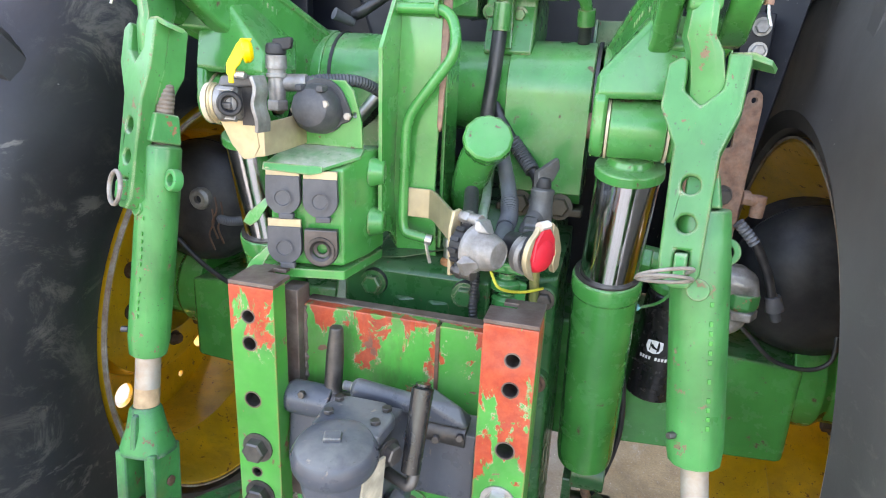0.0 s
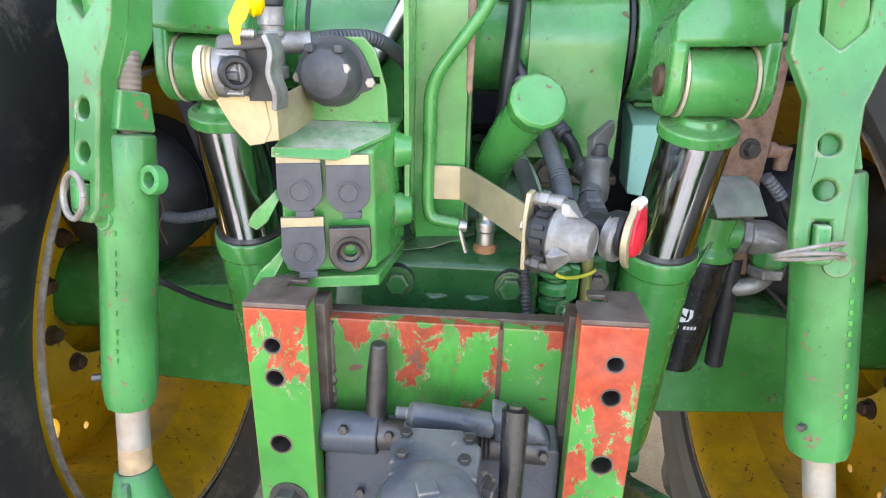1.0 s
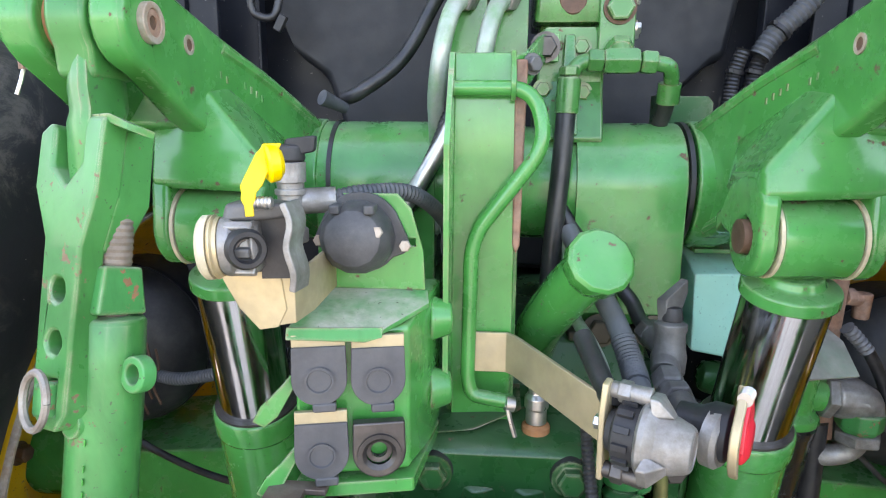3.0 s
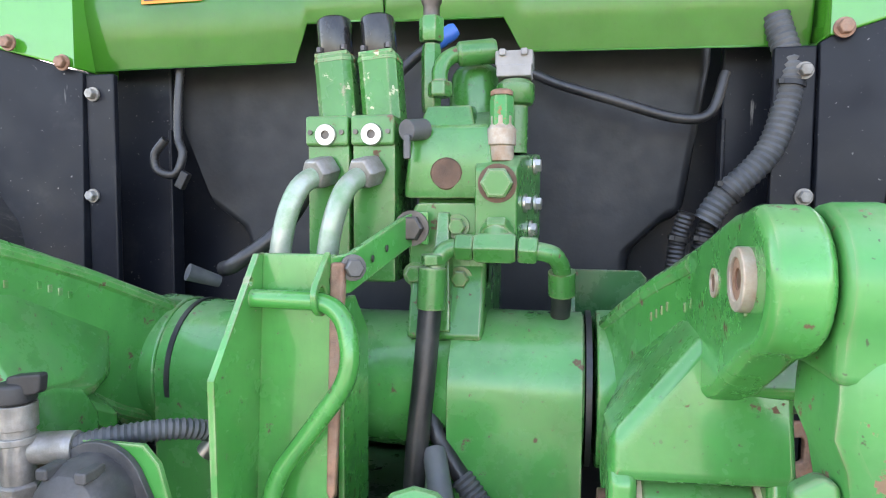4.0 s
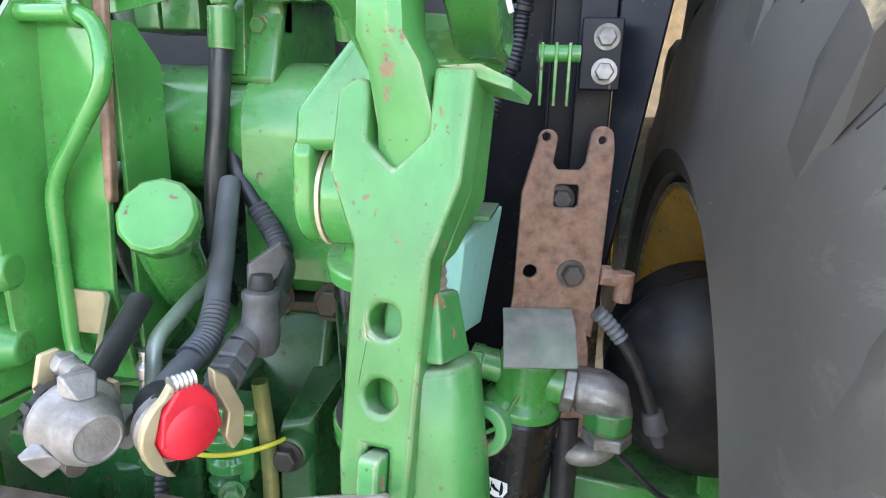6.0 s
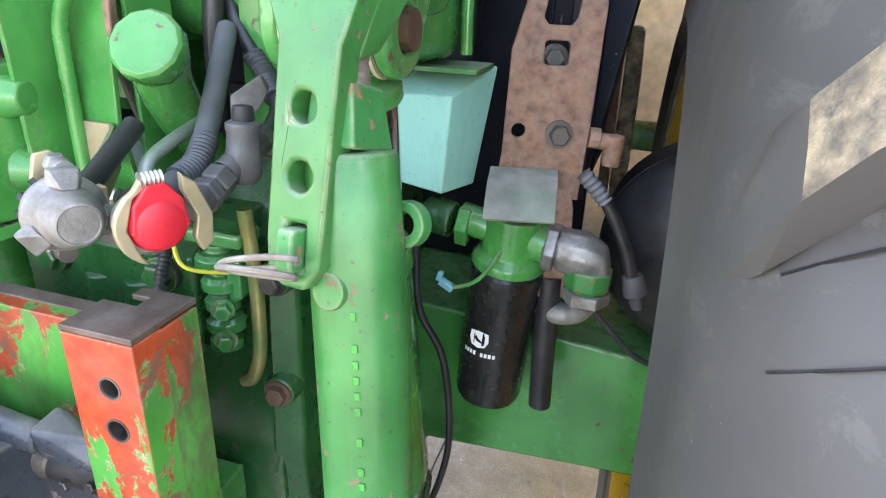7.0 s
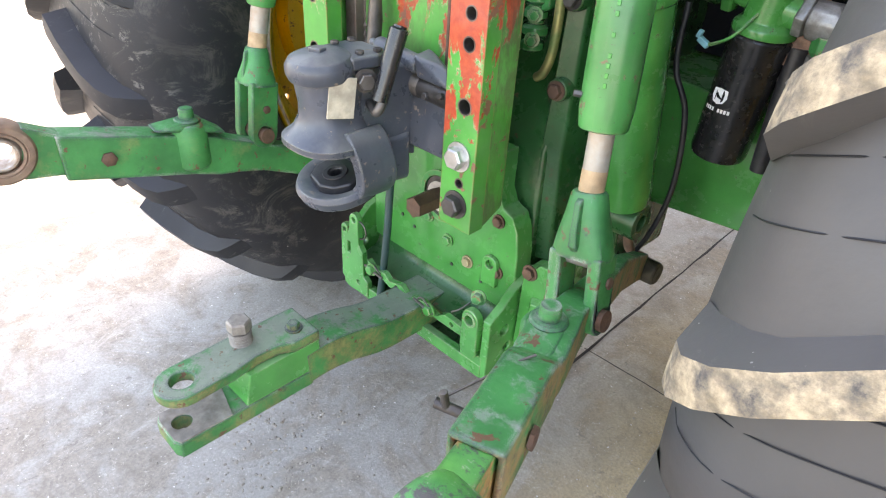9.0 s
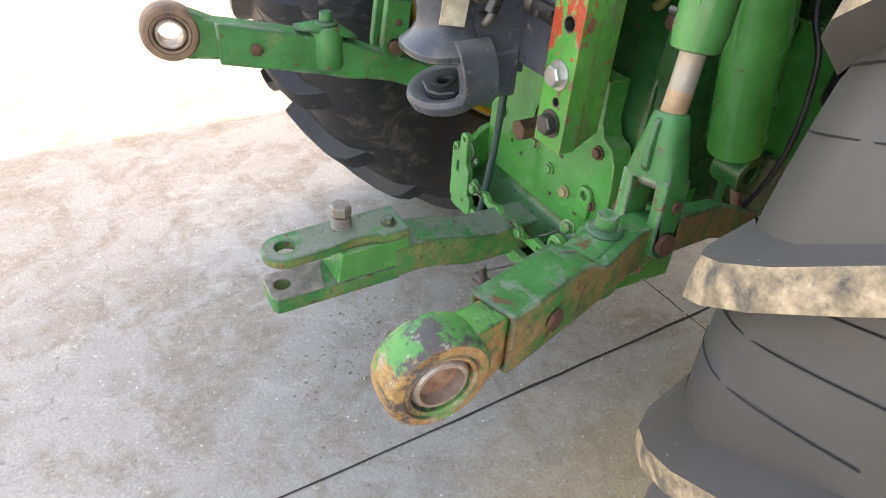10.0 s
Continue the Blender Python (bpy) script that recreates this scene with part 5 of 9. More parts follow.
part("hand_lever", bm, GLOSS_BLACK, cpl, "black plastic grip with finger ribs", 0.0)
for x, z in ((-0.118, 1.05), (-0.1, 0.955), (0.09, 1.02), (0.125, 1.03), (-0.062, 1.045)):
    bolt(cpl, (x, 0.738, z), (0, -1, 0.2), 0.006, 0.007, DARK_STEEL, False)

# ---- power take-off face and drawbar support ----
ptf = thing("pto_housing", (0, 0.87, 0.42), "bright green power take-off housing plate with a splined shaft", "pto housing")
bm = bmesh.new()
plate(bm, [(-0.21, 0.56), (0.21, 0.56), (0.215, 0.60), (0.213, 0.70), (0.205, 0.75), (0.19, 0.78), (0.165, 0.79), (0.15, 0.82), (0.15, 0.90), (-0.215, 0.90), (-0.215, 0.60)], 0.05, face_y(0.905), [(0.0, 0.749, 0.04)])
part("face_plate", bm, GREEN, ptf, "bright green plate with small bolts", 0.004)
bm = bmesh.new()
ring(bm, (0, 0.876, 0.749), (0, 0.884, 0.749), 0.058, 0.046, 40)
part("seal_ring", bm, GREEN_WORN, ptf, "raised grey-green ring")
bm = bmesh.new()
ring(bm, (0, 0.880, 0.749), (0, 0.90, 0.749), 0.046, 0.034, 40)
part("seal", bm, DARK_STEEL, ptf, "grey shaft seal")
bm = bmesh.new()
ring(bm, (0, 0.874, 0.749), (0, 0.92, 0.749), 0.034, 0.02, 32)
part("bearing", bm, STEEL, ptf, "bare bearing ring")
bm = bmesh.new()
prof = [((0.0235 if i % 2 else 0.0195) * math.cos(math.pi * i / 6), (0.0235 if i % 2 else 0.0195) * math.sin(math.pi * i / 6)) for i in range(12)]
plate(bm, prof, 0.10, face_y(0.85) @ Matrix.Translation((0, 0.749, 0)))
part("splined_shaft", bm, RUST, ptf, "rusty splined shaft", 0.0015)
for x, z, mt in ((0.11, 0.83, RUST), (0.09, 0.63, ZINC), (-0.165, 0.705, RUST), (0.17, 0.645, RUST), (-0.17, 0.80, GREEN), (-0.03, 0.69, GREEN_WORN), (0.03, 0.655, GREEN), (0.16, 0.76, RUST)):
    bolt(ptf, (x, 0.879, z), (0, -1, 0), 0.011, 0.008, mt)
# small holes drawn as dark discs in place of their shade
for x, z in ((-0.115, 0.655), (-0.075, 0.64), (0.045, 0.60), (0.13, 0.60), (0.06, 0.70)):
    bm = bmesh.new()
    cyl(bm, (x, 0.8795, z), (x, 0.8775, z), 0.0042, seg=10)
    part("screw_hole", bm, DARK_STEEL, ptf)
# curved apron from the plate forward to the lock strip
bm = bmesh.new()
ribbon(bm, spline([(0, 0.892, 0.60), (0, 0.890, 0.568), (0, 0.872, 0.535), (0, 0.82, 0.520)], 5), (0.40, 0, 0), 0.010)
part("apron", bm, GREEN_SHADED, ptf, "curved green apron", 0.002)
for s in (-1, 1):
    bm = bmesh.new()
    plate(bm, [(0.795, 0.44), (1.12, 0.42), (1.12, 0.66), (0.93, 0.66), (0.865, 0.64), (0.83, 0.61), (0.795, 0.59)], 0.020, face_x(s * 0.222), [(0.845, 0.55, 0.012), (0.86, 0.50, 0.009)])
    part("side_plate", bm, GREEN, ptf, "", 0.004)
# scalloped front flange on one side, a pinned ear on the other
bm = bmesh.new()
out = [(-0.231, 0.47), (-0.20, 0.443), (-0.135, 0.448), (-0.135, 0.49), (-0.15, 0.50), (-0.152, 0.565), (-0.165, 0.58), (-0.168, 0.635)] + arc(-0.183, 0.643, 0.015, 0, 180, 8) + [(-0.200, 0.615), (-0.205, 0.602)] + arc(-0.218, 0.606, 0.012, 0, 180, 6) + [(-0.231, 0.56)]
plate(bm, out, 0.016, face_y(0.797), [(-0.183, 0.641, 0.0065), (-0.218, 0.603, 0.005), [(-0.207, 0.545), (-0.197, 0.545), (-0.197, 0.575), (-0.207, 0.575)], (-0.17, 0.475, 0.006)])
part("scalloped_flange", bm, GREEN, ptf, "green flange with cut-outs and holes", 0.003)
bm = bmesh.new()
out = arc(0.188, 0.583, 0.022, 0, 180, 10) + [(0.166, 0.50), (0.178, 0.49), (0.205, 0.49), (0.21, 0.50)]
plate(bm, out, 0.020, face_y(0.793), [(0.188, 0.583, 0.0125)])
part("bracket_ear", bm, GREEN, ptf, "rounded ear with a pin hole", 0.004)
bm = bmesh.new()
ring(bm, (0.188, 0.784, 0.583), (0.188, 0.781, 0.583), 0.0165, 0.0115, 22)
part("ear_ring", bm, GREEN_WORN, ptf)
bm = bmesh.new()
out = arc(0.155, 0.66, 0.02, 0, 180, 8) + [(0.135, 0.61), (0.175, 0.61)]
plate(bm, out, 0.012, face_y(0.874), [(0.155, 0.66, 0.0095)])
part("upper_ear", bm, GREEN, ptf, "", 0.003)
# lower frame: open below the strip
bm = bmesh.new()
box(bm, (0.0, 0.803, 0.457), (0.44, 0.02, 0.034))
part("frame_bar", bm, GREEN, ptf, "flat green bar under the drawbar", 0.003)
bm = bmesh.new()
box(bm, (0.19, 0.803, 0.483), (0.06, 0.018, 0.024))
part("frame_block", bm, GREEN, ptf, "", 0.003)
bm = bmesh.new()
plate(bm, [(-0.21, 0.815), (0.21, 0.815), (0.21, 1.1), (-0.21, 1.1)], 0.012, face_z(0.446))
part("floor_plate", bm, GREEN_SHADED, ptf, "", 0.003)
bm = bmesh.new()
out = [(-0.135, 0.558), (-0.12, 0.548), (-0.075, 0.55), (-0.06, 0.538), (-0.02, 0.548), (0.0, 0.532), (0.05, 0.545), (0.09, 0.53), (0.115, 0.548), (0.165, 0.545), (0.165, 0.522), (-0.06, 0.522), (-0.08, 0.53), (-0.135, 0.532)]
plate(bm, out, 0.014, face_y(0.797), [(-0.10, 0.54, 0.0055), (-0.035, 0.534, 0.0055), (0.03, 0.533, 0.0055), (0.135, 0.534, 0.0055)])
part("lock_strip", bm, GREEN, ptf, "wavy green lock strip with small holes", 0.003)
for x, z in ((-0.118, 0.541), (0.072, 0.536)):
    bolt(ptf, (x, 0.79, z), (0, -1, 0), 0.012, 0.010, GREEN)
bolt(ptf, (0.165, 0.835, 0.60), (0.3, -1, 0.2), 0.0125, 0.014, GREEN_WORN)
bm = bmesh.new()
sweep(bm, spline([(0.128, 0.80, 0.56), (0.14, 0.785, 0.575), (0.155, 0.79, 0.587), (0.165, 0.81, 0.60)], 5), 0.002, 6)
part("cotter_wire", bm, DARK_STEEL, ptf, "bent wire cotter")
# side bracket beyond the plate
bm = bmesh.new()
plate(bm, [(0.234, 0.50), (0.27, 0.50), (0.29, 0.53), (0.335, 0.60), (0.335, 0.69), (0.315, 0.72), (0.27, 0.715), (0.236, 0.67)], 0.022, face_y(0.885), [(0.262, 0.555, 0.012), (0.315, 0.67, 0.008)])
part("side_bracket", bm, GREEN, ptf, "green side bracket with a ringed hole", 0.004)
bm = bmesh.new()
hull(bm, [(0.26, 0.875, 0.60), (0.30, 0.875, 0.60), (0.26, 0.875, 0.64), (0.30, 0.875, 0.65), (0.27, 0.86, 0.61), (0.295, 0.86, 0.61), (0.27, 0.86, 0.63), (0.295, 0.86, 0.635)])
part("pad", bm, GREEN, ptf, "", 0.005, 3)
bolt(ptf, (0.252, 0.874, 0.69), (0, -1, 0), 0.0125, 0.01, RUST)
bolt(ptf, (0.325, 0.874, 0.60), (0, -1, 0), 0.0115, 0.01, RUST)
bm = bmesh.new()
box(bm, (0, 1.1, 0.6), (0.36, 0.36, 0.28))
part("core", bm, GREEN_SHADED, ptf, "", 0.01)
for x, z in ((-0.11, 0.542), (0.055, 0.54)):
    bm = bmesh.new()
    loop = [(x + 0.022 * math.cos(u), 0.79 - 0.004 * math.sin(2 * u), z + 0.011 * math.sin(u)) for u in (2 * math.pi * i / 16 for i in range(17))]
    sweep(bm, loop, 0.0022, 6)
    cyl(bm, (x - 0.03, 0.787, z), (x + 0.03, 0.787, z - 0.006), 0.003, seg=8)
    part("spring_clip", bm, DARK_STEEL, ptf, "dark wire spring clip")
bm = bmesh.new()
loop = [(-0.165 + 0.02 * math.cos(u), 0.795, 0.62 + 0.022 * math.sin(u)) for u in (2 * math.pi * i / 18 for i in range(19))]
sweep(bm, loop, 0.002, 6)
part("wire_ring", bm, DARK_STEEL, ptf, "wire ring of a pin")
bm = bmesh.new()
sweep(bm, [(-0.094, 0.79, 0.455), (-0.094, 0.80, 0.52), (-0.094, 0.815, 0.65), (-0.093, 0.83, 0.90)], 0.0085, 12)
part("drain_pipe", bm, TEAL_PIPE, ptf, "dark teal drain pipe")

BARE_GREY = plain("dusty_bare_iron", (0.26, 0.235, 0.20), 0.55, 0.3, 0.35, 40, 0.4, 0.5, (0.13, 0.09, 0.06))
db = thing("drawbar", (0, 0.5, 0.47), "worn green drawbar with a pinned clevis plate at its end", "drawbar")
bm = bmesh.new()
line = [(0.0, 0.50, 0.530), (0.001, 0.56, 0.532), (0.002, 0.62, 0.522), (0.004, 0.70, 0.503), (0.004, 0.85, 0.499), (0.004, 1.1, 0.499)]
ribbon(bm, spline(line, 4), (0.09, 0, 0), 0.072)
part("bar", bm, DRAWBAR_PAINT, db, "worn green and rusty bar", 0.003)
bm = bmesh.new()
plate(bm, [(-0.043, 0.252), (-0.03, 0.245), (0.03, 0.245), (0.043, 0.252), (0.045, 0.51), (-0.045, 0.51)], 0.034, face_z(0.505), [(0.0, 0.275, 0.0175)])
part("lower_tongue", bm, DRAWBAR_PAINT, db, "lower tongue with a pin hole", 0.004)
bm = bmesh.new()
plate(bm, [(-0.041, 0.254), (-0.028, 0.248), (0.028, 0.248), (0.041, 0.254), (0.042, 0.345), (-0.038, 0.365)], 0.003, face_z(0.523), [(0.0, 0.275, 0.0175)])
part("bare_end", bm, BARE_GREY, db, "bare worn steel round the hole")
bm = bmesh.new()
plate(bm, arc(0.0, 0.288, 0.043, 180, 360, 12) + [(0.040, 0.36), (0.032, 0.41), (0.034, 0.45), (0.046, 0.475), (0.046, 0.53), (-0.044, 0.53), (-0.046, 0.40)], 0.022, face_z(0.601), [(0.0, 0.29, 0.019)])
part("clevis_plate", bm, DRAWBAR_PAINT, db, "worn green clevis plate with a round hole", 0.004)
bm = bmesh.new()
hull(bm, [(x, y, z) for x in (-0.044, 0.0445) for y, z in ((0.372, 0.524), (0.385, 0.589), (0.53, 0.589), (0.53, 0.524))])
part("spacer", bm, GREEN, db, "", 0.003)
bm = bmesh.new()
sweep(bm, [(-0.02, 0.41, 0.612 + 0.0026 * i) for i in range(11)], lambda u: 0.0205, 20, 0.003, 0.0065)
part("spring_washer", bm, BARE_GREY, db, "rusty spring washers")
bolt(db, (-0.02, 0.41, 0.638), (0, 0, 1), 0.0215, 0.02, BARE_GREY, False)
bolt(db, (0.012, 0.497, 0.612), (0, 0, 1), 0.012, 0.012, DRAWBAR_PAINT)


# ---- lower links ----
def lower_link(s, end, knee, pin, pivot, label):
    k = thing("lower_link", pivot, label, "lower link", "lower links")
    end, knee, pin, pivot = V(end), V(knee), V(pin), V(pivot)
    d = (end - knee).normalized()
    side = V(0, 0, 1).cross(d).normalized()
    up = d.cross(side)
    H, W = 0.042, 0.030
    bm = bmesh.new()
    corners = ((-1, -1), (1, -1), (1, 1), (-1, 1))
    rows = [[bm.verts.new(end - d * back + side * a * (W - t) + V(0, 0, 1) * b * (H - t)) for a, b in corners] for back, t in ((0.075, 0.009), (0.0, 0.008))]
    # the right arm steps down behind its top plate
    step_ = [(end.lerp(knee, 0.72), H, W), (end.lerp(knee, 0.86) - V(0, 0, 0.006), H - 0.006, W), (end.lerp(knee, 0.94) - V(0, 0, 0.012), H - 0.012, W * 0.96)] if s > 0 else []
    for p, h, w in ((end, H, W), *step_, (knee - V(0, 0, 0.012 if s > 0 else 0), H - (0.012 if s > 0 else 0), W), (knee + (pin - knee) * 0.35, H * (0.8 if s > 0 else 1.0), W * 0.95), (knee + (pin - knee) * 0.62, H * 0.86, W * 0.82), (pin, H * 0.76, W * 0.75), (pin.lerp(pivot, 0.52) + V(0, 0, 0.022 if s > 0 else 0), H * 0.86, W * 0.5), (pivot, H * 0.8, W * 0.5)):
        rows.append([bm.verts.new(p + side * a * w + V(0, 0, 1) * b * h) for a, b in corners])
    for a, b in zip(rows, rows[1:]):
        for i in range(4):
            bm.faces.new((a[i], a[(i + 1) % 4], b[(i + 1) % 4], b[i]))
    bm.faces.new(rows[0])
    bm.faces.new(rows[-1])
    part("arm", bm, RUST_LINK if s > 0 else LINK_PAINT, k, "worn green box-section arm with rust", 0.004, 3)
    # upright boss through the arm with its bolt
    hp = V(-0.352, 0.524, 0.884) if s < 0 else V(0.482, 0.577, 0.872)
    bm = bmesh.new()
    lathe(bm, [(0, -0.088), (0.030, -0.088), (0.034, -0.08), (0.034, -0.004), (0.030, 0.004), (0, 0.006)], hp, (0, 0, 1), 30)
    part("boss", bm, LINK_PAINT, k, "", 0.003)
    bm = bmesh.new()
    hull(bm, [hp + d * l + side * w * u + V(0, 0, z) for l, w, z in ((0.075, W * 0.9, -0.010), (-0.07, W * 0.85, -0.012), (0.02, W * 0.85, 0.006), (-0.03, W * 0.8, 0.008)) for u in (-1, 1)])
    part("hump", bm, LINK_PAINT, k, "", 0.008, 3)
    bm = bmesh.new()
    lathe(bm, [(0, 0), (0.024, 0), (0.025, 0.004), (0.022, 0.007), (0.0145, 0.008), (0.014, 0.024), (0.0125, 0.027), (0, 0.028)], hp + V(0, 0, 0.005), (0, 0, 1), 24)
    part("collar_pin", bm, LINK_PAINT, k, "worn collared pin")
    for u in (-1, 1):
        bolt(k, end - d * 0.075 + side * u * W, side * u, 0.014, 0.006, RUST, False, "rivet")
    # telescoping eye
    eye = end + d * 0.085 + V(0, 0, EYE_DROP[s])
    bm = bmesh.new()
    hull(bm, [end + side * a * W * 0.62 + up * b * H * 0.70 - d * 0.05 for a in (-1, 1) for b in (-1, 1)] + [eye - d * 0.030 + side * a * 0.019 + up * b * 0.047 for a in (-1, 1) for b in (-1, 1)] + [eye - d * 0.044 + side * a * 0.02 + up * b * 0.040 for a in (-1, 1) for b in (-1, 1)])
    part("tongue", bm, LINK_EYE if s > 0 else LINK_PAINT, k, "", 0.006, 3)
    mat = LINK_EYE if s > 0 else RUST_EYE
    if s > 0:
        side = Matrix.Rotation(radians(-20), 3, "Z") @ side
        eye = eye + V(-0.004, 0, 0.007)
    bm = bmesh.new()
    lathe(bm, [(0.033, -0.024), (0.037, -0.0255), (0.039, -0.023), (0.041, -0.0255), (0.050, -0.0245), (0.0535, -0.0215), (0.0555, -0.016), (0.0565, 0.0), (0.0555, 0.016), (0.0535, 0.0215), (0.050, 0.0245), (0.041, 0.0255), (0.039, 0.023), (0.037, 0.0255), (0.033, 0.024)], eye, side, 48, True)
    part("eye", bm, mat, k, "rust-stained eye end", 0.0)
    bm = bmesh.new()
    lathe(bm, [(0.0235, -0.024), (0.027, -0.024), (0.031, -0.019), (0.0335, -0.010), (0.0342, 0.0), (0.0335, 0.010), (0.031, 0.019), (0.027, 0.024), (0.0235, 0.024)], eye, side, 40, True)
    part("ball", bm, BALL_STEEL, k, "rusty steel ball bush")
    if s > 0:
        bm = bmesh.new()
        cyl(bm, eye - side * 0.010, eye + side * 0.010, 0.0238, seg=28)
        part("dirt_plug", bm, RUST_PLATE, k, "dry brown dirt in the bush")
    return k


LINK_EYE = worn_eye("rust_stained_green")
RUST_EYE = plain("brown_bare_iron", (0.20, 0.125, 0.085), 0.6, 0.2, 0.35, 35, 0.5, 0.4, (0.34, 0.25, 0.17))
BALL_STEEL = plain("stained_ball_steel", (0.46, 0.42, 0.37), 0.4, 0.7, 0.25, 40, 0.2, 0.8, (0.26, 0.13, 0.06))
EYE_DROP = {-1: 0.008, 1: -0.006}
lower_link(-1, (-0.392, 0.300, 0.869), (-0.366, 0.52, 0.824), (-0.345, 0.665, 0.783), (-0.27, 1.16, 0.60), "worn green lower link arm with a bare eye end")
lower_link(1, (0.566, 0.345, 0.872), (0.505, 0.535, 0.854), (0.468, 0.665, 0.830), (0.325, 1.19, 0.605), "worn green lower link arm with a rust-stained ball end")

# sway block and lower bracket beside the right cylinder
sway = thing("pivot_bracket", (0.345, 1.19, 0.58), "dark brown link pivot pin in a green bracket under the axle", "bracket")
bm = bmesh.new()
hull(bm, [(x, y, z) for x in (0.265, 0.285) for y, z in ((1.13, 0.70), (1.26, 0.74), (1.24, 0.58), (1.15, 0.56))])
part("bracket", bm, GREEN_SHADED, sway, "", 0.006, 3)
bm = bmesh.new()
lathe(bm, [(0, 0), (0.020, 0), (0.024, 0.004), (0.025, 0.055), (0.027, 0.058), (0.027, 0.092), (0.023, 0.098), (0, 0.098)], (0.275, 1.188, 0.602), (1, 0.02, 0), 24)
part("pivot_pin", bm, OILY_BROWN, sway, "oily dark brown pin head", 0.002)
bm = bmesh.new()
ring(bm, (0.30, 1.12, 0.735), (0.325, 1.12, 0.735), 0.030, 0.014, 26)
part("eye", bm, GREEN_SHADED, sway, "dark green eye above the pin", 0.003)
bm = bmesh.new()
sweep(bm, bent([(0.312, 1.12, 0.71), (0.315, 1.14, 0.66), (0.335, 1.17, 0.64)], 0.02), 0.010, 12)
part("hook", bm, RUST_PLATE, sway, "bare brown hook")

# ---- top link bracket ----
tb = thing("top_link_bracket", (-0.02, 0.98, 1.2), "green folded steel bracket with a bent rod, edges worn to rust", "bracket")
bm = bmesh.new()
ribbon(bm, [(-0.0235, 0.982, 1.642), (-0.0235, 0.957, 1.33), (-0.0235, 0.985, 1.18)], (0.071, 0, 0), 0.008)
part("back_plate", bm, GREEN, tb, "", 0.002)
bm = bmesh.new()
plate(bm, [(1.0, 1.20), (0.986, 1.642), (0.970, 1.642), (0.892, 1.545), (0.896, 1.39), (0.898, 1.265), (0.94, 1.255)], 0.006, face_x(-0.061), [(0.955, 1.618, 0.004)])
part("left_flange", bm, GREEN, tb, "green side flange with a pale worn edge", 0.002)
bm = bmesh.new()
plate(bm, [(0.985, 1.22), (0.985, 1.60), (1.02, 1.60), (1.06, 1.56), (1.06, 1.25)], 0.006, face_x(0.014))
part("right_flange", bm, GREEN, tb, "", 0.002)
bm = bmesh.new()
hull(bm, [(0.008, 0.974, 1.635), (0.022, 0.974, 1.635), (0.009, 0.958, 1.43), (0.019, 0.958, 1.43), (0.014, 0.957, 1.42), (0.008, 0.985, 1.635), (0.022, 0.985, 1.635), (0.014, 0.975, 1.42)])
part("rubbing_strip", bm, RUST_PLATE, tb, "brown strip rubbed bare", 0.003)
bm = bmesh.new()
plate(bm, arc(0.958, 1.607, 0.018, 140, 400, 12) + [(0.985, 1.63), (0.975, 1.645)], 0.006, face_x(0.006), [(0.955, 1.607, 0.0085)])
part("rod_eye", bm, GREEN, tb, "", 0.0015)
bm = bmesh.new()
sweep(bm, bent([(-0.058, 0.957, 1.603), (0.028, 0.952, 1.603), (0.043, 0.940, 1.545), (-0.036, 0.943, 1.44), (-0.038, 0.943, 1.275), (-0.033, 0.94, 1.255), (0.015, 0.935, 1.25)], 0.028, 7), 0.0085, 16)
part("bent_rod", bm, GREEN, tb, "bright green bent rod")
bm = bmesh.new()
cyl(bm, (0.006, 0.928, 1.252), (0.016, 0.93, 1.25), 0.0088, seg=14)
sweep(bm, [(0.008, 0.925, 1.252), (0.012, 0.922, 1.235), (0.018, 0.92, 1.215)], 0.003, 6)
part("split_pin", bm, STEEL, tb, "bent steel split pin")
bm = bmesh.new()
ribbon(bm, [(0.006, 0.978, 1.622), (0.020, 0.99, 1.624), (0.042, 1.095, 1.655), (0.050, 1.116, 1.662), (0.068, 1.116, 1.662)], (0, 0, 0.036), 0.007)
part("stay", bm, GREEN, tb, "", 0.0015)
bolt(tb, (0.026, 0.985, 1.630), (0.7, -1, 0), 0.009, 0.008, DARK_ALLOY)
# undrilled: dark discs give the stay's holes their shade
for k_ in (0.35, 0.62):
    bm = bmesh.new()
    q_ = V(0.020, 0.99, 1.624).lerp(V(0.042, 1.095, 1.655), k_) + V(0.0042, -0.0006, 0)
    cyl(bm, q_, q_ + V(0.0012, 0, 0), 0.0035, seg=12)
    part("stay_hole", bm, DARK_STEEL, tb)
bolt(tb, (0.050, 1.112, 1.662), (0, -1, 0), 0.0145, 0.012, DARK_STEEL)

# ---- filler cap ----
fp = thing("filler_pipe", (0.05, 1.05, 1.28), "green oil filler pipe with a flat faceted cap", "filler pipe")
cap_c, cap_d = V(0.103, 0.909, 1.427), (V(0.103, 0.909, 1.427) - V(0.046, 1.06, 1.30)).normalized()
cap_d = (cap_d + V(0.0, -0.35, 0.12)).normalized()
bm = bmesh.new()
lathe(bm, [(0, 0.0), (0.034, 0.0), (0.038, -0.004), (0.038, -0.018), (0.034, -0.03), (0.03, -0.036), (0, -0.036)], cap_c, cap_d, 12)
part("cap", bm, GREEN, fp, "flat green twelve-sided cap", 0.0015)
bm = bmesh.new()
sweep(bm, spline([cap_c - cap_d * 0.03, (0.075, 0.965, 1.375), (0.05, 1.03, 1.31), (0.045, 1.09, 1.25)], 6), lambda u: 0.0305 - 0.002 * u, 24)
part("pipe", bm, GREEN, fp)

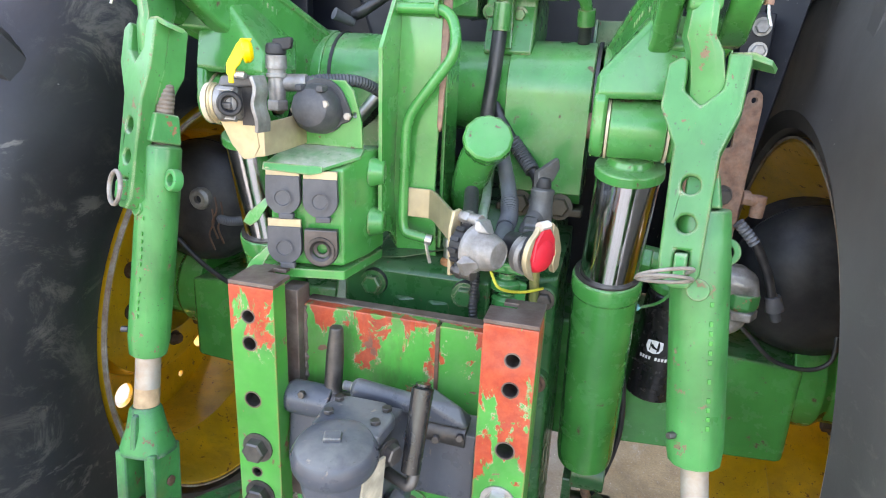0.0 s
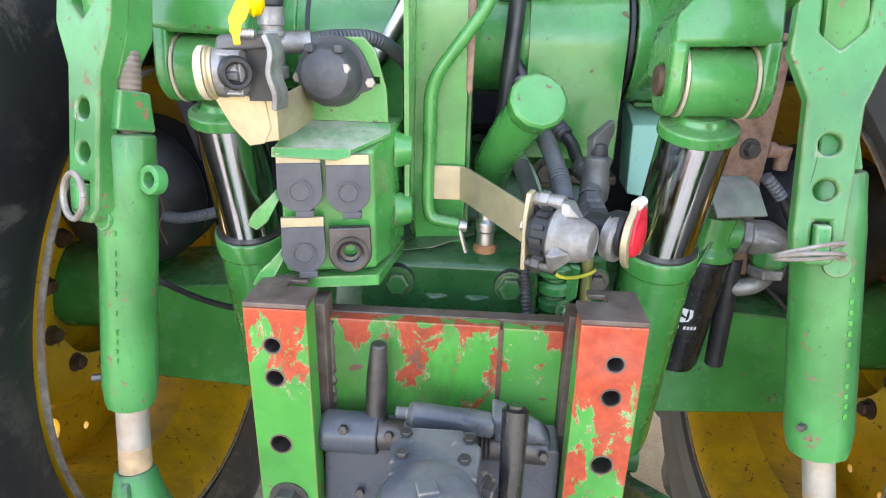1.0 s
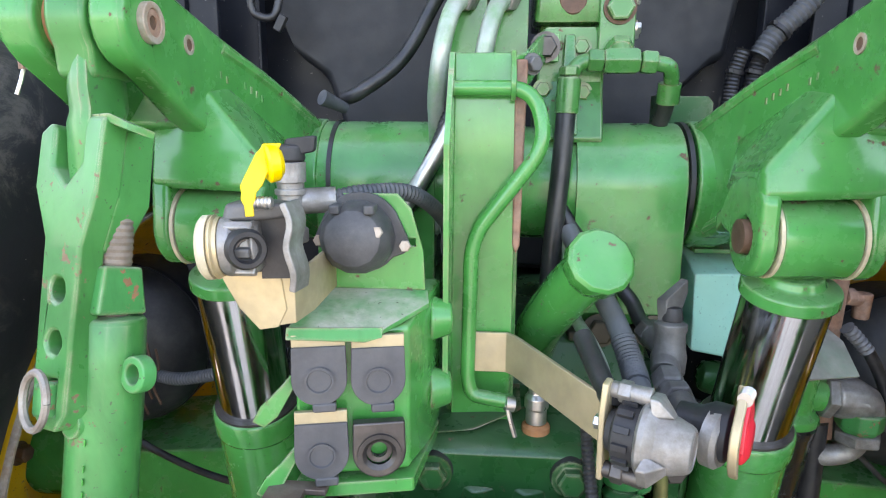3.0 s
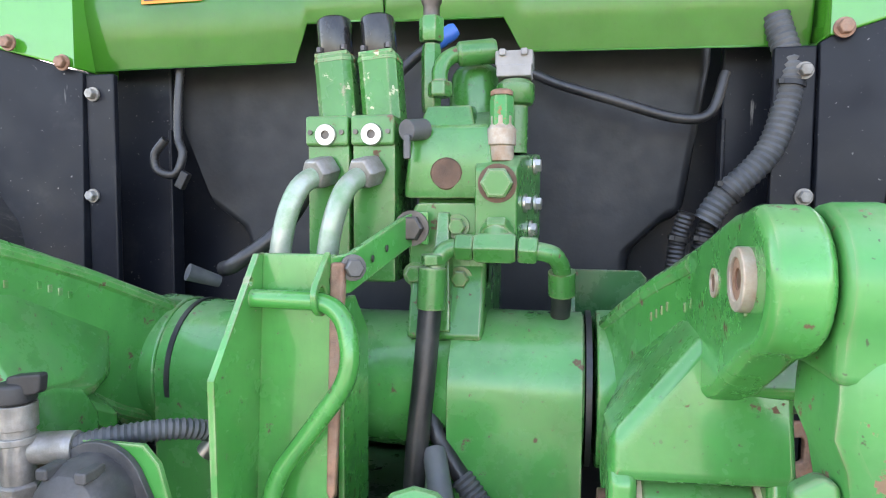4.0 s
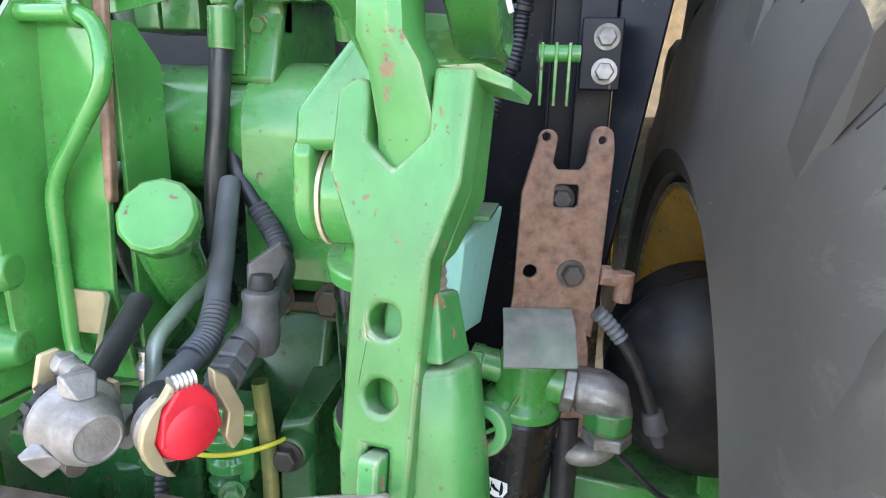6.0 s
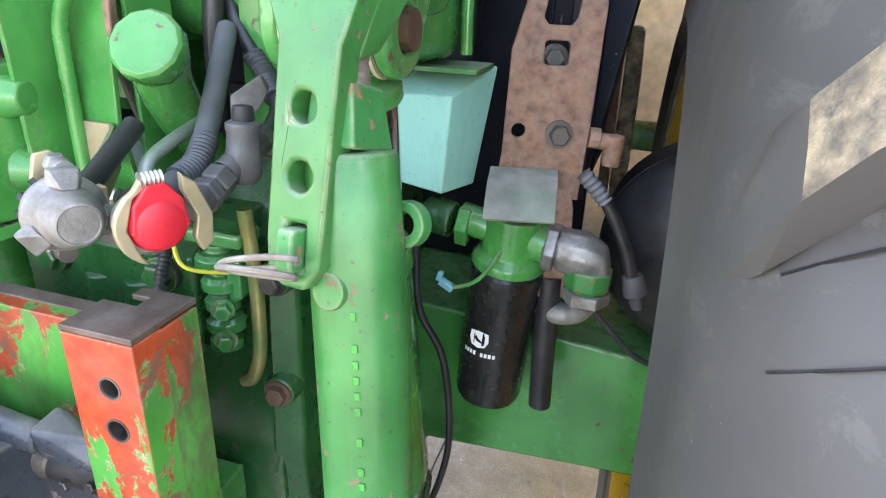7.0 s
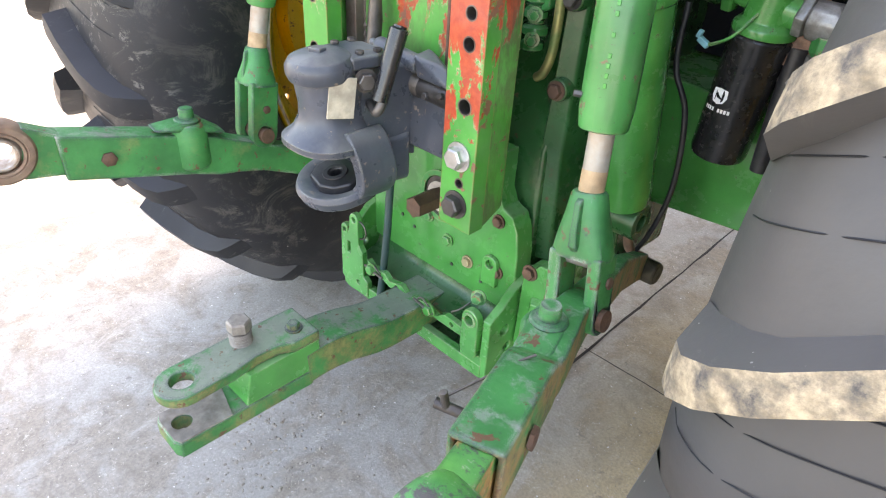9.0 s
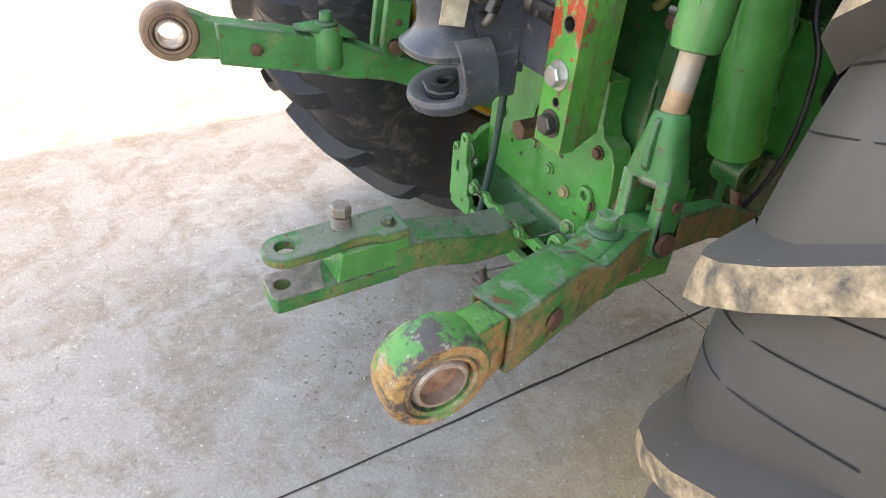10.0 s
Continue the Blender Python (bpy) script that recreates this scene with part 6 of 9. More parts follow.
# ---- hydraulic valve stack ----
vs = thing("hydraulic_valve_stack", (0.05, 1.18, 1.55), "green hydraulic valve stack with black solenoids and hex fittings", "hydraulic valve")
for x in (-0.050, 0.0035):
    bm = bmesh.new()
    hull(bm, [(x + u * 0.0245, y, z) for u in (-1, 1) for y, z in ((1.122, 1.60), (1.122, 1.775), (1.135, 1.785), (1.23, 1.785), (1.23, 1.60))])
    part("section", bm, VALVE_GREEN, vs, "", 0.003)
    bm = bmesh.new()
    box(bm, (x, 1.165, 1.77), (0.051, 0.1, 0.034))
    part("head_block", bm, VALVE_GREEN, vs, "", 0.004)
    bm = bmesh.new()
    ma = Matrix.Translation((x - 0.002, 1.165, 1.822)) @ Matrix.Rotation(-0.09, 4, "Y") @ Matrix.Rotation(-0.02, 4, "X")
    hull(bm, [ma @ V(a * w, b * d, z) for a in (-1, 1) for b in (-1, 1) for z in (-0.039, 0.039) for w, d in ((0.0225, 0.016), (0.0145, 0.025))])
    act = part("actuator", bm, CHIPPED_GREEN, vs, "green actuator body with chipped paint", 0.002)
    bm = bmesh.new()
    hull(bm, [ma @ V(a * w, b * d, z) for a in (-1, 1) for b in (-1, 1) for z in (0.0305, 0.0345) for w, d in ((0.0232, 0.0165), (0.0150, 0.0257))])
    part("gasket", bm, GREEN_WORN, act, "worn gasket line", 0.0005)
    bm = bmesh.new()
    lathe(bm, [(0, 0.041), (0.0195, 0.041), (0.0205, 0.044), (0.0205, 0.079), (0.0198, 0.083), (0.0170, 0.0855), (0, 0.0855)], ma.translation, ma.to_3x3() @ V(0, 0, 1), 28)
    part("solenoid", bm, GLOSS_BLACK, vs, "black solenoid cap")
    bm = bmesh.new()
    box(bm, ma @ V(0, 0, 0.0395), (0.040, 0.044, 0.005), ma.to_3x3().to_4x4())
    part("flange", bm, GREEN_WORN, vs, "", 0.001)
    for u in (-1, 1):
        bolt(vs, ma @ V(u * 0.015, -0.0175, 0.041), (0, 0, 1), 0.004, 0.006, DARK_STEEL, False)
        # dark disc painted for the shade of a screw hole
        bm = bmesh.new()
        cyl(bm, (x + u * 0.0185, 1.1125, 1.768), (x + u * 0.0185, 1.1145, 1.768), 0.0028, seg=10)
        part("screw_hole", bm, DARK_STEEL, vs)
    bm = bmesh.new()
    lathe(bm, [(0.005, 0.002), (0.0115, 0.002), (0.0125, 0.0), (0.0125, -0.003), (0.005, -0.003)], (x, 1.113, 1.765), (0, -1, 0), 24, True)
    part("socket_plug", bm, STEEL, vs, "bright steel socket plug")
    # dark hexagon stands for the shade in the socket
    bm = bmesh.new()
    cyl(bm, (x, 1.1135, 1.765), (x, 1.1155, 1.765), 0.0058, seg=6)
    part("hex_socket", bm, DARK_STEEL, vs, "dark hexagon socket")
    bm = bmesh.new()
    union_nut(bm, (x, 1.125, 1.727), (-0.28, -0.8, -0.2), 0.0185, 0.03)
    part("union_nut", bm, CAST_ALLOY, vs, "zinc union nut with green overspray", 0.0015)
    bm = bmesh.new()
    sweep(bm, spline([(x - 0.004, 1.118, 1.724), (x - 0.018, 1.082, 1.705), (x - 0.03, 1.068, 1.66), (x - 0.038, 1.075, 1.60), (x - 0.045, 1.12, 1.50), (x - 0.1, 1.10, 1.42)], 6), 0.0115, 16)
    part("pipe", bm, PIPE, vs, "bare steel pipe with patchy green paint")
# middle casting
bm = bmesh.new()
hull(bm, [(0.088 + u * w, y, z) for u in (-1, 1) for w, y, z in ((0.052, 1.13, 1.695), (0.05, 1.125, 1.71), (0.045, 1.135, 1.775), (0.04, 1.20, 1.80), (0.05, 1.25, 1.80), (0.052, 1.25, 1.695))])
part("casting", bm, VALVE_GREEN, vs, "", 0.006, 3)
bm = bmesh.new()
hull(bm, [(0.083 + u * w, y, z) for u in (-1, 1) for w, y, z in ((0.034, 1.137, 1.77), (0.026, 1.15, 1.80), (0.024, 1.20, 1.806), (0.035, 1.2, 1.77))])
part("port_block", bm, VALVE_GREEN, vs, "", 0.004)
bm = bmesh.new()
lathe(bm, [(0, -0.02), (0.034, -0.02), (0.034, 0.03), (0.030, 0.05), (0.02, 0.06), (0, 0.063)], (0.104, 1.228, 1.80), (0, 0, 1), 28)
part("dome", bm, VALVE_GREEN, vs, "", 0.006)
bm = bmesh.new()
lathe(bm, [(0, 0.002), (0.0165, 0.002), (0.018, 0), (0, 0)], (0.085, 1.127, 1.722), (0, -1, 0), 24)
part("core_plug", bm, RUST, vs, "brown rusty core plug")
bm = bmesh.new()
plate(bm, [(0.045, 1.56), (0.125, 1.56), (0.13, 1.60), (0.13, 1.67), (0.12, 1.69), (0.05, 1.69), (0.04, 1.67), (0.042, 1.60)], 0.03, face_y(1.145))
part("mount_plate", bm, VALVE_GREEN, vs, "", 0.005)
bm = bmesh.new()
hull(bm, [(0.083 + u * w, y, z) for u in (-1, 1) for w, y, z in ((0.006, 1.122, 1.68), (0.007, 1.118, 1.60), (0.012, 1.10, 1.55), (0.014, 1.14, 1.55), (0.008, 1.14, 1.68))])
part("rib", bm, VALVE_GREEN, vs, "", 0.003)
for x, z in ((0.098, 1.664), (0.050, 1.61), (0.102, 1.606)):
    bolt(vs, (x, 1.129, z), (0, -1, 0), 0.010, 0.008, VALVE_GREEN)
bm = bmesh.new()
hull(bm, [(x, y, z) for x in (0.045, 0.13) for y, z in ((1.13, 1.57), (1.10, 1.54), (1.3, 1.54), (1.3, 1.70), (1.16, 1.70))])
part("pedestal", bm, VALVE_GREEN, vs, "", 0.008)
# right block
bm = bmesh.new()
hull(bm, [(x, y, z) for x, y, z in ((0.118, 1.117, 1.640), (0.164, 1.117, 1.640), (0.118, 1.117, 1.728), (0.164, 1.117, 1.728), (0.12, 1.145, 1.742), (0.168, 1.145, 1.742), (0.184, 1.24, 1.640), (0.184, 1.24, 1.752), (0.12, 1.24, 1.640), (0.12, 1.24, 1.752))])
part("right_block", bm, VALVE_GREEN, vs, "", 0.004)
bm = bmesh.new()
ring(bm, (0.143, 1.114, 1.711), (0.143, 1.1175, 1.711), 0.021, 0.0165, 26)
part("rust_ring", bm, RUST, vs, "rust ring round the plug")
bolt(vs, (0.143, 1.117, 1.711), (0, -1, 0), 0.0175, 0.011, VALVE_GREEN, False, "hex_plug")
bm = bmesh.new()
lathe(bm, [(0, 0), (0.014, 0), (0.014, 0.017), (0.0165, 0.0175), (0.0165, 0.035), (0.012, 0.04), (0.012, 0.05), (0, 0.05)], (0.144, 1.142, 1.736), (0, 0, 1), 24)
part("adapter", bm, BUSH_STEEL, vs, "stained steel hex adapter", 0.001)
bm = bmesh.new()
union_nut(bm, (0.144, 1.142, 1.760), (0, 0, 1), 0.0135, 0.048)
part("nut", bm, GREEN_WORN, vs, "green hexagon nut with rusty edges", 0.001)
bm = bmesh.new()
lathe(bm, [(0, 0), (0.0125, 0), (0.0125, 0.004), (0.010, 0.006), (0, 0.006)], (0.144, 1.142, 1.808), (0, 0, 1), 20)
part("nut_rim", bm, RUST_PLATE, vs, "rusty top of the nut")
bm = bmesh.new()
lathe(bm, [(0, -0.035), (0.015, -0.035), (0.015, 0.02), (0.0205, 0.022), (0.0225, 0.028), (0.0225, 0.044), (0.016, 0.05), (0, 0.05)], (0.155, 1.188, 1.783), (0, 0, 1), 24)
part("sensor_foot", bm, VALVE_GREEN, vs, "", 0.001)
bm = bmesh.new()
box(bm, (0.154, 1.19, 1.842), (0.040, 0.034, 0.014))
box(bm, (0.154, 1.192, 1.856), (0.043, 0.036, 0.018))
box(bm, (0.141, 1.172, 1.862), (0.008, 0.006, 0.008))
box(bm, (0.166, 1.172, 1.862), (0.008, 0.006, 0.008))
part("sensor_plug", bm, PALE_GREY, vs, "pale grey sensor plug", 0.002)
for y, z in ((1.15, 1.69), (1.20, 1.735), (1.18, 1.66), (1.205, 1.69)):
    bolt(vs, (0.164 + (y - 1.117) * 0.163, y, z), (1, -0.1, 0), 0.008, 0.006, STEEL)
# T fitting and hoses under the right block
bm = bmesh.new()
union_nut(bm, (0.144, 1.112, 1.664), (0, -0.6, -0.5), 0.0185, 0.014)
cyl(bm, (0.144, 1.106, 1.662), (0.144, 1.092, 1.645), 0.014, seg=20)
union_nut(bm, (0.122, 1.092, 1.643), (1, 0, 0.0), 0.0175, 0.044)
union_nut(bm, (0.122, 1.092, 1.643), (-1, 0, 0.05), 0.0155, 0.020)
union_nut(bm, (0.168, 1.092, 1.642), (1, 0, -0.05), 0.0155, 0.020)
part("tee_fitting", bm, VALVE_GREEN, vs, "", 0.002)
bm = bmesh.new()
sweep(bm, spline([(0.104, 1.092, 1.644), (0.090, 1.09, 1.638), (0.0815, 1.086, 1.622), (0.079, 1.084, 1.60)], 6), 0.0098, 14)
cyl(bm, (0.0795, 1.084, 1.622), (0.0775, 1.083, 1.578), 0.0150, seg=20)
union_nut(bm, (0.0797, 1.0845, 1.624), (0, 0, 1), 0.0135, 0.012)
part("hose_fitting", bm, VALVE_GREEN, vs, "", 0.001)
bm = bmesh.new()
sweep(bm, spline([(0.186, 1.092, 1.641), (0.204, 1.095, 1.636), (0.212, 1.11, 1.62), (0.213, 1.12, 1.60)], 6), 0.0098, 14)
cyl(bm, (0.2125, 1.117, 1.618), (0.213, 1.124, 1.592), 0.0148, seg=18)
part("hose_fitting", bm, VALVE_GREEN, vs, "", 0.001)
bm = bmesh.new()
sweep(bm, spline([(0.0775, 1.083, 1.585), (0.073, 1.075, 1.51), (0.066, 1.068, 1.42), (0.062, 1.075, 1.33), (0.06, 1.10, 1.24)], 6), 0.0125, 16)
part("hose", bm, HOSE, vs, "black hydraulic hose with fine ribs")
bm = bmesh.new()
sweep(bm, spline([(0.213, 1.122, 1.600), (0.211, 1.15, 1.565), (0.206, 1.19, 1.545), (0.20, 1.25, 1.53)], 5), 0.0108, 12)
part("hose", bm, HOSE, vs, "black hydraulic hose")
# top fittings
bm = bmesh.new()
union_nut(bm, (0.070, 1.165, 1.812), (0, 0, 1), 0.0145, 0.018)
sweep(bm, spline([(0.070, 1.165, 1.825), (0.070, 1.168, 1.845), (0.08, 1.175, 1.86), (0.1, 1.18, 1.866)], 6), 0.0095, 14)
part("elbow_fitting", bm, VALVE_GREEN, vs, "", 0.001)
bm = bmesh.new()
lathe(bm, [(0, 0), (0.012, 0), (0.0145, 0.003), (0.0145, 0.042), (0.012, 0.046), (0, 0.046)], (0.088, 1.178, 1.863), (1, 0.25, 0.12), 20)
part("hose_ferrule", bm, VALVE_GREEN, vs, "", 0.001)
bm = bmesh.new()
union_nut(bm, (0.052, 1.2, 1.80), (0, 0, 1), 0.0125, 0.082)
union_nut(bm, (0.052, 1.2, 1.884), (0, 0, 1), 0.0155, 0.03)
part("test_port", bm, VALVE_GREEN, vs, "", 0.001)
bm = bmesh.new()
lathe(bm, [(0, 0), (0.010, 0), (0.010, 0.014), (0.0125, 0.018), (0.0125, 0.026), (0, 0.026)], (0.052, 1.2, 1.913), (0, 0, 1), 20)
part("test_port_cap", bm, DARK_STEEL, vs, "dark grey cap")
bm = bmesh.new()
cyl(bm, (0.058, 1.135, 1.772), (0.044, 1.11, 1.768), 0.012, seg=20)
box(bm, (0.046, 1.106, 1.75), (0.007, 0.006, 0.026))
part("dust_plug", bm, GREY_PLASTIC, vs, "grey rubber dust plug", 0.001)

BLUE_AT = (0.040, 1.27, 1.900)
plug = thing("cable_plug", BLUE_AT, "blue plastic plug on a black cable behind the valves", "plug")
bm = bmesh.new()
lathe(bm, [(0, 0), (0.009, 0), (0.011, 0.003), (0.011, 0.03), (0.008, 0.036), (0, 0.036)], BLUE_AT, (0.75, 0.1, 0.5), 18)
part("shell", bm, BLUE, plug, "blue plastic shell", 0.001)
bm = bmesh.new()
sweep(bm, spline([V(*BLUE_AT), V(*BLUE_AT) + V(-0.03, 0.0, -0.02), V(*BLUE_AT) + V(-0.06, -0.01, -0.06), V(*BLUE_AT) + V(-0.07, 0.0, -0.14), V(*BLUE_AT) + V(-0.05, 0.0, -0.30)], 6), 0.0075, 12)
part("cable", bm, HOSE, plug, "black cable")

# ---- remote coupler block ----
cb = thing("remote_coupler_block", (-0.14, 0.86, 1.2), "green remote coupler block with four sprung covers", "hydraulic coupler")
bm = bmesh.new()
hull(bm, [(x, y, z) for x, y, z in ((-0.197, 0.80, 1.225), (-0.09, 0.825, 1.225), (-0.197, 0.80, 1.376), (-0.09, 0.825, 1.376), (-0.197, 0.92, 1.225), (-0.07, 0.94, 1.225), (-0.197, 0.92, 1.395), (-0.07, 0.94, 1.395), (-0.075, 0.88, 1.225), (-0.075, 0.88, 1.395))])
part("body", bm, GREEN, cb, "", 0.006)
bm = bmesh.new()
hull(bm, [(x, y, z) for x, y, z in ((-0.2, 0.79, 1.222), (-0.085, 0.815, 1.222), (-0.2, 0.93, 1.222), (-0.07, 0.94, 1.222), (-0.2, 0.79, 1.208), (-0.085, 0.815, 1.208), (-0.2, 0.93, 1.208), (-0.07, 0.94, 1.208))])
part("base_flange", bm, GREEN, cb, "", 0.003)
for z in (1.36, 1.28):
    bm = bmesh.new()
    cyl(bm, (-0.08, 0.90, z), (-0.055, 0.905, z), 0.026, 0.018, 20)
    part("side_boss", bm, GREEN_CAST, cb, "", 0.004)
fx = V(1, 0.235, 0).normalized()             # across the covers
fm = Matrix((fx, V(0, 0, 1), fx.cross(V(0, 0, 1)))).transposed().to_4x4()
for i, (x, y, z) in enumerate(((-0.1705, 0.794, 1.333), (-0.1175, 0.806, 1.330), (-0.1705, 0.794, 1.257), (-0.1175, 0.806, 1.255))):
    c = V(x, y, z)
    m = Matrix.Translation(c) @ fm
    bm = bmesh.new()
    shape = arc(0, 0, 0.0255, 180, 360, 12) + [(0.0245, 0.032), (-0.0245, 0.032)]
    if i < 3:
        plate(bm, shape, 0.012, m)
        cov = part("cover", bm, GREY_PLASTIC, cb, "dusty grey sprung dust cover", 0.002)
        bm = bmesh.new()
        lathe(bm, [(0.0125, 0.006), (0.0135, 0.009), (0.0115, 0.009), (0.0105, 0.007), (0, 0.007), (0, 0.005), (0.0125, 0.005)], m @ V(0, 0.0, 0), m.to_3x3() @ V(0, 0, 1), 22)
        part("button", bm, GREY_PLASTIC, cov)
        bm = bmesh.new()
        box(bm, m @ V(0, 0.0345, 0.0), (0.049, 0.018, 0.006), fm)
        part("hinge_strip", bm, ZINC, cov, "yellow zinc hinge strip", 0.0008)
        bm = bmesh.new()
        box(bm, m @ V(0.004, -0.0275, 0.002), (0.022, 0.009, 0.011), fm)
        part("pull_tab", bm, GREY_PLASTIC, cov, "", 0.002)
    else:
        plate(bm, shape, 0.012, m, [(0, 0, 0.0155)])
        cov = part("open_socket", bm, DARK_STEEL, cb, "open dirty steel socket", 0.002)
        bm = bmesh.new()
        q, dn = c, m.to_3x3() @ V(0, 0, 1)
        lathe(bm, [(0.0125, 0.004), (0.0165, 0.008), (0.021, 0.0085), (0.0215, 0.004)], q, dn, 26, True)
        part("socket_lip", bm, DARK_STEEL, cov, "dull steel lip")
        for k in range(3):
            bm = bmesh.new()
            lathe(bm, [(0.008 + 0.001 * k, -0.004 - 0.006 * k), (0.0125, -0.003 - 0.006 * k), (0.0125, -0.0005 - 0.006 * k), (0.008 + 0.001 * k, -0.0015 - 0.006 * k)], q, dn, 22, True)
            part("socket_ring", bm, DARK_STEEL, cov)
        bm = bmesh.new()
        cyl(bm, q - dn * 0.03, q - dn * 0.028, 0.014, seg=20)
        part("socket_floor", bm, HOSE, cov, "dark bore")
for z in (1.31, 1.235):
    bm = bmesh.new()
    ribbon(bm, [(-0.195, 0.805, z + 0.022), (-0.206, 0.795, z + 0.006), (-0.218, 0.788, z - 0.010), (-0.228, 0.785, z - 0.022)], [V(0.006, 0.002, -0.004), V(0.010, 0.003, -0.007), V(0.015, 0.004, -0.011), V(0.010, 0.003, -0.007)], 0.004)
    part("release_lever", bm, GREEN_CAST, cb, "flat green release lever", 0.001)
bm = bmesh.new()
shelf = [(-0.198, 0.788, 1.381), (-0.112, 0.803, 1.379), (-0.074, 0.85, 1.392), (-0.078, 0.875, 1.399), (-0.195, 0.87, 1.399)]
hull(bm, shelf + [(x, y, z - 0.005) for x, y, z in shelf])
part("shelf", bm, DUSTY_GREEN, cb, "dusty folded shelf", 0.001)
bm = bmesh.new()
lip = [(-0.198, 0.7872, 1.383), (-0.112, 0.8022, 1.381), (-0.112, 0.7995, 1.3725), (-0.128, 0.797, 1.368), (-0.143, 0.794, 1.3725), (-0.198, 0.784, 1.3725)]
hull(bm, lip + [(x, y + 0.003, z) for x, y, z in lip])
part("shelf_lip", bm, GREEN_WORN, cb, "worn turned-down lip of the shelf", 0.0008)
bm = bmesh.new()
out = [(-0.186, 1.399), (-0.080, 1.399), (-0.082, 1.44), (-0.094, 1.482), (-0.108, 1.497), (-0.165, 1.497), (-0.184, 1.47)]
plate(bm, out, 0.005, face_y(0.874), [[(-0.098, 1.452), (-0.090, 1.452), (-0.090, 1.444), (-0.098, 1.444)]])
part("upright", bm, GREEN, cb, "", 0.001)

# ---- seven pin socket ----
sp = thing("trailer_light_socket", (-0.13, 0.86, 1.42), "round dusty black trailer light socket on a green upright", "electrical socket")
sc, sd = V(-0.146, 0.866, 1.454), V(0.02, -1, 0.12).normalized()
bm = bmesh.new()
lathe(bm, [(0, 0.044), (0.014, 0.043), (0.0275, 0.036), (0.0345, 0.024), (0.037, 0.008), (0.037, -0.004), (0, -0.004)], sc, sd, 14)
part("body", bm, SOCKET_GREY, sp, "domed black plastic body", 0.001)
bm = bmesh.new()
plate(bm, arc(-0.144, 1.458, 0.041, 20, 160, 12) + [(-0.190, 1.456), (-0.192, 1.446), (-0.180, 1.438)] + arc(-0.144, 1.456, 0.039, 215, 325, 8) + [(-0.100, 1.438), (-0.095, 1.446), (-0.098, 1.456)], 0.006, face_y(0.868))
part("flange", bm, SOCKET_GREY, sp, "", 0.001)
for x, z in ((-0.185, 1.450), (-0.099, 1.446), (-0.122, 1.464)):
    bolt(sp, (x, 0.865 if x != -0.122 else 0.838, z), sd, 0.006, 0.006, BUSH_STEEL, False, "screw")
for a, w in ((60, 0.010), (120, 0.010)):
    p = sc + V(math.cos(radians(a)), 0, math.sin(radians(a))) * 0.033 + sd * 0.026
    bm = bmesh.new()
    box(bm, p, (w, 0.022, 0.009))
    part("rib", bm, SOCKET_GREY, sp, "", 0.002)

def hose(pts, r, mat, label, ribs=0.0, name="hose", pitch=0.006, group=""):
    bm = bmesh.new()
    sweep(bm, spline(pts, 8), r, 14, ribs, pitch)
    ob = tagged(new(name, mesh_of(name, bm, mat)), label, "hose", group)
    if name == "conduit":
        way = spline(pts, 8)
        for u in (0.3, 0.72):
            i = int(u * (len(way) - 1))
            d_ = (way[i + 1] - way[i]).normalized()
            bm = bmesh.new()
            ring(bm, way[i] - d_ * 0.003, way[i] + d_ * 0.003, r + 0.002, r - 0.003, 18)
            box(bm, way[i] + d_.orthogonal().normalized() * (r + 0.003), (0.006, 0.006, 0.006))
            part("cable_tie", bm, PLASTIC, ob, "black cable tie")
    return ob


# ---- air brake coupling heads ----
# left: coupling head with raised yellow cover, and its cock
k = thing("air_coupling", (-0.225, 0.80, 1.44), "dusty air brake coupling with its yellow cover raised", "air coupling", "air couplings")
c = V(-0.208, 0.748, 1.468)
lx = V(0.97, 0.16, 0.06).normalized()
bm = bmesh.new()
lathe(bm, [(0, -0.024), (0.0235, -0.024), (0.025, -0.02), (0.025, -0.015), (0.021, -0.011), (0.021, 0.0), (0.023, 0.003), (0.018, 0.007), (0, 0.007)], c, lx, 28)
part("head", bm, CAST_ALLOY, k, "grey cast head", 0.001)
bm = bmesh.new()
lathe(bm, [(0.0, -0.041), (0.023, -0.041), (0.0265, -0.038), (0.0265, -0.0325), (0.0, -0.0325)], c, lx, 32)
part("seal_disc", bm, CREAM, k, "cream rubber sealing disc")
bm = bmesh.new()
lathe(bm, [(0, -0.032), (0.025, -0.032), (0.027, -0.029), (0.0245, -0.027), (0.0245, -0.024), (0, -0.024)], c, lx, 30)
part("zinc_ring", bm, ZINC, k, "yellow zinc retaining ring", 0.0006)
for a in (20, 75, 130, 185, 240, 295):
    bm = bmesh.new()
    box(bm, c - lx * 0.006 + V(0, 0.022 * math.cos(radians(a)), 0.022 * math.sin(radians(a))), (0.024, 0.008, 0.008), Matrix.Rotation(radians(a), 4, "X"))
    part("fin", bm, DARK_ALLOY if a % 2 else CAST_ALLOY, k, "", 0.002)
md = V(0.55, -0.83, 0.02).normalized()
mc = c + V(-0.004, -0.012, 0.0)
bm = bmesh.new()
lathe(bm, [(0.008, 0.0), (0.0155, 0.0), (0.0165, 0.003), (0.0165, 0.013), (0.0145, 0.017), (0.011, 0.017), (0.0095, 0.012), (0.008, 0.011)], mc, md, 28, True)
part("mouth", bm, PLASTIC, k, "black ringed mouth")
bm = bmesh.new()
lathe(bm, [(0, 0.004), (0.003, 0.006), (0.0065, 0.0095), (0.0075, 0.0095), (0.009, 0.004), (0.009, 0.0), (0, 0.0)], mc, md, 20)
part("valve_tip", bm, DARK_STEEL, k, "dark valve tip")
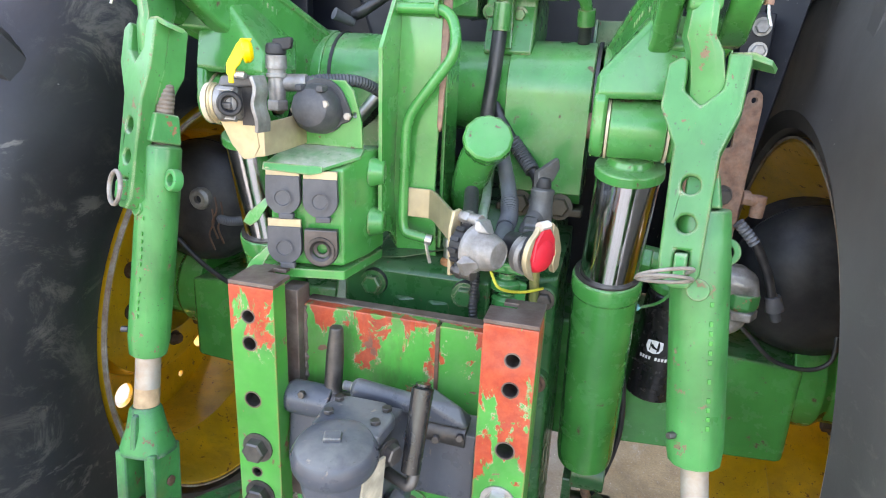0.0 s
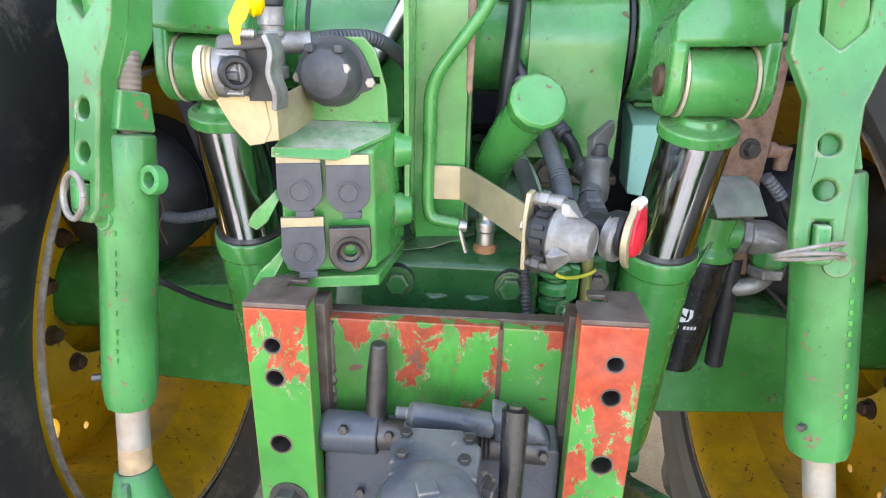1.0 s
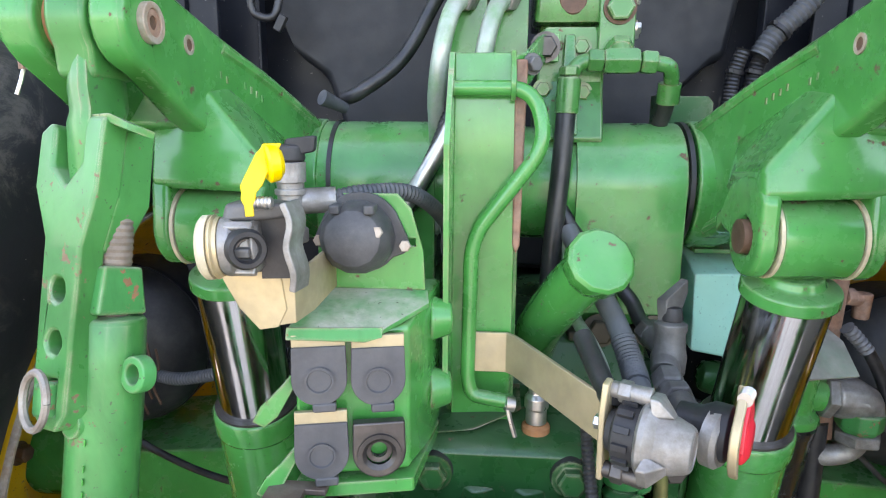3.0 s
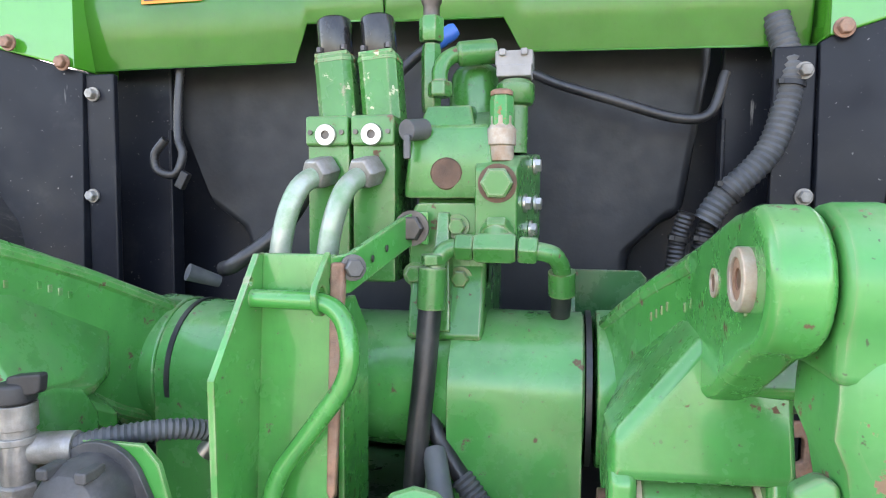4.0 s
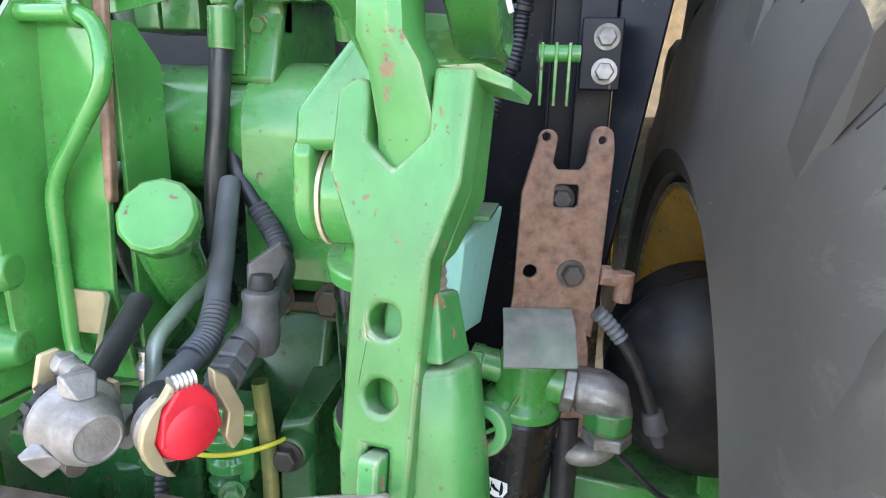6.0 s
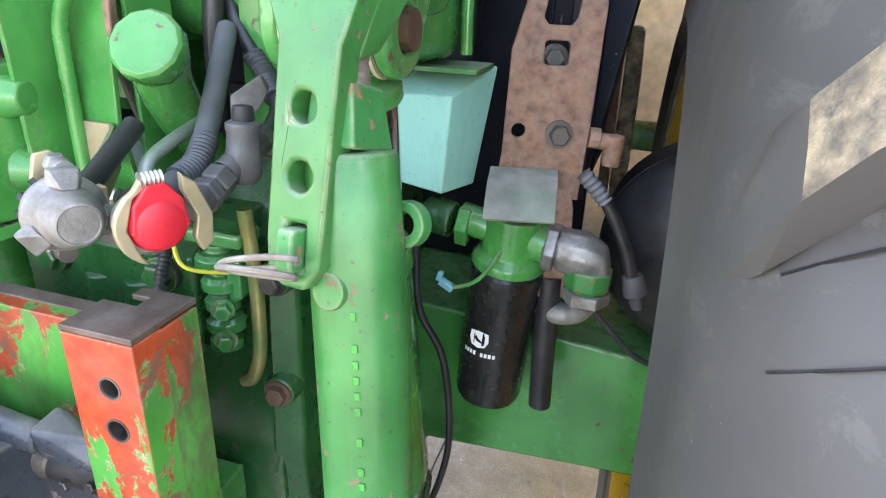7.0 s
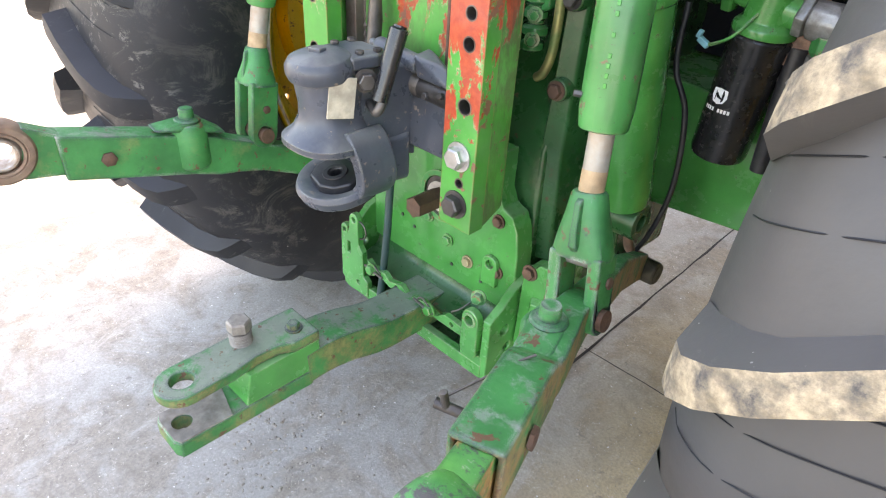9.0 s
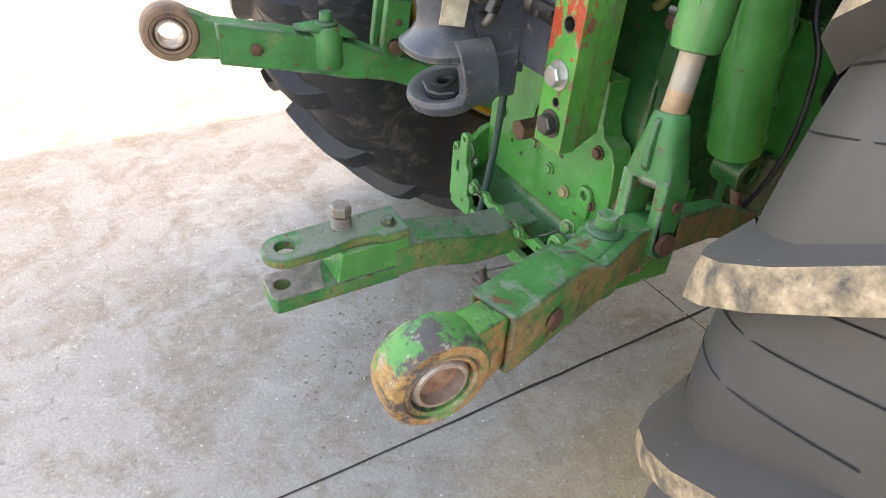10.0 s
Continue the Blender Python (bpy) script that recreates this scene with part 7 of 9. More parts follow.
# solid black block stands in for the shaded hollow between mouth and claw
bm = bmesh.new()
hull(bm, [c + V(*p) for p in ((0.004, 0.002, 0.024), (0.03, 0.006, 0.022), (0.004, 0.004, -0.03), (0.03, 0.008, -0.03), (0.004, 0.02, 0.024), (0.03, 0.024, 0.022), (0.03, 0.024, -0.03), (0.004, 0.02, -0.03))])
part("shade_block", bm, HOSE, k, "black block in place of the shade behind the mouth")
bm = bmesh.new()
hull(bm, [c + V(*p) for p in ((-0.022, -0.012, 0.02), (-0.026, 0.012, 0.02), (-0.02, -0.006, 0.034), (0.004, -0.008, 0.036), (0.034, 0.0, 0.034), (0.034, 0.018, 0.034), (0.004, 0.02, 0.036), (-0.02, 0.016, 0.034), (0.03, 0.0, 0.022), (0.004, -0.008, 0.02))])
part("bridge", bm, DARK_ALLOY, k, "", 0.004, 3)
bm = bmesh.new()
line = [c + V(*p) for p in ((0.031, 0.0, 0.036), (0.037, -0.002, 0.02), (0.034, -0.004, 0.0), (0.039, -0.004, -0.02), (0.037, -0.002, -0.036))]
ribbon(bm, spline(line, 4), V(0.004, 0.026, 0), 0.006)
part("claw", bm, CAST_ALLOY, k, "wavy cast claw", 0.0015)
bm = bmesh.new()
sweep(bm, [c + V(0.008 + 0.0018 * i, -0.012, 0.036) for i in range(9)], 0.0055, 12, 0.0014, 0.003)
part("cover_spring", bm, STEEL, k, "small coil spring")
bm = bmesh.new()
pts = [c + V(0.006, -0.02, 0.026), c + V(0.005, -0.017, 0.044), c + V(0.013, -0.008, 0.066), c + V(0.021, -0.004, 0.082)]
ribbon(bm, spline(pts, 4), [V(0.006, 0.003, 0)] * 3 + [V(0.010, 0.005, 0)] * 2 + [V(0.015, 0.008, 0)] * 6 + [V(0.013, 0.006, 0)] * 2, 0.0035)
part("cover", bm, SIGNAL_YELLOW, k, "bright yellow plastic cover standing up", 0.001)
bm = bmesh.new()
lathe(bm, [(0, 0.012), (0.010, 0.011), (0.0145, 0.007), (0.0155, 0.0), (0.013, -0.002), (0, -0.002)], c + V(0.0165, -0.004, 0.066), (0.75, 0.5, 0.1), 22)
part("cover_cup", bm, SIGNAL_YELLOW, k, "rounded yellow cup")
bm = bmesh.new()
plate(bm, [(-0.250, 1.446), (-0.192, 1.440), (-0.188, 1.408), (-0.196, 1.392), (-0.213, 1.389), (-0.230, 1.408)], 0.004, face_y(0.765))
part("bracket_face", bm, ZINC, k, "cream zinc plate bracket", 0.001)
bm = bmesh.new()
ribbon(bm, [(-0.198, 0.765, 1.416), (-0.183, 0.768, 1.418), (-0.176, 0.80, 1.42), (-0.173, 0.885, 1.424)], (0, 0, 0.046), 0.004)
part("bracket_arm", bm, ZINC, k, "", 0.001)
# cock behind it
ck = thing("stop_cock", (-0.2, 0.85, 1.45), "grey cast stop cock with a black handle", "stop cock")
bm = bmesh.new()
cyl(bm, (-0.212, 0.86, 1.455), (-0.212, 0.86, 1.52), 0.0125, 0.0135, 20)
cyl(bm, (-0.212, 0.86, 1.508), (-0.212, 0.86, 1.528), 0.0155, seg=20)
ring(bm, (-0.212, 0.86, 1.496), (-0.212, 0.86, 1.502), 0.0155, 0.010, 20)
cyl(bm, (-0.215, 0.865, 1.488), (-0.17, 0.875, 1.49), 0.013, seg=18)
union_nut(bm, (-0.212, 0.86, 1.448), (0, 0, 1), 0.017, 0.016)
part("body", bm, CAST_ALLOY, ck, "", 0.001)
bm = bmesh.new()
lathe(bm, [(0, 0), (0.015, 0), (0.0155, 0.004), (0.014, 0.016), (0, 0.018)], (-0.212, 0.86, 1.528), (0, 0, 1), 18)
hull(bm, [(x, y, z) for x, y, z in ((-0.215, 0.853, 1.532), (-0.215, 0.867, 1.532), (-0.215, 0.853, 1.550), (-0.215, 0.867, 1.550), (-0.186, 0.855, 1.538), (-0.186, 0.865, 1.538), (-0.184, 0.855, 1.554), (-0.184, 0.865, 1.554))])
part("handle", bm, PLASTIC, ck, "black plastic handle", 0.003)
bm = bmesh.new()
sweep(bm, spline([(-0.175, 0.873, 1.49), (-0.145, 0.89, 1.495), (-0.1, 0.93, 1.49), (-0.07, 1.0, 1.45), (-0.07, 1.06, 1.40)], 6), 0.0095, 12, 0.0014, 0.005)
part("hose", bm, CONDUIT, ck, "ribbed grey hose")

# zinc strap that carries the right hand couplings
st = thing("coupling_bracket", (0.05, 0.95, 1.22), "bent yellow zinc steel strap bracket", "bracket")
bm = bmesh.new()
strap = [(-0.046, 0.948, 1.306), (0.006, 0.948, 1.306), (0.016, 0.94, 1.305), (0.094, 0.826, 1.29), (0.102, 0.818, 1.288), (0.125, 0.812, 1.286)]
ribbon(bm, strap, (0, 0.0, 0.048), 0.005)
part("strap", bm, ZINC, st, "", 0.001)

# gladhand on the strap
g = thing("air_coupling", (0.135, 0.76, 1.27), "cast alloy air coupling with a smooth round lid", "air coupling", "air couplings")
c, d = V(0.139, 0.760, 1.300), V(0.88, -0.47, 0.0).normalized()
gx = d.cross(V(0, 0, 1)).normalized()
gm = Matrix.Translation(c) @ Matrix((gx, V(0, 0, 1), d)).transposed().to_4x4()
bm = bmesh.new()
lathe(bm, [(0.02, -0.022), (0.030, -0.022), (0.0335, -0.019), (0.0335, -0.014), (0.030, -0.010), (0.0265, -0.006), (0.0250, 0.006), (0.021, 0.017), (0.0185, 0.021), (0.016, 0.022), (0.016, 0.0205), (0, 0.0205), (0, -0.01), (0.02, -0.01)], c, d, 36)
part("body", bm, CAST_ALLOY, g, "smooth round alloy body with a wide flange", 0.0008)
for a in (95, 200, 330):
    bm = bmesh.new()
    u = V(math.cos(radians(a)), math.sin(radians(a)), 0)
    w = V(-u.y, u.x, 0)
    hull(bm, [gm @ (u * r_ + w * k_ + V(0, 0, z_)) for r_, k_, z_ in ((0.024, 0.014, -0.012), (0.024, -0.014, -0.012), (0.04, 0.012, -0.016), (0.04, -0.012, -0.016), (0.04, 0.012, -0.008), (0.04, -0.012, -0.008), (0.025, 0.006, 0.006), (0.025, -0.006, 0.006))])
    part("wing", bm, CAST_ALLOY, g, "", 0.002)
bm = bmesh.new()
lathe(bm, [(0, -0.050), (0.018, -0.050), (0.02, -0.044), (0.0265, -0.042), (0.0275, -0.039), (0.0275, -0.022), (0, -0.022)], c, d, 30)
part("black_body", bm, PLASTIC, g, "black plastic swivel body", 0.001)
for a in range(0, 360, 30):
    bm = bmesh.new()
    u = V(math.cos(radians(a)), math.sin(radians(a)), 0)
    w = V(-u.y, u.x, 0)
    hull(bm, [gm @ (u * r_ + w * k_ + V(0, 0, z_)) for r_ in (0.026, 0.031) for k_ in (-0.003, 0.003) for z_ in (-0.040, -0.026)])
    part("tooth", bm, PLASTIC, g, "", 0.0008)
for px_, py_ in ((-0.006, 0.036), (0.004, -0.037)):
    bm = bmesh.new()
    cyl(bm, gm @ V(px_, py_, -0.054), gm @ V(px_, py_, -0.016), 0.0075, 0.0085, 14)
    union_nut(bm, gm @ V(px_, py_, -0.045), d, 0.0105, 0.012)
    part("tie_bolt", bm, DARK_STEEL if py_ < 0 else CAST_ALLOY, g, "grey tie bolt", 0.0008)
bm = bmesh.new()
plate(bm, [(-0.016, 0.034), (-0.006, 0.046), (0.008, 0.044), (0.014, 0.02), (0.012, -0.03), (0.012, -0.046), (-0.006, -0.047), (-0.016, -0.02), (-0.019, 0.0)], 0.006, gm @ Matrix.Translation((0, 0, -0.054)), [(0.002, 0.003, 0.008)])
part("face_plate", bm, ZINC, g, "dirty zinc guide plate", 0.002)
bolt(g, gm @ V(-0.008, 0.0, -0.058), -d, 0.007, 0.006, STEEL, False)
bm = bmesh.new()
box(bm, gm @ V(-0.012, 0.026, -0.05), (0.02, 0.012, 0.014))
part("black_clip", bm, PLASTIC, g, "", 0.002)
hose([(0.112, 0.785, 1.30), (0.10, 0.83, 1.315), (0.085, 0.90, 1.345)], 0.011, HOSE, "short black hose into the coupling")

r = thing("air_coupling", (0.215, 0.775, 1.27), "air brake coupling with a red plastic cover", "air coupling", "air couplings")
c, d = V(0.204, 0.784, 1.298), V(0.86, -0.5, -0.02).normalized()
m = Matrix.Translation(c) @ Matrix((d.cross(V(0, 0, 1)), V(0, 0, 1), d)).transposed().to_4x4()
bm = bmesh.new()
lathe(bm, [(0, -0.05), (0.018, -0.05), (0.02, -0.03), (0.026, -0.02), (0.026, -0.005), (0.018, 0.0), (0, 0.0)], c, d, 26)
part("body", bm, PLASTIC, r, "dark ribbed body", 0.001)
bm = bmesh.new()
lathe(bm, [(0.0, 0.004), (0.024, 0.004), (0.028, 0.0), (0.028, -0.010), (0.0, -0.012)], c - d * 0.008 + V(-0.004, -0.003, -0.004), d + V(-0.3, 0, 0), 26)
part("seat", bm, CAST_ALLOY, r, "dusty alloy seat")
bm = bmesh.new()
plate(bm, [(-0.022, 0.040), (-0.034, 0.030), (-0.046, 0.0), (-0.044, -0.026), (-0.034, -0.034), (-0.028, -0.02), (-0.032, 0.0), (-0.022, 0.024)], 0.010, m @ Matrix.Translation((0, 0, 0.0)))
part("claw", bm, ZINC, r, "pale worn claw", 0.002)
bm = bmesh.new()
lathe(bm, [(0, 0.014), (0.015, 0.0135), (0.022, 0.010), (0.025, 0.003), (0.026, 0.0), (0, 0.0)], c, d, 26)
plate(bm, [(-0.024, -0.005), (0.024, -0.005), (0.02, 0.02), (0.008, 0.036), (-0.008, 0.036), (-0.02, 0.02)], 0.01, m @ Matrix.Translation((0, 0, 0.006)))
part("cover", bm, RED, r, "bright red plastic cover", 0.002)
bm = bmesh.new()
plate(bm, arc(0, 0, 0.036, -70, 60, 10) + [(0.008, 0.045), (0.004, 0.036), (0.018, 0.026), (0.026, 0.0), (0.018, -0.024)], 0.008, m @ Matrix.Translation((0.0, 0, 0.004)))
part("claw", bm, ZINC, r, "", 0.002)
bm = bmesh.new()
sweep(bm, [m @ V(-0.006 + 0.002 * i, 0.04, 0.006) for i in range(10)], 0.0065, 12, 0.0015, 0.0035)
part("cover_spring", bm, STEEL, r, "small coil spring")
bm = bmesh.new()
sweep(bm, spline([(0.125, 0.885, 1.228), (0.14, 0.88, 1.205), (0.168, 0.9, 1.194), (0.196, 0.926, 1.193), (0.2, 0.97, 1.182), (0.186, 1.02, 1.175)], 6), 0.0024, 8)
part("tether", bm, WIRE_YELLOW, r, "thin yellow tether")
ck = thing("stop_cock", (0.185, 0.92, 1.28), "grey cast stop cock with a lever beside the couplings", "stop cock")
bm = bmesh.new()
cyl(bm, (0.186, 0.85, 1.285), (0.176, 0.90, 1.293), 0.0135, seg=20)
union_nut(bm, (0.181, 0.872, 1.289), (-0.1, 0.9, 0.16), 0.0185, 0.014)
union_nut(bm, (0.178, 0.892, 1.293), (0.0, 0.9, 0.35), 0.0175, 0.022)
part("inlet_union", bm, DARK_ALLOY, ck, "dull dusty inlet union", 0.001)
bm = bmesh.new()
lathe(bm, [(0, -0.03), (0.014, -0.03), (0.0185, -0.022), (0.0195, -0.005), (0.0175, 0.004), (0.0165, 0.022), (0.018, 0.026), (0.018, 0.032), (0.013, 0.035), (0, 0.035)], (0.186, 0.936, 1.318), (0.02, 0.1, 1), 26)
cyl(bm, (0.178, 0.915, 1.302), (0.186, 0.945, 1.318), 0.0155, 0.0145, 20)
cyl(bm, (0.186, 0.94, 1.316), (0.176, 0.985, 1.322), 0.0125, 0.0145, 20)
union_nut(bm, (0.178, 0.975, 1.321), (-0.2, 0.95, 0.14), 0.0165, 0.02)
part("body", bm, DARK_ALLOY, ck, "dull grey body", 0.001)
bm = bmesh.new()
lathe(bm, [(0, 0), (0.011, 0), (0.012, 0.004), (0.010, 0.016), (0, 0.018)], (0.187, 0.939, 1.352), (0.02, 0.1, 1), 18)
part("spindle", bm, PLASTIC, ck, "black spindle", 0.001)
bm = bmesh.new()
hull(bm, [(0.172, 0.94, 1.35), (0.18, 0.932, 1.35), (0.17, 0.945, 1.375), (0.178, 0.934, 1.378), (0.20, 0.958, 1.398), (0.205, 0.95, 1.398), (0.205, 0.965, 1.385), (0.208, 0.957, 1.382), (0.196, 0.955, 1.362), (0.2, 0.948, 1.362)])
part("lever", bm, DARK_ALLOY, ck, "flat grey lever", 0.002)
bm = bmesh.new()
sweep(bm, spline([(0.175, 0.99, 1.323), (0.17, 1.02, 1.332), (0.163, 1.045, 1.348), (0.133, 1.071, 1.378), (0.105, 1.08, 1.412), (0.08, 1.09, 1.45), (0.06, 1.11, 1.49)], 6), 0.0095, 14)
hs = part("hose", bm, HOSE, ck, "dusty black hose")
bm = bmesh.new()
sweep(bm, spline([(0.155, 1.052, 1.356), (0.133, 1.071, 1.378), (0.112, 1.078, 1.402)], 8), 0.0135, 16, 0.002, 0.006)
part("strain_relief", bm, CONDUIT, hs, "ribbed grey sleeve")


hose([(0.14, 0.79, 1.275), (0.142, 0.86, 1.292), (0.142, 0.915, 1.308), (0.13, 0.96, 1.345), (0.105, 1.02, 1.39), (0.085, 1.07, 1.43)], 0.0125, SLEEVE_AIR, "thick grey air hose behind the couplings")
hose([(0.142, 0.885, 1.299), (0.142, 0.915, 1.308), (0.136, 0.945, 1.33)], 0.0142, CONDUIT, "ribbed grey sleeve on the air hose", 0.0014, name="hose_sleeve", pitch=0.005)
hose([(0.108, 0.872, 1.245), (0.109, 0.876, 1.285), (0.106, 0.89, 1.312), (0.1, 0.94, 1.325), (0.09, 1.0, 1.335), (0.085, 1.045, 1.37), (0.085, 1.07, 1.42)], 0.0075, PIPE, "thin bent steel pipe with worn green paint", name="steel_pipe")
hose([(0.095, 0.92, 1.255), (0.098, 0.905, 1.21), (0.102, 0.88, 1.165), (0.11, 0.87, 1.12)], 0.0075, HOSE, "black ribbed conduit hanging beside the bolts", 0.0012, pitch=0.005)
hose([(-0.062, 1.1, 1.26), (-0.058, 1.06, 1.34), (-0.056, 1.03, 1.46), (-0.058, 1.03, 1.55), (-0.052, 1.06, 1.62)], 0.011, STEEL, "bare steel pipe rising beside the bracket", name="steel_pipe")
hose([(-0.16, 1.04, 1.42), (-0.12, 1.05, 1.47), (-0.075, 1.06, 1.545), (-0.06, 1.07, 1.58)], 0.011, STEEL, "bare slanting steel pipe", name="steel_pipe")
hose([(-0.18, 1.09, 1.40), (-0.13, 1.07, 1.45), (-0.09, 1.06, 1.52), (-0.06, 1.09, 1.60)], 0.012, HOSE, "black ribbed hose under the steel pipe", 0.001)

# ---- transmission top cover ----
tc = thing("top_cover", (0, 0.98, 1.1), "oily green top cover coloured darker for shade, with large hex bolts", "cover")
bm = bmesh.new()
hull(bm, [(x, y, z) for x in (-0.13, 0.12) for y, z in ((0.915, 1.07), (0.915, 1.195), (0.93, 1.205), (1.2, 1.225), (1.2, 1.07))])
part("block", bm, GREEN_SHADED, tc, "", 0.006, 3)
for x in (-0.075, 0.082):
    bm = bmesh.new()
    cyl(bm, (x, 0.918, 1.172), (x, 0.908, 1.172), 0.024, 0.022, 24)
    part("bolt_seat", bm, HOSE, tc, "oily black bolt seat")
    bolt(tc, (x, 0.909, 1.172), (0, -1, 0), 0.0165, 0.013, GREEN_SHADED)
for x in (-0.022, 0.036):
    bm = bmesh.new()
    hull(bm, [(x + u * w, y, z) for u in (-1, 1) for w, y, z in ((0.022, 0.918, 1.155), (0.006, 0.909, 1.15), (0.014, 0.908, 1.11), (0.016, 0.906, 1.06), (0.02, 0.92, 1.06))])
    part("column", bm, GREEN_SHADED, tc, "", 0.006, 3)
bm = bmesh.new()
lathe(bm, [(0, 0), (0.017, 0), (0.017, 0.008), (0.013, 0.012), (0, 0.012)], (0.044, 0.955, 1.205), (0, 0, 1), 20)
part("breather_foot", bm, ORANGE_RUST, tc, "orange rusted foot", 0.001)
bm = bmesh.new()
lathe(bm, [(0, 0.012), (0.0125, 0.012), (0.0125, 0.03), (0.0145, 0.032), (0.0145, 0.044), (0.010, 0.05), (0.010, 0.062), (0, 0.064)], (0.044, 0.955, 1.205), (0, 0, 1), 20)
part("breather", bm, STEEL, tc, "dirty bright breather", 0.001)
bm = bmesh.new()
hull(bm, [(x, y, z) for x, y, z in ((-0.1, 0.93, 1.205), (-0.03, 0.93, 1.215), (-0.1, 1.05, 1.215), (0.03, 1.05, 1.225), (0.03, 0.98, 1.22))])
part("raised_cover", bm, GREEN_SHADED, tc, "", 0.004)
# stacked fitting beside it
pf = thing("plunger_fitting", (0.145, 0.93, 1.05), "oily green stack of hydraulic fittings with rounded ribs", "fitting")
for i, (z, r) in enumerate(((1.075, 0.021), (1.101, 0.024), (1.128, 0.022), (1.154, 0.025), (1.182, 0.027))):
    bm = bmesh.new()
    lathe(bm, [(0, 0), (r - 0.006, 0), (r, 0.005), (r, 0.016), (r - 0.005, 0.021), (0.014, 0.022), (0.014, 0.03), (0, 0.03)], (0.143 + 0.002 * (i % 2), 0.934, z), (0, 0, 1), 20)
    part("stem", bm, GREEN_WET, pf, "", 0.001)
bm = bmesh.new()
box(bm, (0.145, 0.94, 1.222), (0.075, 0.044, 0.018))
part("yoke", bm, GREEN_WET, pf, "", 0.005)
bm = bmesh.new()
hull(bm, [(x, y, z) for x, y, z in ((0.158, 0.922, 1.205), (0.178, 0.922, 1.20), (0.160, 0.922, 1.14), (0.176, 0.922, 1.15), (0.158, 0.95, 1.205), (0.178, 0.95, 1.20), (0.160, 0.95, 1.14), (0.176, 0.95, 1.15))])
part("side_lug", bm, GREEN_WET, pf, "", 0.005)
for z in (1.10, 1.14):
    bolt(pf, (0.156, 0.914, z), (0.6, -1, 0), 0.010, 0.012, GREEN_WET)
hose([(0.185, 0.93, 1.26), (0.188, 0.935, 1.18), (0.19, 0.93, 1.09), (0.182, 0.925, 1.05), (0.165, 0.93, 1.035)], 0.0085, OLIVE_PIPE, "bent green and zinc pipe beside the fitting", name="bent_pipe")
# darker colour here also stands in for shade beside the rail
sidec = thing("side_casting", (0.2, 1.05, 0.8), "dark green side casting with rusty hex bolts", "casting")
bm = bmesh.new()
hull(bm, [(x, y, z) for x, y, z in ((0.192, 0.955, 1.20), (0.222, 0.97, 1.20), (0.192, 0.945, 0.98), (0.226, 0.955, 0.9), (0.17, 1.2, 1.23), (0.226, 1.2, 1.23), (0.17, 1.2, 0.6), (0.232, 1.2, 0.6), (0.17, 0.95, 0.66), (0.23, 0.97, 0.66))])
part("body", bm, GREEN_SHADED, sidec, "", 0.01, 3)
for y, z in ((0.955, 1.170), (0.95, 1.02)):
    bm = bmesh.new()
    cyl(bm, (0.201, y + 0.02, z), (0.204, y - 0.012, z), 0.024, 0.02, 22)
    part("boss", bm, GREEN_SHADED, sidec, "", 0.004)
    bolt(sidec, (0.204, y - 0.011, z), (0.05, -1, 0), 0.013, 0.011, RUST if z < 1.1 else DARK_STEEL)

# ---- pale mint box behind the right cylinder ----
mb = thing("valve_box", (0.32, 1.2, 1.22), "pale mint green painted steel box with a dusty lid", "metal box")
bm = bmesh.new()
hull(bm, [(0.268, 1.125, 1.362), (0.352, 1.135, 1.362), (0.272, 1.125, 1.25), (0.343, 1.135, 1.235), (0.268, 1.22, 1.392), (0.385, 1.235, 1.392), (0.275, 1.21, 1.25), (0.365, 1.215, 1.23)])
part("body", bm, MINT, mb, "", 0.003)
bm = bmesh.new()
box(bm, (0.325, 1.185, 1.392), (0.11, 0.09, 0.006))
part("lid", bm, GREEN_WORN, mb, "dusty lid", 0.001)
hose([(0.36, 1.16, 1.41), (0.357, 1.165, 1.50), (0.35, 1.18, 1.57)], 0.0075, GREEN, "green pipe rising out of the mint box", name="green_pipe")

# ---- filter ----
fl = thing("oil_filter", (0.428, 1.17, 0.88), "gloss black spin-on oil filter with white print under a green head", "oil filter")
fd_ = V(0.02, -0.02, 0.24).normalized()
f0 = V(0.411, 1.20, 0.902)
bm = bmesh.new()
lathe(bm, [(0, 0.0), (0.042, 0.0), (0.0485, 0.004), (0.0505, 0.012), (0.0505, 0.215), (0.052, 0.218), (0.052, 0.228), (0.048, 0.233), (0, 0.233)], f0, fd_, 44)
can = part("canister", bm, GLOSS_BLACK, fl, "gloss black can")
bm = bmesh.new()
lathe(bm, [(0, 0.233), (0.052, 0.233), (0.0535, 0.238), (0.052, 0.246), (0.042, 0.256), (0.039, 0.31), (0, 0.315)], f0, fd_, 32)
part("head", bm, GREEN, fl, "green filter head", 0.002)
hc = f0 + fd_ * 0.280
bm = bmesh.new()
cyl(bm, hc, hc + V(0.05, -0.005, -0.008), 0.030, 0.027, 24)
part("port", bm, GREEN, fl, "", 0.002)
bm = bmesh.new()
cyl(bm, hc, hc + V(-0.075, 0.0, 0.012), 0.024, 0.021, 24)
union_nut(bm, hc + V(-0.058, 0, 0.002), (-1, 0, 0.1), 0.031, 0.02)
part("port", bm, GREEN, fl, "", 0.002)
bm = bmesh.new()
lathe(bm, [(0, 0), (0.024, 0), (0.026, 0.004), (0.026, 0.03), (0.022, 0.042), (0.012, 0.048), (0, 0.049)], hc + V(-0.085, 0, 0.006), (-1, 0.1, 0.15), 24)
part("port_cap", bm, GREEN_SHADED, fl, "oily rounded cap", 0.002)
bm = bmesh.new()
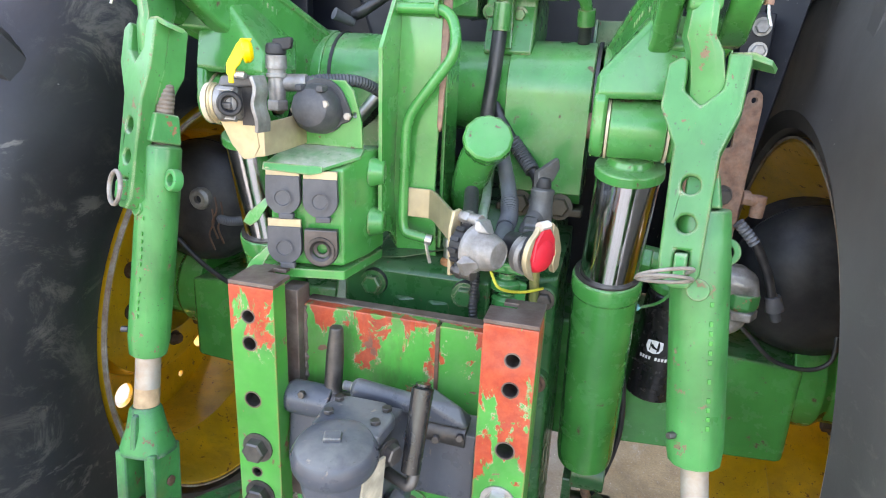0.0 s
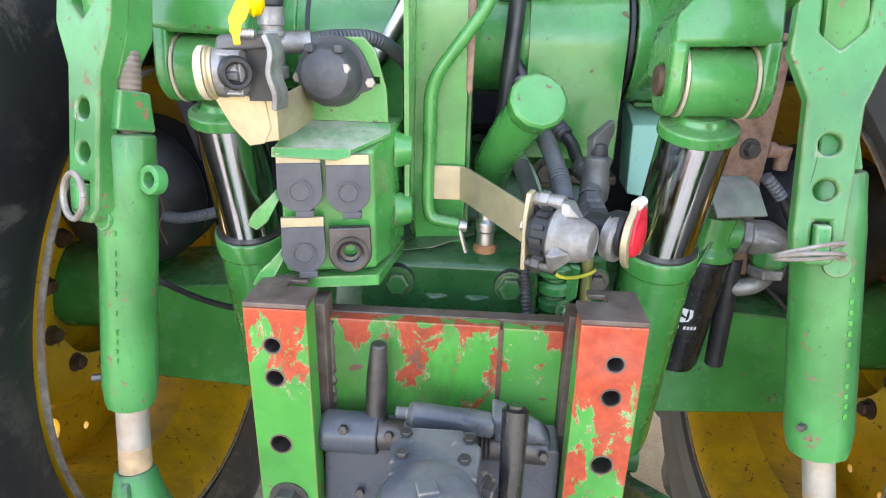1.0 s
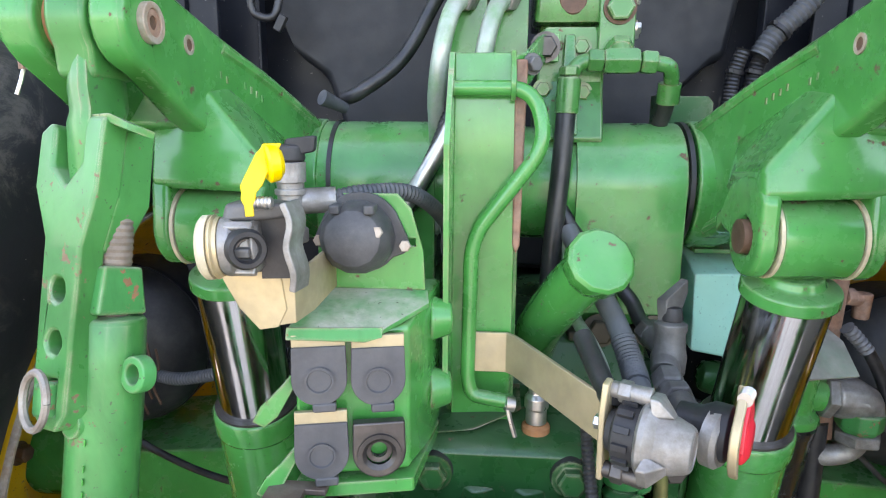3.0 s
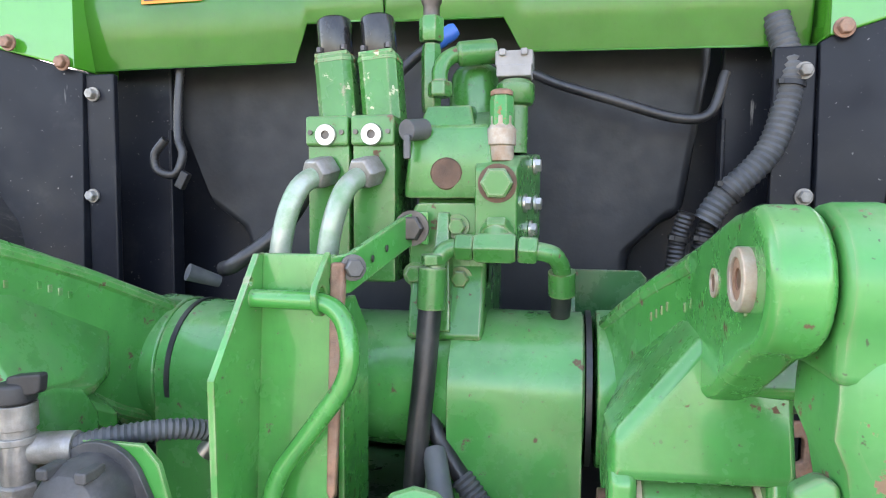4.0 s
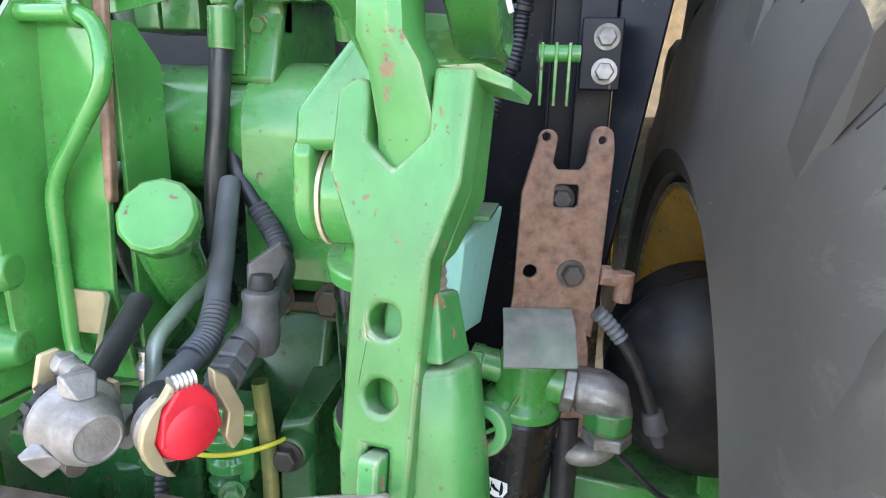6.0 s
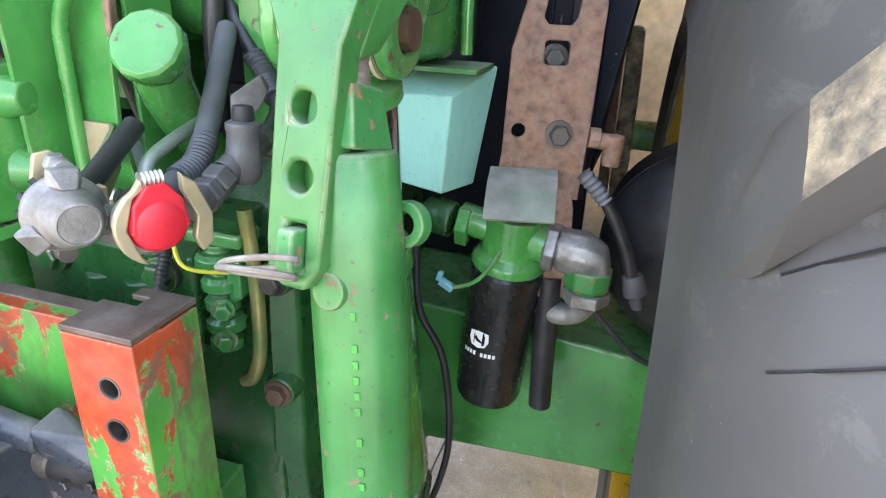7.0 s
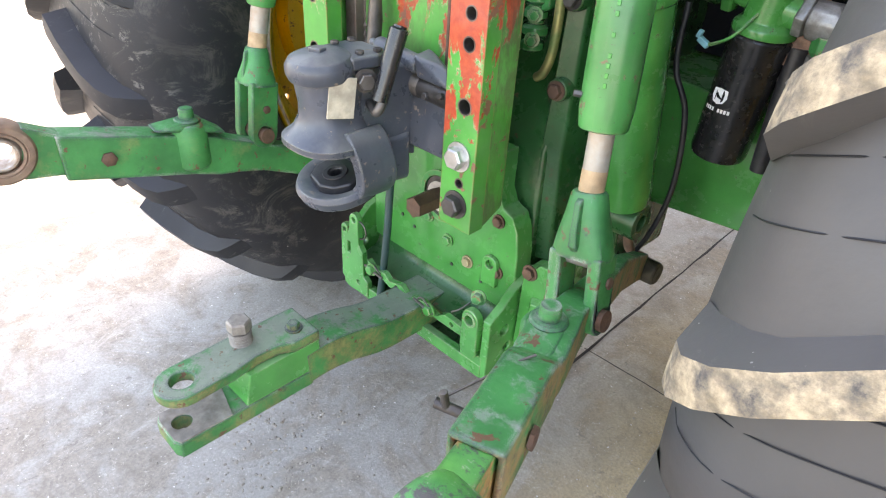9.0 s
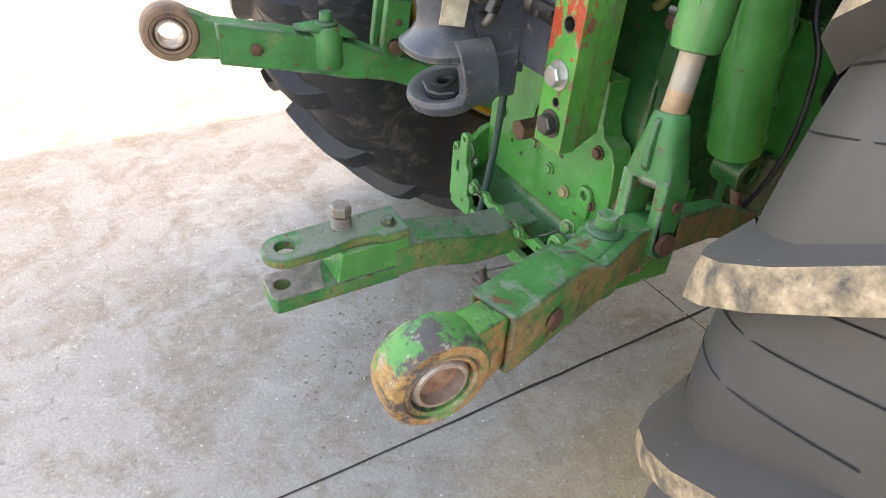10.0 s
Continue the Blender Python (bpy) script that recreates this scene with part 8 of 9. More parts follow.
union_nut(bm, hc + V(0.045, -0.005, -0.008), (1, 0, -0.12), 0.034, 0.018)
part("union_nut", bm, CAST_ALLOY, fl, "half green steel union nut", 0.002)
bm = bmesh.new()
hull(bm, [hc + V(x, -0.006 + r * math.cos(u), z + r * math.sin(u)) for x, z, r in ((0.062, -0.010, 0.030), (0.10, -0.012, 0.031), (0.128, -0.02, 0.022), (0.134, -0.04, 0.018)) for u in (2 * math.pi * i / 10 for i in range(10))])
part("elbow", bm, CAST_ALLOY, fl, "cast elbow with green overspray", 0.005, 2)
bm = bmesh.new()
hull(bm, [hc + V(0.107 + r * math.cos(u), -0.007 + r * math.sin(u), z) for z, r in ((-0.03, 0.0325), (-0.055, 0.0325), (-0.066, 0.024)) for u in (2 * math.pi * i / 8 + 0.3 for i in range(8))])
part("elbow_foot", bm, GREEN_WORN, fl, "green painted foot of the elbow", 0.003)
bm = bmesh.new()
union_nut(bm, hc + V(0.107, -0.007, -0.062), (0, 0, -1), 0.033, 0.020)
part("elbow_nut", bm, CAST_ALLOY, fl, "", 0.002)
bm = bmesh.new()
sweep(bm, spline([hc + V(0.107, -0.007, -0.075), hc + V(0.105, -0.003, -0.092), hc + V(0.09, 0.004, -0.108), hc + V(0.062, 0.012, -0.114), hc + V(0.02, 0.04, -0.11)], 6), 0.0165, 18)
part("return_pipe", bm, CAST_ALLOY, fl, "worn steel return pipe")
# printed mark: a leaping shape in a shield, as plain forms, and the word as bars
for shape, mt, off in (("shield", WHITE, 0.0006), ("inner", GLOSS_BLACK, 0.0010)):
    bm = bmesh.new()
    pts = [(-0.0145, 0.012), (0.0, 0.014), (0.0145, 0.012), (0.016, -0.002), (0.011, -0.012), (0.0, -0.015), (-0.011, -0.012), (-0.016, -0.002)]
    if shape == "inner":
        pts = [(-0.0085, 0.002), (-0.0035, 0.006), (-0.001, 0.002), (0.006, -0.003), (0.009, -0.006), (0.003, -0.005), (-0.003, -0.0035), (-0.006, 0.0)]
    a0 = math.atan2(-1, -0.36)
    vs_ = []
    for x, z in pts:
        a = a0 + x / 0.0505
        vs_.append(bm.verts.new(f0 + fd_ * (0.124 + z) + V(math.cos(a), math.sin(a), 0) * (0.0505 + off)))
    bm.faces.new(vs_)
    part("printed_mark", bm, mt, can, "white printed mark")
bm = bmesh.new()
for i in range(9):
    if i == 4:
        continue
    x = -0.024 + i * 0.006
    for z0, z1 in ((0.095, 0.102),):
        q = []
        for xx, zz in ((x, z0), (x + 0.0042, z0), (x + 0.0042, z1), (x, z1)):
            a = a0 + xx / 0.0505
            q.append(bm.verts.new(f0 + fd_ * zz + V(math.cos(a), math.sin(a), 0) * 0.0511))
        bm.faces.new(q)
part("printed_bars", bm, WHITE, can, "white printed bars")
bm = bmesh.new()
sweep(bm, spline([hc + V(-0.005, -0.036, -0.01), hc + V(-0.03, -0.055, -0.05), hc + V(-0.06, -0.05, -0.07), hc + V(-0.075, -0.045, -0.075)], 5), 0.003, 8)
part("sensor_wire", bm, GREEN_CAST, fl, "green sensor wire")
bm = bmesh.new()
box(bm, hc + V(-0.078, -0.046, -0.072), (0.022, 0.012, 0.01), Matrix.Rotation(0.5, 4, "Y"))
box(bm, hc + V(-0.088, -0.046, -0.06), (0.008, 0.01, 0.014), Matrix.Rotation(0.3, 4, "Y"))
part("cable_clip", bm, plain("pale_blue_plastic", (0.2, 0.5, 0.55), 0.45), fl, "pale blue cable clip", 0.002)

SLEEVE_GREY = plain("mid_grey_sleeve", (0.15, 0.155, 0.165), 0.5, 0.0, 0.2, 40, 0.2, 0.4, (0.07, 0.068, 0.065))
DUSTY_GREY = plain("dusty_grey_steel", (0.24, 0.235, 0.205), 0.7, 0.1, 0.3, 30, 0.3, 0.5, (0.2, 0.32, 0.22))
# ---- rusty bracket plate ----
rp = thing("bracket_plate", (0.47, 1.2, 1.15), "rusty brown two-horned bracket plate with bolts", "bracket")
m = Matrix.Translation((0.463, 1.19, 1.32)) @ Matrix.Rotation(radians(14), 4, "Z") @ Matrix.Rotation(radians(90), 4, "X")
bm = bmesh.new()
out = [(-0.06, -0.075), (0.05, -0.09), (0.055, 0.02), (0.058, 0.155)] + arc(0.042, 0.168, 0.014, 0, 180, 8) + [(0.024, 0.137), (0.018, 0.129), (-0.010, 0.129), (-0.016, 0.137), (-0.012, 0.165)] + arc(-0.024, 0.165, 0.012, 20, 190, 8) + [(-0.052, 0.10), (-0.055, -0.03)]
plate(bm, out, 0.008, m, [(-0.026, 0.168, 0.005), (0.042, 0.165, 0.005), (-0.036, 0.0, 0.009), [(-0.009, 0.082), (-0.012, 0.085), (-0.012, 0.108), (-0.009, 0.111), (0.015, 0.111), (0.018, 0.108), (0.018, 0.085), (0.015, 0.082)]])
part("plate", bm, RUST_PLATE, rp, "", 0.002)
bm = bmesh.new()
ribbon(bm, [m @ V(0.0, -0.075, 0), m @ V(0.005, -0.10, 0.01), m @ V(0.012, -0.23, 0.012)], V(0.11, 0.03, 0) * 0.7, 0.008)
part("lower_leg", bm, RUST_PLATE, rp, "", 0.002)
bm = bmesh.new()
ribbon(bm, [m @ V(-0.024, -0.05, 0.006), m @ V(-0.028, -0.058, 0.045), m @ V(-0.032, -0.094, 0.085)], V(0.086, 0.02, 0), 0.005)
part("flap", bm, DUSTY_GREY, rp, "dusty folded flap", 0.001)
bolt(rp, m @ V(0.016, -0.002, 0.004), m.to_3x3() @ V(0, 0, 1), 0.0135, 0.014, DARK_STEEL)
bolt(rp, m @ V(0.004, 0.088, -0.03), m.to_3x3() @ V(0, 0, 1), 0.013, 0.01, DARK_ALLOY)
bm = bmesh.new()
cyl(bm, m @ V(0.055, -0.006, -0.005), m @ V(0.07, -0.007, -0.005), 0.014, seg=8)
cyl(bm, m @ V(0.055, -0.008, -0.005), m @ V(0.09, -0.012, -0.005), 0.011, seg=16)
cyl(bm, m @ V(0.089, -0.002, -0.005), m @ V(0.088, -0.042, -0.005), 0.013, 0.012, 16)
part("elbow_fitting", bm, RUST_PLATE, rp, "rusty elbow fitting", 0.002)
hose([(0.518, 1.19, 1.269), (0.535, 1.19, 1.252), (0.553, 1.19, 1.232), (0.578, 1.19, 1.187), (0.598, 1.19, 1.135)], 0.0088, HOSE, "black cable with a ribbed sleeve and a loose plug", name="loose_cable")
hose([(0.516, 1.19, 1.271), (0.533, 1.19, 1.254), (0.551, 1.19, 1.234)], 0.0112, SLEEVE_GREY, "grey spiral sleeve on the loose cable", 0.002, name="cable_sleeve", pitch=0.008)
pl = thing("loose_plug", (0.6, 1.112, 1.12), "grey plastic plug dangling on a cable", "plug")
bm = bmesh.new()
cyl(bm, (0.597, 1.19, 1.140), (0.606, 1.19, 1.112), 0.014, 0.017, 16)
cyl(bm, (0.605, 1.19, 1.114), (0.612, 1.19, 1.092), 0.011, 0.009, 14)
part("shell", bm, GREY_PLASTIC, pl, "", 0.002)
hose([(0.53, 1.2, 1.15), (0.544, 1.2, 1.088), (0.581, 1.2, 1.046), (0.628, 1.2, 1.007), (0.688, 1.2, 1.0), (0.721, 1.2, 1.024), (0.725, 1.21, 1.07)], 0.0042, HOSE, "thin black cable looping to the axle", name="cable")
hose([(0.49, 1.19, 1.12), (0.492, 1.19, 1.0), (0.495, 1.195, 0.90)], 0.017, HOSE, "thick black hose hanging beside the filter")
hose([(0.30, 1.16, 1.16), (0.311, 1.15, 1.053), (0.351, 1.15, 0.972), (0.366, 1.15, 0.831), (0.345, 1.15, 0.71), (0.308, 1.15, 0.621)], 0.0055, HOSE, "thin black cable drooping behind the cylinder", name="cable")

# ---- black reservoirs inside the wheels ----
for s in (-1, 1):
    t = thing("air_reservoir", (s * 0.66, 1.35, 0.98), "dull black air reservoir" + (" with a dusty fitting" if s < 0 else " beside the tyre"), "air tank", "air reservoirs")
    bm = bmesh.new()
    c0 = V(s * 0.70, 1.245, 1.148 if s < 0 else 1.130)
    lathe(bm, [(0, 0.0), (0.055, 0.003), (0.11, 0.02), (0.142, 0.048), (0.155, 0.085), (0.155, 0.19), (0, 0.21)], c0, (0, 1, 0), 44)
    part("tank", bm, PLASTIC, t, "dull black tank")
    bm = bmesh.new()
    ring(bm, c0 + V(0, 0.1, 0), c0 + V(0, 0.112, 0), 0.157, 0.15, 44)
    part("strap", bm, BLACK_PANEL, t)
    if s > 0:
        continue
    bm = bmesh.new()
    lathe(bm, [(0.01, 0.012), (0.02, 0.012), (0.026, 0.006), (0.028, -0.01), (0.01, -0.01)], c0 + V(s * -0.05, 0.004, 0.03), (0, -1, 0), 24, True)
    part("bung", bm, CAST_ALLOY, t, "grey bung")
hose([(-0.30, 1.10, 1.235), (-0.36, 1.11, 1.215), (-0.43, 1.13, 1.185), (-0.50, 1.15, 1.165), (-0.545, 1.17, 1.16)], 0.0105, CONDUIT, "grey ribbed conduit running to the reservoir", 0.0014)
hose([(-0.3, 1.1, 1.02), (-0.4, 1.15, 0.985), (-0.52, 1.2, 0.98), (-0.63, 1.22, 1.02), (-0.7, 1.22, 1.08)], 0.006, HOSE, "thin black cable sagging over the axle", name="cable")

for x0, z0 in ((-0.60, 1.19), (-0.585, 1.18), (-0.61, 1.16)):
    hose([(x0, 1.235, z0), (x0 + 0.008, 1.226, z0 - 0.03), (x0 - 0.004, 1.224, z0 - 0.06), (x0 + 0.004, 1.23, z0 - 0.1)], 0.0022, RUST, "rusty wire hanging on the reservoir", name="wire")

# ---- cab rear: black panels, tank, green skirt ----
cab = thing("cab_rear", (0, 1.5, 1.5), "green cab skirt over black rear panels", "cab panel")


def put_panel(name, out, y, thick, mat, label="", holes=(), bevel=0.003):
    bm = bmesh.new()
    plate(bm, out, thick, face_y(y), holes)
    return part(name, bm, mat, cab, label, bevel)


for s in (-1, 1):
    put_panel("inner_flange", [(s * x, z) for x, z in ((0.466, 1.2), (0.515, 1.2), (0.515, 1.886), (0.466, 1.886))], 1.305, 0.012, BLACK_PANEL, "black flange with pale bolts")
    bm = bmesh.new()
    hull(bm, [(s * x, y, z) for x, y, z in ((0.516, 1.295, 1.24), (0.516, 1.31, 1.24), (0.516, 1.295, 1.888), (0.516, 1.31, 1.888), (0.70 if s < 0 else 0.618, 1.235 if s < 0 else 1.258, 1.942), (0.70 if s < 0 else 0.618, 1.25 if s < 0 else 1.275, 1.942), (0.505 + 0.01, 1.275, 1.24), (0.52, 1.285, 1.24), (0.535, 1.275, 1.42))])
    part("side_panel", bm, BLACK_PANEL, cab, "scratched black side panel", 0.002)
    bm = bmesh.new()
    hull(bm, [(s * x, y, z) for x, y in ((0.524, 1.288), (0.524, 1.40), (0.72, 1.22), (0.72, 1.30)) for z in (1.893 + 0.25 * (x - 0.524), 2.6)])
    part("corner_panel", bm, GREEN_PANEL, cab, "glossy green corner panel", 0.003)
    for x, z in ((0.50, 1.855), (0.505, 1.70)):
        bolt(cab, (s * x, 1.298, z), (0, -1, 0), 0.008, 0.010, CAST_ALLOY)
    for x, y, z in ((0.535, 1.284, 1.90), (0.60, 1.255, 1.925)):
        bolt(cab, (s * x, y - 0.005, z), (0, -1, 0), 0.009, 0.009, RUST_PLATE)
    bm = bmesh.new()
    box(bm, (-0.506 if s < 0 else 0.471, 1.395, 1.6), (0.16 if s < 0 else 0.09, 0.02, 0.66))
    part("channel", bm, BLACK_PANEL, cab, "", 0.004)
    bm = bmesh.new()
    box(bm, (s * 0.428, 1.395, 1.56), (0.006, 0.03, 0.5))
    part("channel_side", bm, BLACK_PANEL, cab, "", 0.002)
for nm, low, top in (("skirt_left", [(-0.526, 1.897), (-0.183, 1.898), (-0.160, 1.950), (-0.043, 1.950)], 1.995), ("skirt_right", [(-0.041, 1.947), (0.127, 1.945), (0.152, 1.900), (0.517, 1.893)], 1.99)):
    # the lower band leans in towards its foot, the upper face leans back
    bm = bmesh.new()
    x0, x1 = low[0][0], low[-1][0]
    rows = [[bm.verts.new((x, 1.332 - 0.02 * (z - 1.897) / (top - 1.897), z)) for x, z in low], [bm.verts.new((x, 1.312, top)) for x, z in low], [bm.verts.new((x, 1.340, top + 0.26)) for x, z in low], [bm.verts.new((x, 1.38, top + 0.6)) for x, z in low]]
    for a, b in zip(rows, rows[1:]):
        for q in range(len(a) - 1):
            bm.faces.new((a[q], a[q + 1], b[q + 1], b[q]))
    bmesh.ops.solidify(bm, geom=bm.faces[:], thickness=0.012)
    part(nm, bm, GREEN_PANEL, cab, "glossy green cab skirt with a crease", 0.003)
put_panel("tank_face", [(-0.47, 2.0), (-0.466, 1.909), (-0.375, 1.684), (-0.321, 1.646), (-0.27, 1.5), (-0.27, 1.3), (0.30, 1.3), (0.31, 1.62), (0.354, 1.663), (0.385, 1.676), (0.419, 1.90), (0.42, 2.0)], 1.445, 0.05, TANK_BLACK, "dusty black plastic tank", (), 0.015)
put_panel("bulkhead", [(-0.60, 1.0), (0.505, 1.0), (0.505, 1.62), (0.60, 1.66), (0.60, 2.4), (-0.60, 2.4)], 1.50, 0.02, BLACK_PANEL, "dark bulkhead")
# warning label
wl = thing("warning_label", (-0.371, 1.31, 2.0), "orange bordered warning label with black text field", "label")
wm = Matrix.Translation((-0.371, 1.3135, 2.032)) @ Matrix.Rotation(radians(-6), 4, "X") @ Matrix.Rotation(radians(90), 4, "X")
WS = wm @ Matrix.Diagonal((1.48, 1.48, 1.0, 1))
bm = bmesh.new()
plate(bm, [(-0.034, -0.029), (0.034, -0.029), (0.034, 0.06), (-0.034, 0.06)], 0.0012, WS)
part("border", bm, LABEL_ORANGE, wl, "orange border")
bm = bmesh.new()
plate(bm, [(-0.031, -0.026), (0.031, -0.026), (0.031, 0.012), (-0.031, 0.012)], 0.0006, WS @ Matrix.Translation((0, 0, 0.0012)))
part("field", bm, LABEL_BLACK, wl, "black text field")
rng = random.Random(3)
for i in range(7):
    bm = bmesh.new()
    z = 0.0085 - i * 0.0046
    x = -0.028
    while x < 0.024:
        w = rng.uniform(0.006, 0.018)
        w = min(w, 0.029 - x)
        if not (i > 2 and -0.003 < x < 0.002):
            plate(bm, [(x, z - 0.0011), (x + w, z - 0.0011), (x + w, z + 0.0011), (x, z + 0.0011)], 0.0003, WS @ Matrix.Translation((0, 0, 0.0018)))
        x += w + 0.003
    part("text_line", bm, WHITE, wl, "white bars of text")
txt = bpy.data.curves.new("word", "FONT")
txt.body, txt.size, txt.extrude = "WARNING", 0.0125, 0.0002
txt.materials.append(LABEL_BLACK)
word = new("word", txt)
word.parent = wl
word.matrix_parent_inverse = Matrix.Translation(-V(wl.location))
word.matrix_basis = WS @ Matrix.Translation((-0.019, 0.0155, 0.0012))
bm = bmesh.new()
plate(bm, [(-0.03, 0.0145), (-0.021, 0.0145), (-0.0255, 0.025)], 0.0004, WS @ Matrix.Translation((0, 0, 0.001)))
part("warning_triangle", bm, LABEL_BLACK, wl)

# hoses and looms at the back
hose([(0.475, 1.33, 1.93), (0.488, 1.31, 1.85), (0.465, 1.30, 1.76), (0.412, 1.30, 1.70), (0.39, 1.30, 1.665)], 0.0175, CONDUIT, "thick ribbed grey conduit behind the lift arm", 0.002, "conduit", 0.008)
for dx in (0.0, 0.03):
    hose([(0.37 + dx, 1.305, 1.68), (0.36 + dx, 1.31, 1.64), (0.352 + dx, 1.31, 1.58), (0.32 + dx, 1.31, 1.50)], 0.012, HOSE, "black ribbed conduit branching down", 0.0015, "conduit", 0.006)
hose([(0.15, 1.36, 1.885), (0.20, 1.355, 1.86), (0.277, 1.35, 1.834), (0.36, 1.35, 1.808), (0.405, 1.355, 1.815), (0.425, 1.365, 1.87)], 0.007, HOSE, "thin grey-black cable sagging under the skirt", name="cable")
hose([(-0.385, 1.35, 1.91), (-0.388, 1.345, 1.84), (-0.385, 1.34, 1.79), (-0.375, 1.335, 1.765), (-0.385, 1.33, 1.735), (-0.415, 1.33, 1.74), (-0.42, 1.33, 1.765), (-0.40, 1.33, 1.79)], 0.007, HOSE, "black cable coiled in a loop with a loose plug", 0.0008, "cable", 0.006)
lp = thing("cable_plug", (-0.38, 1.33, 1.72), "small black plug on the looped cable", "plug")
bm = bmesh.new()
box(bm, (-0.372, 1.33, 1.725), (0.014, 0.012, 0.028), Matrix.Rotation(0.5, 4, "Y"))
part("shell", bm, PLASTIC, lp, "", 0.002)
hose([(-0.24, 1.22, 1.60), (-0.21, 1.2, 1.61), (-0.15, 1.22, 1.66), (-0.1, 1.24, 1.75)], 0.0105, HOSE, "black hose behind the bracket")
hose([(-0.235, 1.20, 1.585), (-0.262, 1.17, 1.60)], lambda u: 0.008 + 0.0035 * u, CONDUIT, "grey rubber boot on a cable end", name="rubber_boot")
# tray in the darkened green: the shade inside it is put into the colour
tray = thing("side_tray", (0.28, 1.24, 1.55), "open green steel tray beside the valve stack", "tray")
bm = bmesh.new()
plate(bm, [(0.225, 1.54), (0.315, 1.54), (0.316, 1.598), (0.308, 1.607), (0.225, 1.607)], 0.005, face_y(1.26))
part("back", bm, GREEN_SHADED, tray, "", 0.001)
bm = bmesh.new()
plate(bm, [(0.225, 1.17), (0.316, 1.17), (0.316, 1.26), (0.225, 1.26)], 0.005, face_z(1.545))
part("floor", bm, GREEN_SHADED, tray, "", 0.001)
bm = bmesh.new()
plate(bm, [(1.2, 1.545), (1.26, 1.545), (1.26, 1.607), (1.225, 1.607)], 0.005, face_x(0.226))
part("side", bm, GREEN_SHADED, tray, "", 0.001)

# rear fender over the wheel
for s in (1,):
    f = thing("rear_fender", (s * 0.9, AX_Y, 1.9), "green curved rear fender over the tyre", "fender", "rear fenders")
    bm = bmesh.new()
    rows = []
    for i in range(15):
        a = radians(140 - i * 6)
        rows.append([bm.verts.new((s * x, AX_Y + 1.02 * math.cos(a), AX_Z + 1.02 * math.sin(a) + dz)) for x, dz in ((0.70, 0.0), (0.9, 0.012), (1.2, 0.0))])
    for p, q in zip(rows, rows[1:]):
        for i in range(2):
            bm.faces.new((p[i], p[i + 1], q[i + 1], q[i]))
    bmesh.ops.solidify(bm, geom=bm.faces[:], thickness=0.006)
    part("sheet", bm, GREEN_PANEL, f, "", 0.001)

# position sensor linkage on the cab frame
ln = thing("sensor_linkage", (0.49, 1.2, 1.5), "black sensor block with bolts and thin green links", "linkage")
bm = bmesh.new()
box(bm, (0.495, 1.255, 1.585), (0.05, 0.05, 0.085))
part("block", bm, BLACK_PANEL, ln, "black sensor block", 0.003)
for z in (1.605, 1.565):
    bolt(ln, (0.50, 1.229, z), (0, -1, 0), 0.0115, 0.01, CAST_ALLOY)
bm = bmesh.new()
cyl(bm, (0.42, 1.23, 1.585), (0.47, 1.235, 1.585), 0.011, seg=16)
part("shaft", bm, GREEN, ln)
for x in (0.425, 0.442, 0.458):
    bm = bmesh.new()
    box(bm, (x, 1.225, 1.56), (0.004, 0.016, 0.075))
    part("link", bm, GREEN, ln, "thin green link", 0.001)

# crumbs of dirt and small stones on the floor
rng = random.Random(11)
verts, faces = [], []


def crumb(x, y, r):
    k = len(verts)
    h = r * rng.uniform(0.5, 0.9)
    a0 = rng.uniform(0, 6.28)
    for i in range(5):
        a = a0 + i * 1.2566
        q = r * rng.uniform(0.7, 1.2)
        verts.append((x + q * math.cos(a), y + q * math.sin(a), 0.0))
    for i in range(4):
        a = a0 + i * 1.57 + 0.4
        q = r * rng.uniform(0.4, 0.8)
        verts.append((x + q * math.cos(a), y + q * math.sin(a), h * rng.uniform(0.7, 1.0)))
    faces.append((k + 5, k + 6, k + 7, k + 8))
    for i in range(5):
        j = (i + 1) % 5
        t0, t1 = min(3, i), min(3, j) if j else 0
        faces.append((k + i, k + j, k + 5 + t0))
        if t1 != t0:
            faces.append((k + j, k + 5 + t1, k + 5 + t0))


for cx, cy, sp, n, big in ((-0.29, 0.62, 0.10, 420, 0.006), (-0.20, 0.47, 0.09, 300, 0.005), (-0.55, 0.35, 0.16, 120, 0.004), (0.25, 0.1, 0.35, 160, 0.004), (-0.6, 0.6, 0.7, 260, 0.0035), (-0.9, 0.2, 0.6, 160, 0.004), (0.1, 0.9, 0.3, 120, 0.004)):
    for _ in range(n // 3):
        x, y = rng.gauss(cx, sp), rng.gauss(cy, sp)
        crumb(x, y, big * rng.uniform(0.25, 1.0) ** 1.6 + 0.0008)
me = bpy.data.meshes.new("dirt_crumbs")
me.from_pydata(verts, [], faces)
me.materials.append(plain("dry_dirt", (0.28, 0.245, 0.2), 0.95, 0.0, 0.4, 90, 0.4))
tagged(new("dirt_crumbs", me), "scattered crumbs of dry grey dirt on the concrete", "dirt", kind="stuff")

# linch pin hanging by a wire inside the lower link
hp = thing("linch_pin", (0.49, 0.39, 0.86), "dark steel linch pin hanging on a thin wire", "pin")
bm = bmesh.new()
cyl(bm, (0.475, 0.385, 0.868), (0.505, 0.40, 0.862), 0.0065, seg=12)
cyl(bm, (0.488, 0.39, 0.866), (0.484, 0.388, 0.888), 0.005, seg=10)
part("pin", bm, DARK_STEEL, hp, "", 0.001)
bm = bmesh.new()
